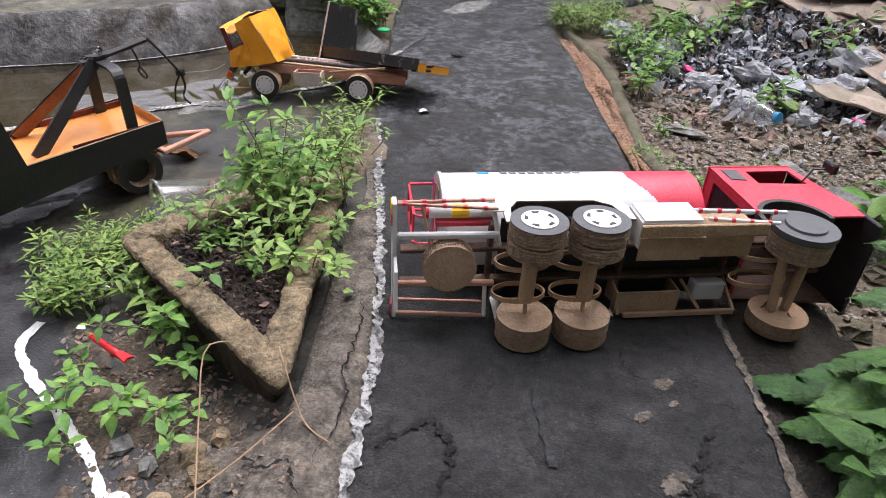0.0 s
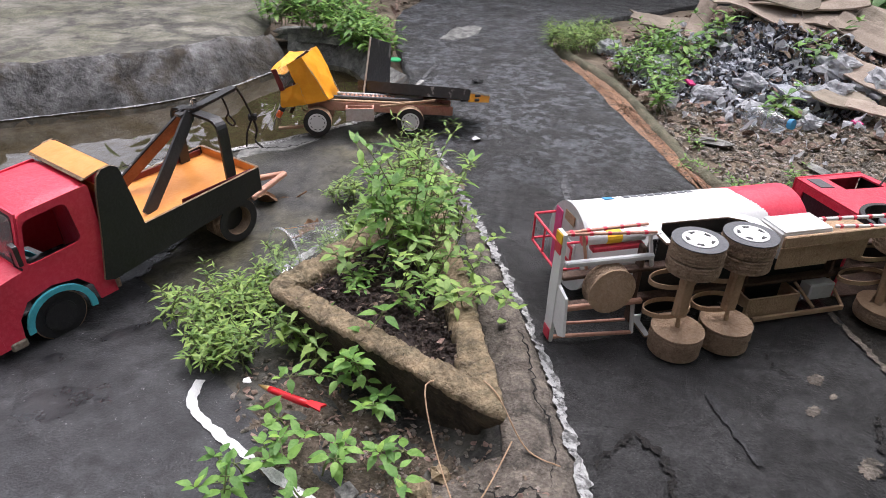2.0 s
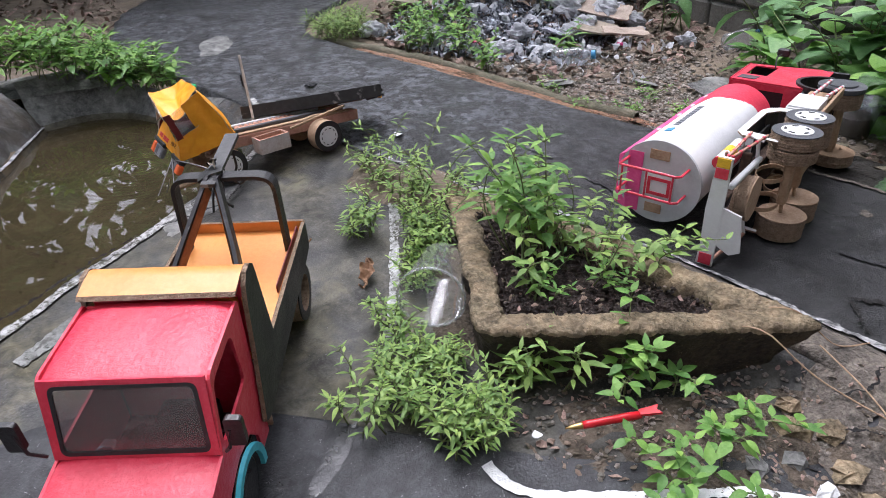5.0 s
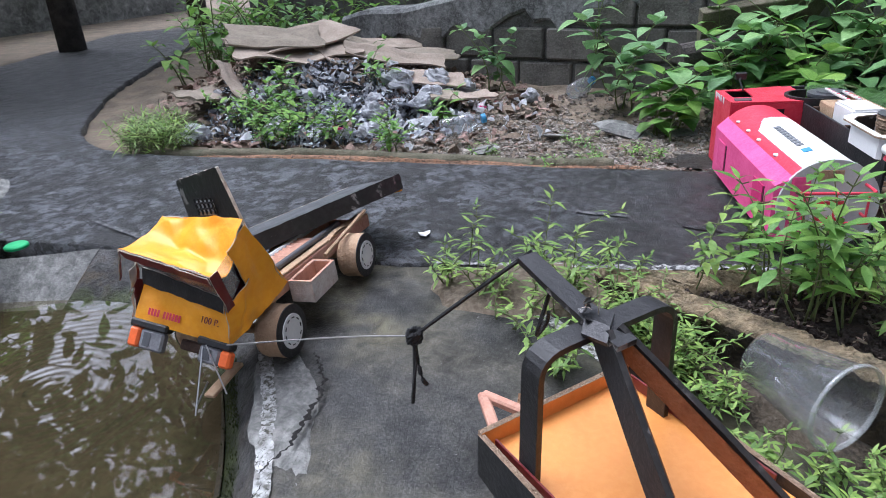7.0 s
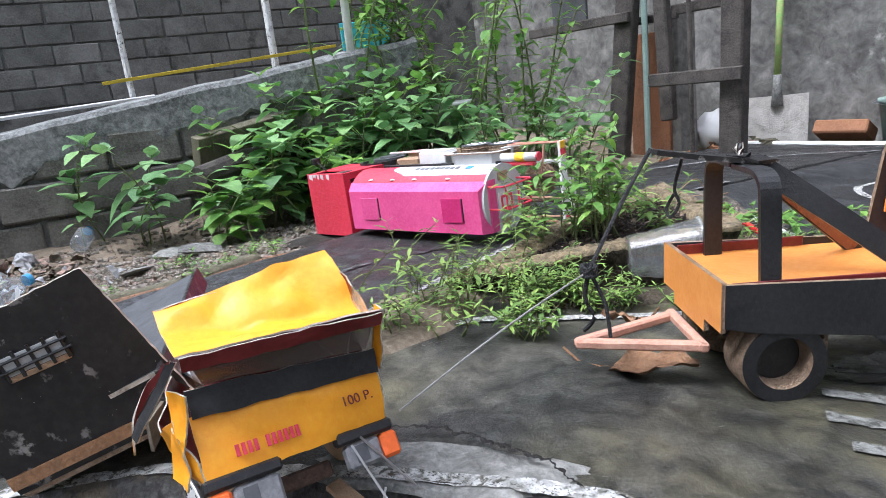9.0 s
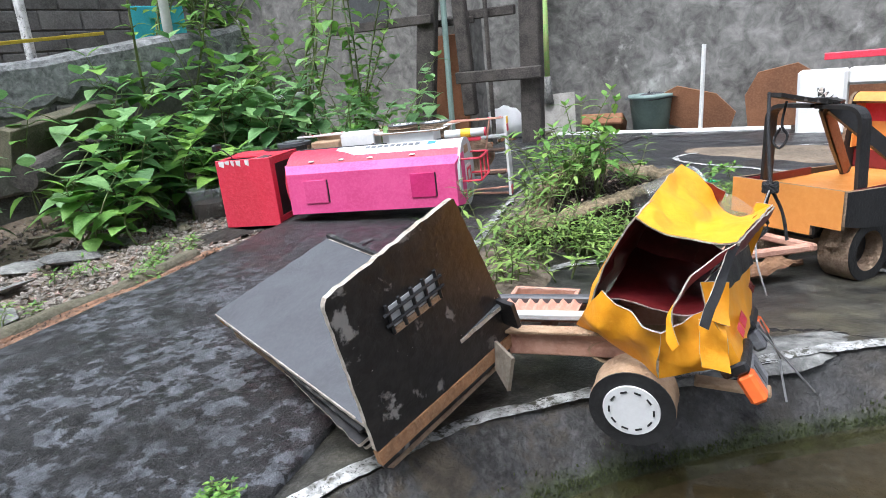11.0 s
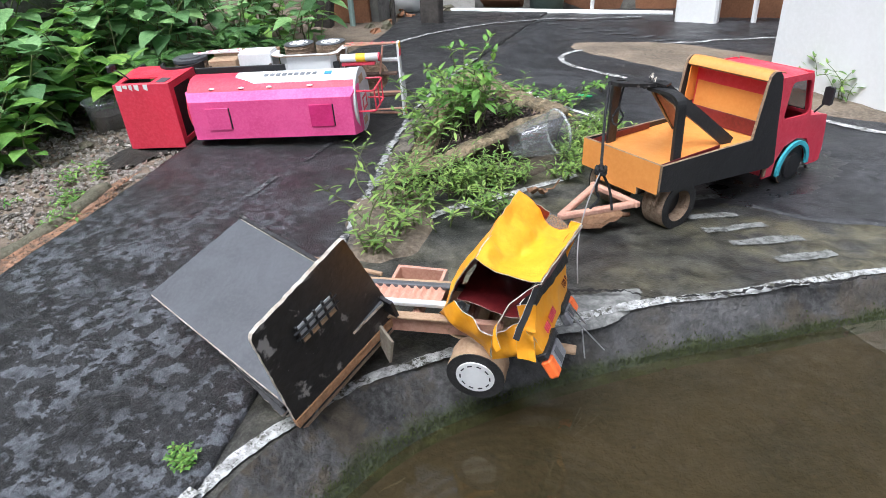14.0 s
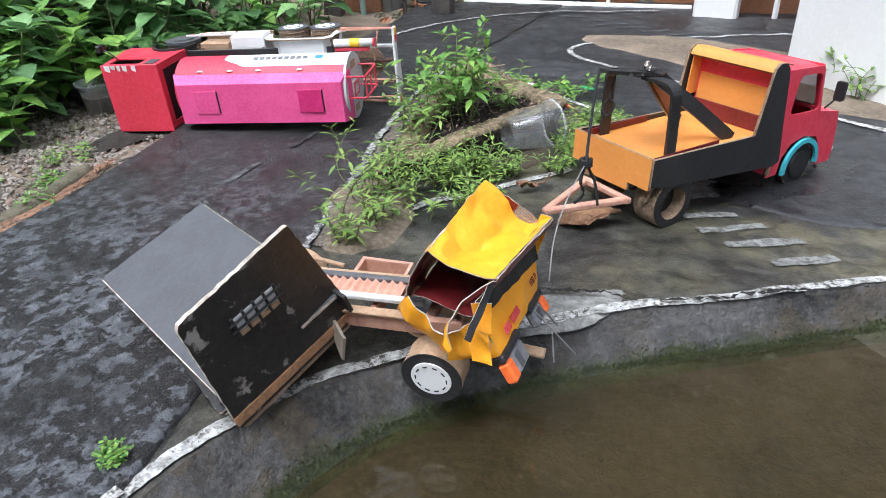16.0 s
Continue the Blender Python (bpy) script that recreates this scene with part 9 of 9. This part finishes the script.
def post(name, x, y, z1, w, lean, mat, label, cat="post", z0=-0.14, yaw=0.0, d=None):
    d = d or w * 0.7
    g = Shape().box(-w / 2, w / 2, -d / 2, d / 2, 0, z1 - z0, c=0.006)
    g.v = [(a + 0.006 * noise.noise((c * 5, a * 9, x)), b, c) for a, b, c in g.v]
    return solid(name, g, mat, label, cat, pose(x, y, z0, 0, lean, yaw), "posts by the back wall")


post("pole", 2.42, 0.93, 1.3, 0.032, -3, whitewash, "rusty white-painted pole behind the ruined wall", "pole")
post("pole", 2.40, 0.27, 1.3, 0.040, -2, whitewash, "peeling white pole behind the ruined wall", "pole")
solid("white_pipe", Shape().rod([(0, 0, 0), (-0.02, 0.0, 0.5), (-0.03, 0.0, 1.1)], 0.016, 10), pvc, "white plastic pipe standing in the shrubs", "pipe", Matrix.Translation((1.50, 0.34, 0.22)), smooth=True)
solid("paint_bucket", Shape().lathe([(0.0, 0.0), (0.075, 0.0), (0.092, 0.17), (0.098, 0.172), (0.098, 0.19), (0.09, 0.19)], 28, Matrix.Identity(4)), grey_card, "old grey paint bucket in the shrubs", "bucket", Matrix.Translation((1.36, 0.02, 0.06)), smooth=True)
solid("teal_sheet", Shape().box(0.14, 0.36, 0, 0.01, -0.2, 0.12), teal_paint, "teal plastic sheet behind the shrubs", "sheet", pose(1.9, 0.30, 0.50, 0, 0, -100))
post("fence_post", 1.20, -0.75, 1.5, 0.085, -7, old_wood, "leaning dark weathered wooden post", yaw=10)
post("teal_pipe", 1.06, -0.78, 1.5, 0.026, -1, bucket_mat, "pale teal painted metal pipe", "pipe")
post("plank", 0.965, -0.80, 1.4, 0.060, 2, old_wood, "grey weathered upright wooden plank", "plank", z0=0.06)
post("fence_post", 0.66, -0.75, 1.5, 0.085, -2, old_wood, "dark weathered wooden fence post")
post("fence_post", 0.86, -0.80, 1.5, 0.020, 0, old_wood, "thin dark wooden upright strip")
for x0, x1, z0, z1, y in ((0.58, 0.97, 0.205, 0.255, -0.69), (0.93, 1.14, 0.455, 0.485, -0.83), (1.08, 1.66, 0.47, 0.51, -0.725), (0.74, 0.96, 0.47, 0.51, -0.84)):
    solid("cross_plank", Shape().box(x0, x1, y - 0.012, y + 0.012, z0, z1, c=0.004), old_wood, "dark horizontal plank nailed across the posts", "plank", group="cross planks")
solid("blue_panel", Shape().box(1.30, 1.50, -0.733, -0.717, 0.508, 0.80), dark_sheet, "blue-grey panel above the fence", "panel")
solid("rusty_sheet", Shape().box(1.02, 1.22, -0.90, -0.88, -0.1, 0.42), brown_board, "rust-stained sheet behind the posts", "sheet")
solid("concrete_sink", Shape().box(0.98, 1.16, -1.02, -0.90, -0.12, 0.5), plaster, "pale concrete block behind the posts", "block")
sack = Shape()
rows = []
for i in range(13):
    th = math.pi * i / 12
    rows.append([Vector((math.sin(th) * math.cos(2 * math.pi * j / 18) * 0.11, math.sin(th) * math.sin(2 * math.pi * j / 18) * 0.08, math.cos(th) * 0.09)) * (1 + 0.3 * noise.noise((th * 2, math.cos(6.283 * j / 18) * 2, math.sin(6.283 * j / 18) * 2))) for j in range(19)])
solid("sack", sack.grid(rows), white_card, "crumpled off-white sack by the wall", "sack", Matrix.Translation((0.93, -1.10, -0.03)), smooth=True)
rubb = random.Random(12)
for k in range(26):
    g = Shape()
    r = rubb.uniform(0.02, 0.06)
    pebble(g, rubb, (0, 0, 0), r, 0.7)
    x, y = rubb.uniform(0.6, 1.4), rubb.uniform(-1.25, -0.65)
    solid("brick_bit", g, brown_board if k % 3 == 0 else kerb_mat, "broken brick by the back posts", "rubble", Matrix.Translation((x, y, -0.10 + r * 0.3)), "brick rubble")

# shovel against the wall
sh = thing("shovel", pose(0.745, -1.22, -0.115, 8, 2, 0), "square-mouthed shovel with a green handle leaning on the wall", "shovel")
rows = [[(0.135 * u * (1.0 if t < 0.85 else 1.0), 0.018 * (u * u - 0.4) * (0.4 + 0.6 * t) + 0.004 * noise.noise((u * 3, t * 3, 1)), 0.215 * t) for u in np.linspace(-1, 1, 11)] for t in np.linspace(0, 1, 9)]
g = Shape().grid(rows)
g.grid([[(x, y - 0.003, z) for x, y, z in row[::-1]] for row in rows])
part("blade", g, shovel_mat, sh, "cement-crusted square blade", smooth=True)
part("socket", Shape().rod([(0, -0.004, 0.17), (0, 0.002, 0.235), (0, 0.006, 0.30)], [0.026, 0.018, 0.016], 12), concrete, sh, smooth=True)
part("shaft", Shape().rod([(0, 0.006, 0.29), (0.0, 0.006, 0.70)], 0.0135, 12), green_paint, sh, "green painted wooden shaft", smooth=True)
g = Shape().rod(smooth_line([(0, 0.006, 0.69), (-0.045, 0.006, 0.73), (-0.055, 0.006, 0.79), (0.055, 0.006, 0.79), (0.045, 0.006, 0.73), (0, 0.006, 0.69)], 30).tolist(), 0.010, 8)
part("grip", g, dark_sheet, sh, "dark D-shaped grip", smooth=True)

# pipe, bucket and boards along the back wall
solid("drain_pipe", Shape().rod([(1.0, -1.13, -0.088), (0.3, -1.12, -0.090), (-0.32, -1.11, -0.092)], 0.014, 12), pvc, "white plastic pipe along the foot of the wall", "pipe", smooth=True)
bk = thing("bucket", Matrix.Translation((0.26, -1.24, -0.11)), "grey-green plastic bucket with a dark rag on it", "bucket")
part("body", Shape().lathe([(0.0, 0.0), (0.075, 0.0), (0.095, 0.165), (0.10, 0.167), (0.10, 0.18), (0.092, 0.18)], 30, Matrix.Identity(4)), bucket_mat, bk, smooth=True)
g = Shape().grid([[(0.12 * math.cos(a) * q, 0.11 * math.sin(a) * q, 0.185 + 0.02 * noise.noise((a, q * 3, 1)) - 0.02 * q) for q in np.linspace(0.05, 1, 6)] for a in np.linspace(0, 2 * math.pi, 22)])
part("rag", g, dark_sheet, bk, "dark folded rag")
solid("brick", Shape().box(0.0, 0.20, 0, 0.1, 0, 0.055, c=0.006), brown_board, "orange-brown board lying by the wall", "board", pose(0.38, -1.27, -0.10, 30, 0, 0))
for x, y, z, w, h, lean, roll, lb in ((0.10, -1.27, -0.10, 0.34, 0.19, 20, -18, "brown hardboard sheet leaning on the wall"), (-0.30, -1.27, -0.10, 0.30, 0.26, 14, 6, "round-edged brown board leaning on the wall")):
    pts = [(-w / 2, 0), (w / 2, 0), (w / 2, h * 0.6), (w * 0.3, h * 0.95), (-w * 0.2, h), (-w / 2, h * 0.7)]
    solid("hardboard", Shape().slab(pts, Matrix.Rotation(radians(90), 4, "X"), 0.008), brown_board, lb, "board", pose(x, y, z, -lean * 0.6, roll, 0))
solid("thin_pole", Shape().rod([(0.03, -1.13, -0.10), (0.02, -1.14, 0.27)], 0.009, 8), pvc, "thin white upright pipe", "pipe")
wall_box("white_column", (-0.34, -0.95), (-0.50, -0.92), -0.12, 0.145, 0.07, white_wall, "white painted bench leg")
wall_box("white_column", (-0.50, -0.945), (-1.2, -0.80), 0.085, 0.145, 0.07, white_wall, "white painted bench top")
wall_box("white_column", (-0.62, -0.92), (-0.64, -0.92), -0.12, 0.085, 0.02, white_wall, "thin white bench strut")
solid("red_level", Shape().box(-0.78, -0.42, -1.0, -0.985, 0.175, 0.20), red_paint, "red and white striped stick on the bench", "stick")
solid("brown_panel", Shape().box(-1.3, -0.50, -1.05, -1.04, -0.12, 0.085), brown_board, "brown boards stacked under the bench", "board")

# cracks and potholes in the road
def crack(pts, w, depth_mat, label, n=60):
    c = smooth_line(pts, n)
    rows = []
    for i in range(n):
        t = i / (n - 1)
        d = c[min(i + 1, n - 1)] - c[max(i - 1, 0)]
        nv = np.array([-d[1], d[0]]) / (np.linalg.norm(d) + 1e-9)
        ww = 1.1 * w * math.sin(math.pi * t) ** 0.6 * max(0.12, 0.75 + 1.5 * noise.noise((c[i][0] * 140, c[i][1] * 140, 3)))
        q = 0.007 * noise.noise((c[i][0] * 75, c[i][1] * 75, 9)) + 0.0035 * noise.noise((c[i][0] * 260, c[i][1] * 260, 4))
        rows.append([(c[i][0] + nv[0] * (ww * k + q), c[i][1] + nv[1] * (ww * k + q), pave_z(c[i][0], c[i][1]) + 0.0135) for k in (-0.5, 0.0, 0.5)])
    solid("road_crack", Shape().grid(rows), depth_mat, label, "crack", kind="structure")


pit = surface("deep_crack", (0.006, 0.006, 0.006), (0.012, 0.010, 0.009), (0.03, 0.025, 0.02), rough=0.95, scale=60, fine=300, bump=0.5)
for pts, w in ((((0.252, 0.402), (0.264, 0.414), (0.284, 0.435)), 0.007), (((0.281, 0.436), (0.296, 0.416), (0.304, 0.405), (0.311, 0.372), (0.300, 0.33)), 0.009), (((0.254, 0.405), (0.240, 0.395), (0.232, 0.375)), 0.005),
               (((0.60, 0.47), (0.585, 0.44), (0.572, 0.41), (0.56, 0.385), (0.545, 0.37)), 0.008), (((0.545, 0.385), (0.575, 0.375), (0.59, 0.36)), 0.010), (((0.50, 0.60), (0.512, 0.55), (0.54, 0.53)), 0.0025)):
    crack(list(pts), w, pit, "black crack in the road surface")
for pts, w in ((((0.16, 0.62), (0.172, 0.55), (0.17, 0.48), (0.185, 0.42), (0.17, 0.34)), 0.003), (((0.09, 0.36), (0.12, 0.33), (0.15, 0.335), (0.17, 0.30)), 0.004), (((0.05, 0.34), (0.08, 0.30), (0.10, 0.26)), 0.004)):
    crack(list(pts), w, pit, "dark crack in the cement strip")
for pts in (((-0.425, 1.252), (-0.40, 1.25), (-0.36, 1.25), (-0.30, 1.262), (-0.262, 1.28), (-0.23, 1.315)), ((-0.43, 1.245), (-0.5, 1.215), (-0.6, 1.16), (-0.72, 1.10))):
    crack(list(pts), 0.006, pit, "dark broken edge along the drain lip", 110)
for x, y, r in ((0.553, 0.532, 0.014), (0.522, 0.475, 0.013), (0.545, 0.385, 0.02), (0.56, 0.50, 0.007)):
    crust("pothole", strip_mat, (x, y), (r, r * 0.6), radians(40), 0.0006, "small bare hole in the road paint", 50 + int(x * 900), n=40, k=4, sink=0.0, relief=0.001, jag=0.4, base=lambda a, b: pave_z(a, b) + 0.0055)
# damp stains on the left paving
wet = surface("wet_stain", (0.010, 0.0105, 0.0115), (0.016, 0.016, 0.017), (0.03, 0.03, 0.032), rough=0.25, rough2=0.4, scale=30, fine=200, bump=0.1)
for k, (x, y, a, b, t) in enumerate(((-0.445, 0.50, 0.045, 0.03, 20), (-0.40, 0.655, 0.05, 0.012, 35), (-0.47, 0.66, 0.02, 0.01, 0), (-0.40, 0.53, 0.012, 0.007, 10), (-0.385, 0.505, 0.012, 0.006, 0), (-0.49, 0.585, 0.014, 0.01, 0), (-0.60, 0.72, 0.16, 0.08, 50),
                                     (-0.52, 0.78, 0.14, 0.05, 52), (-0.68, 0.62, 0.05, 0.03, 0))):
    crust("damp_stain", wet, (x, y), (a, b), radians(t), 0.0004, "dark damp stain on the paving", 70 + k * 1.37, n=80, k=5, jag=0.18, sink=0.0, relief=0.0, base=lambda p, q: pave_z(p, q) - 0.0005)
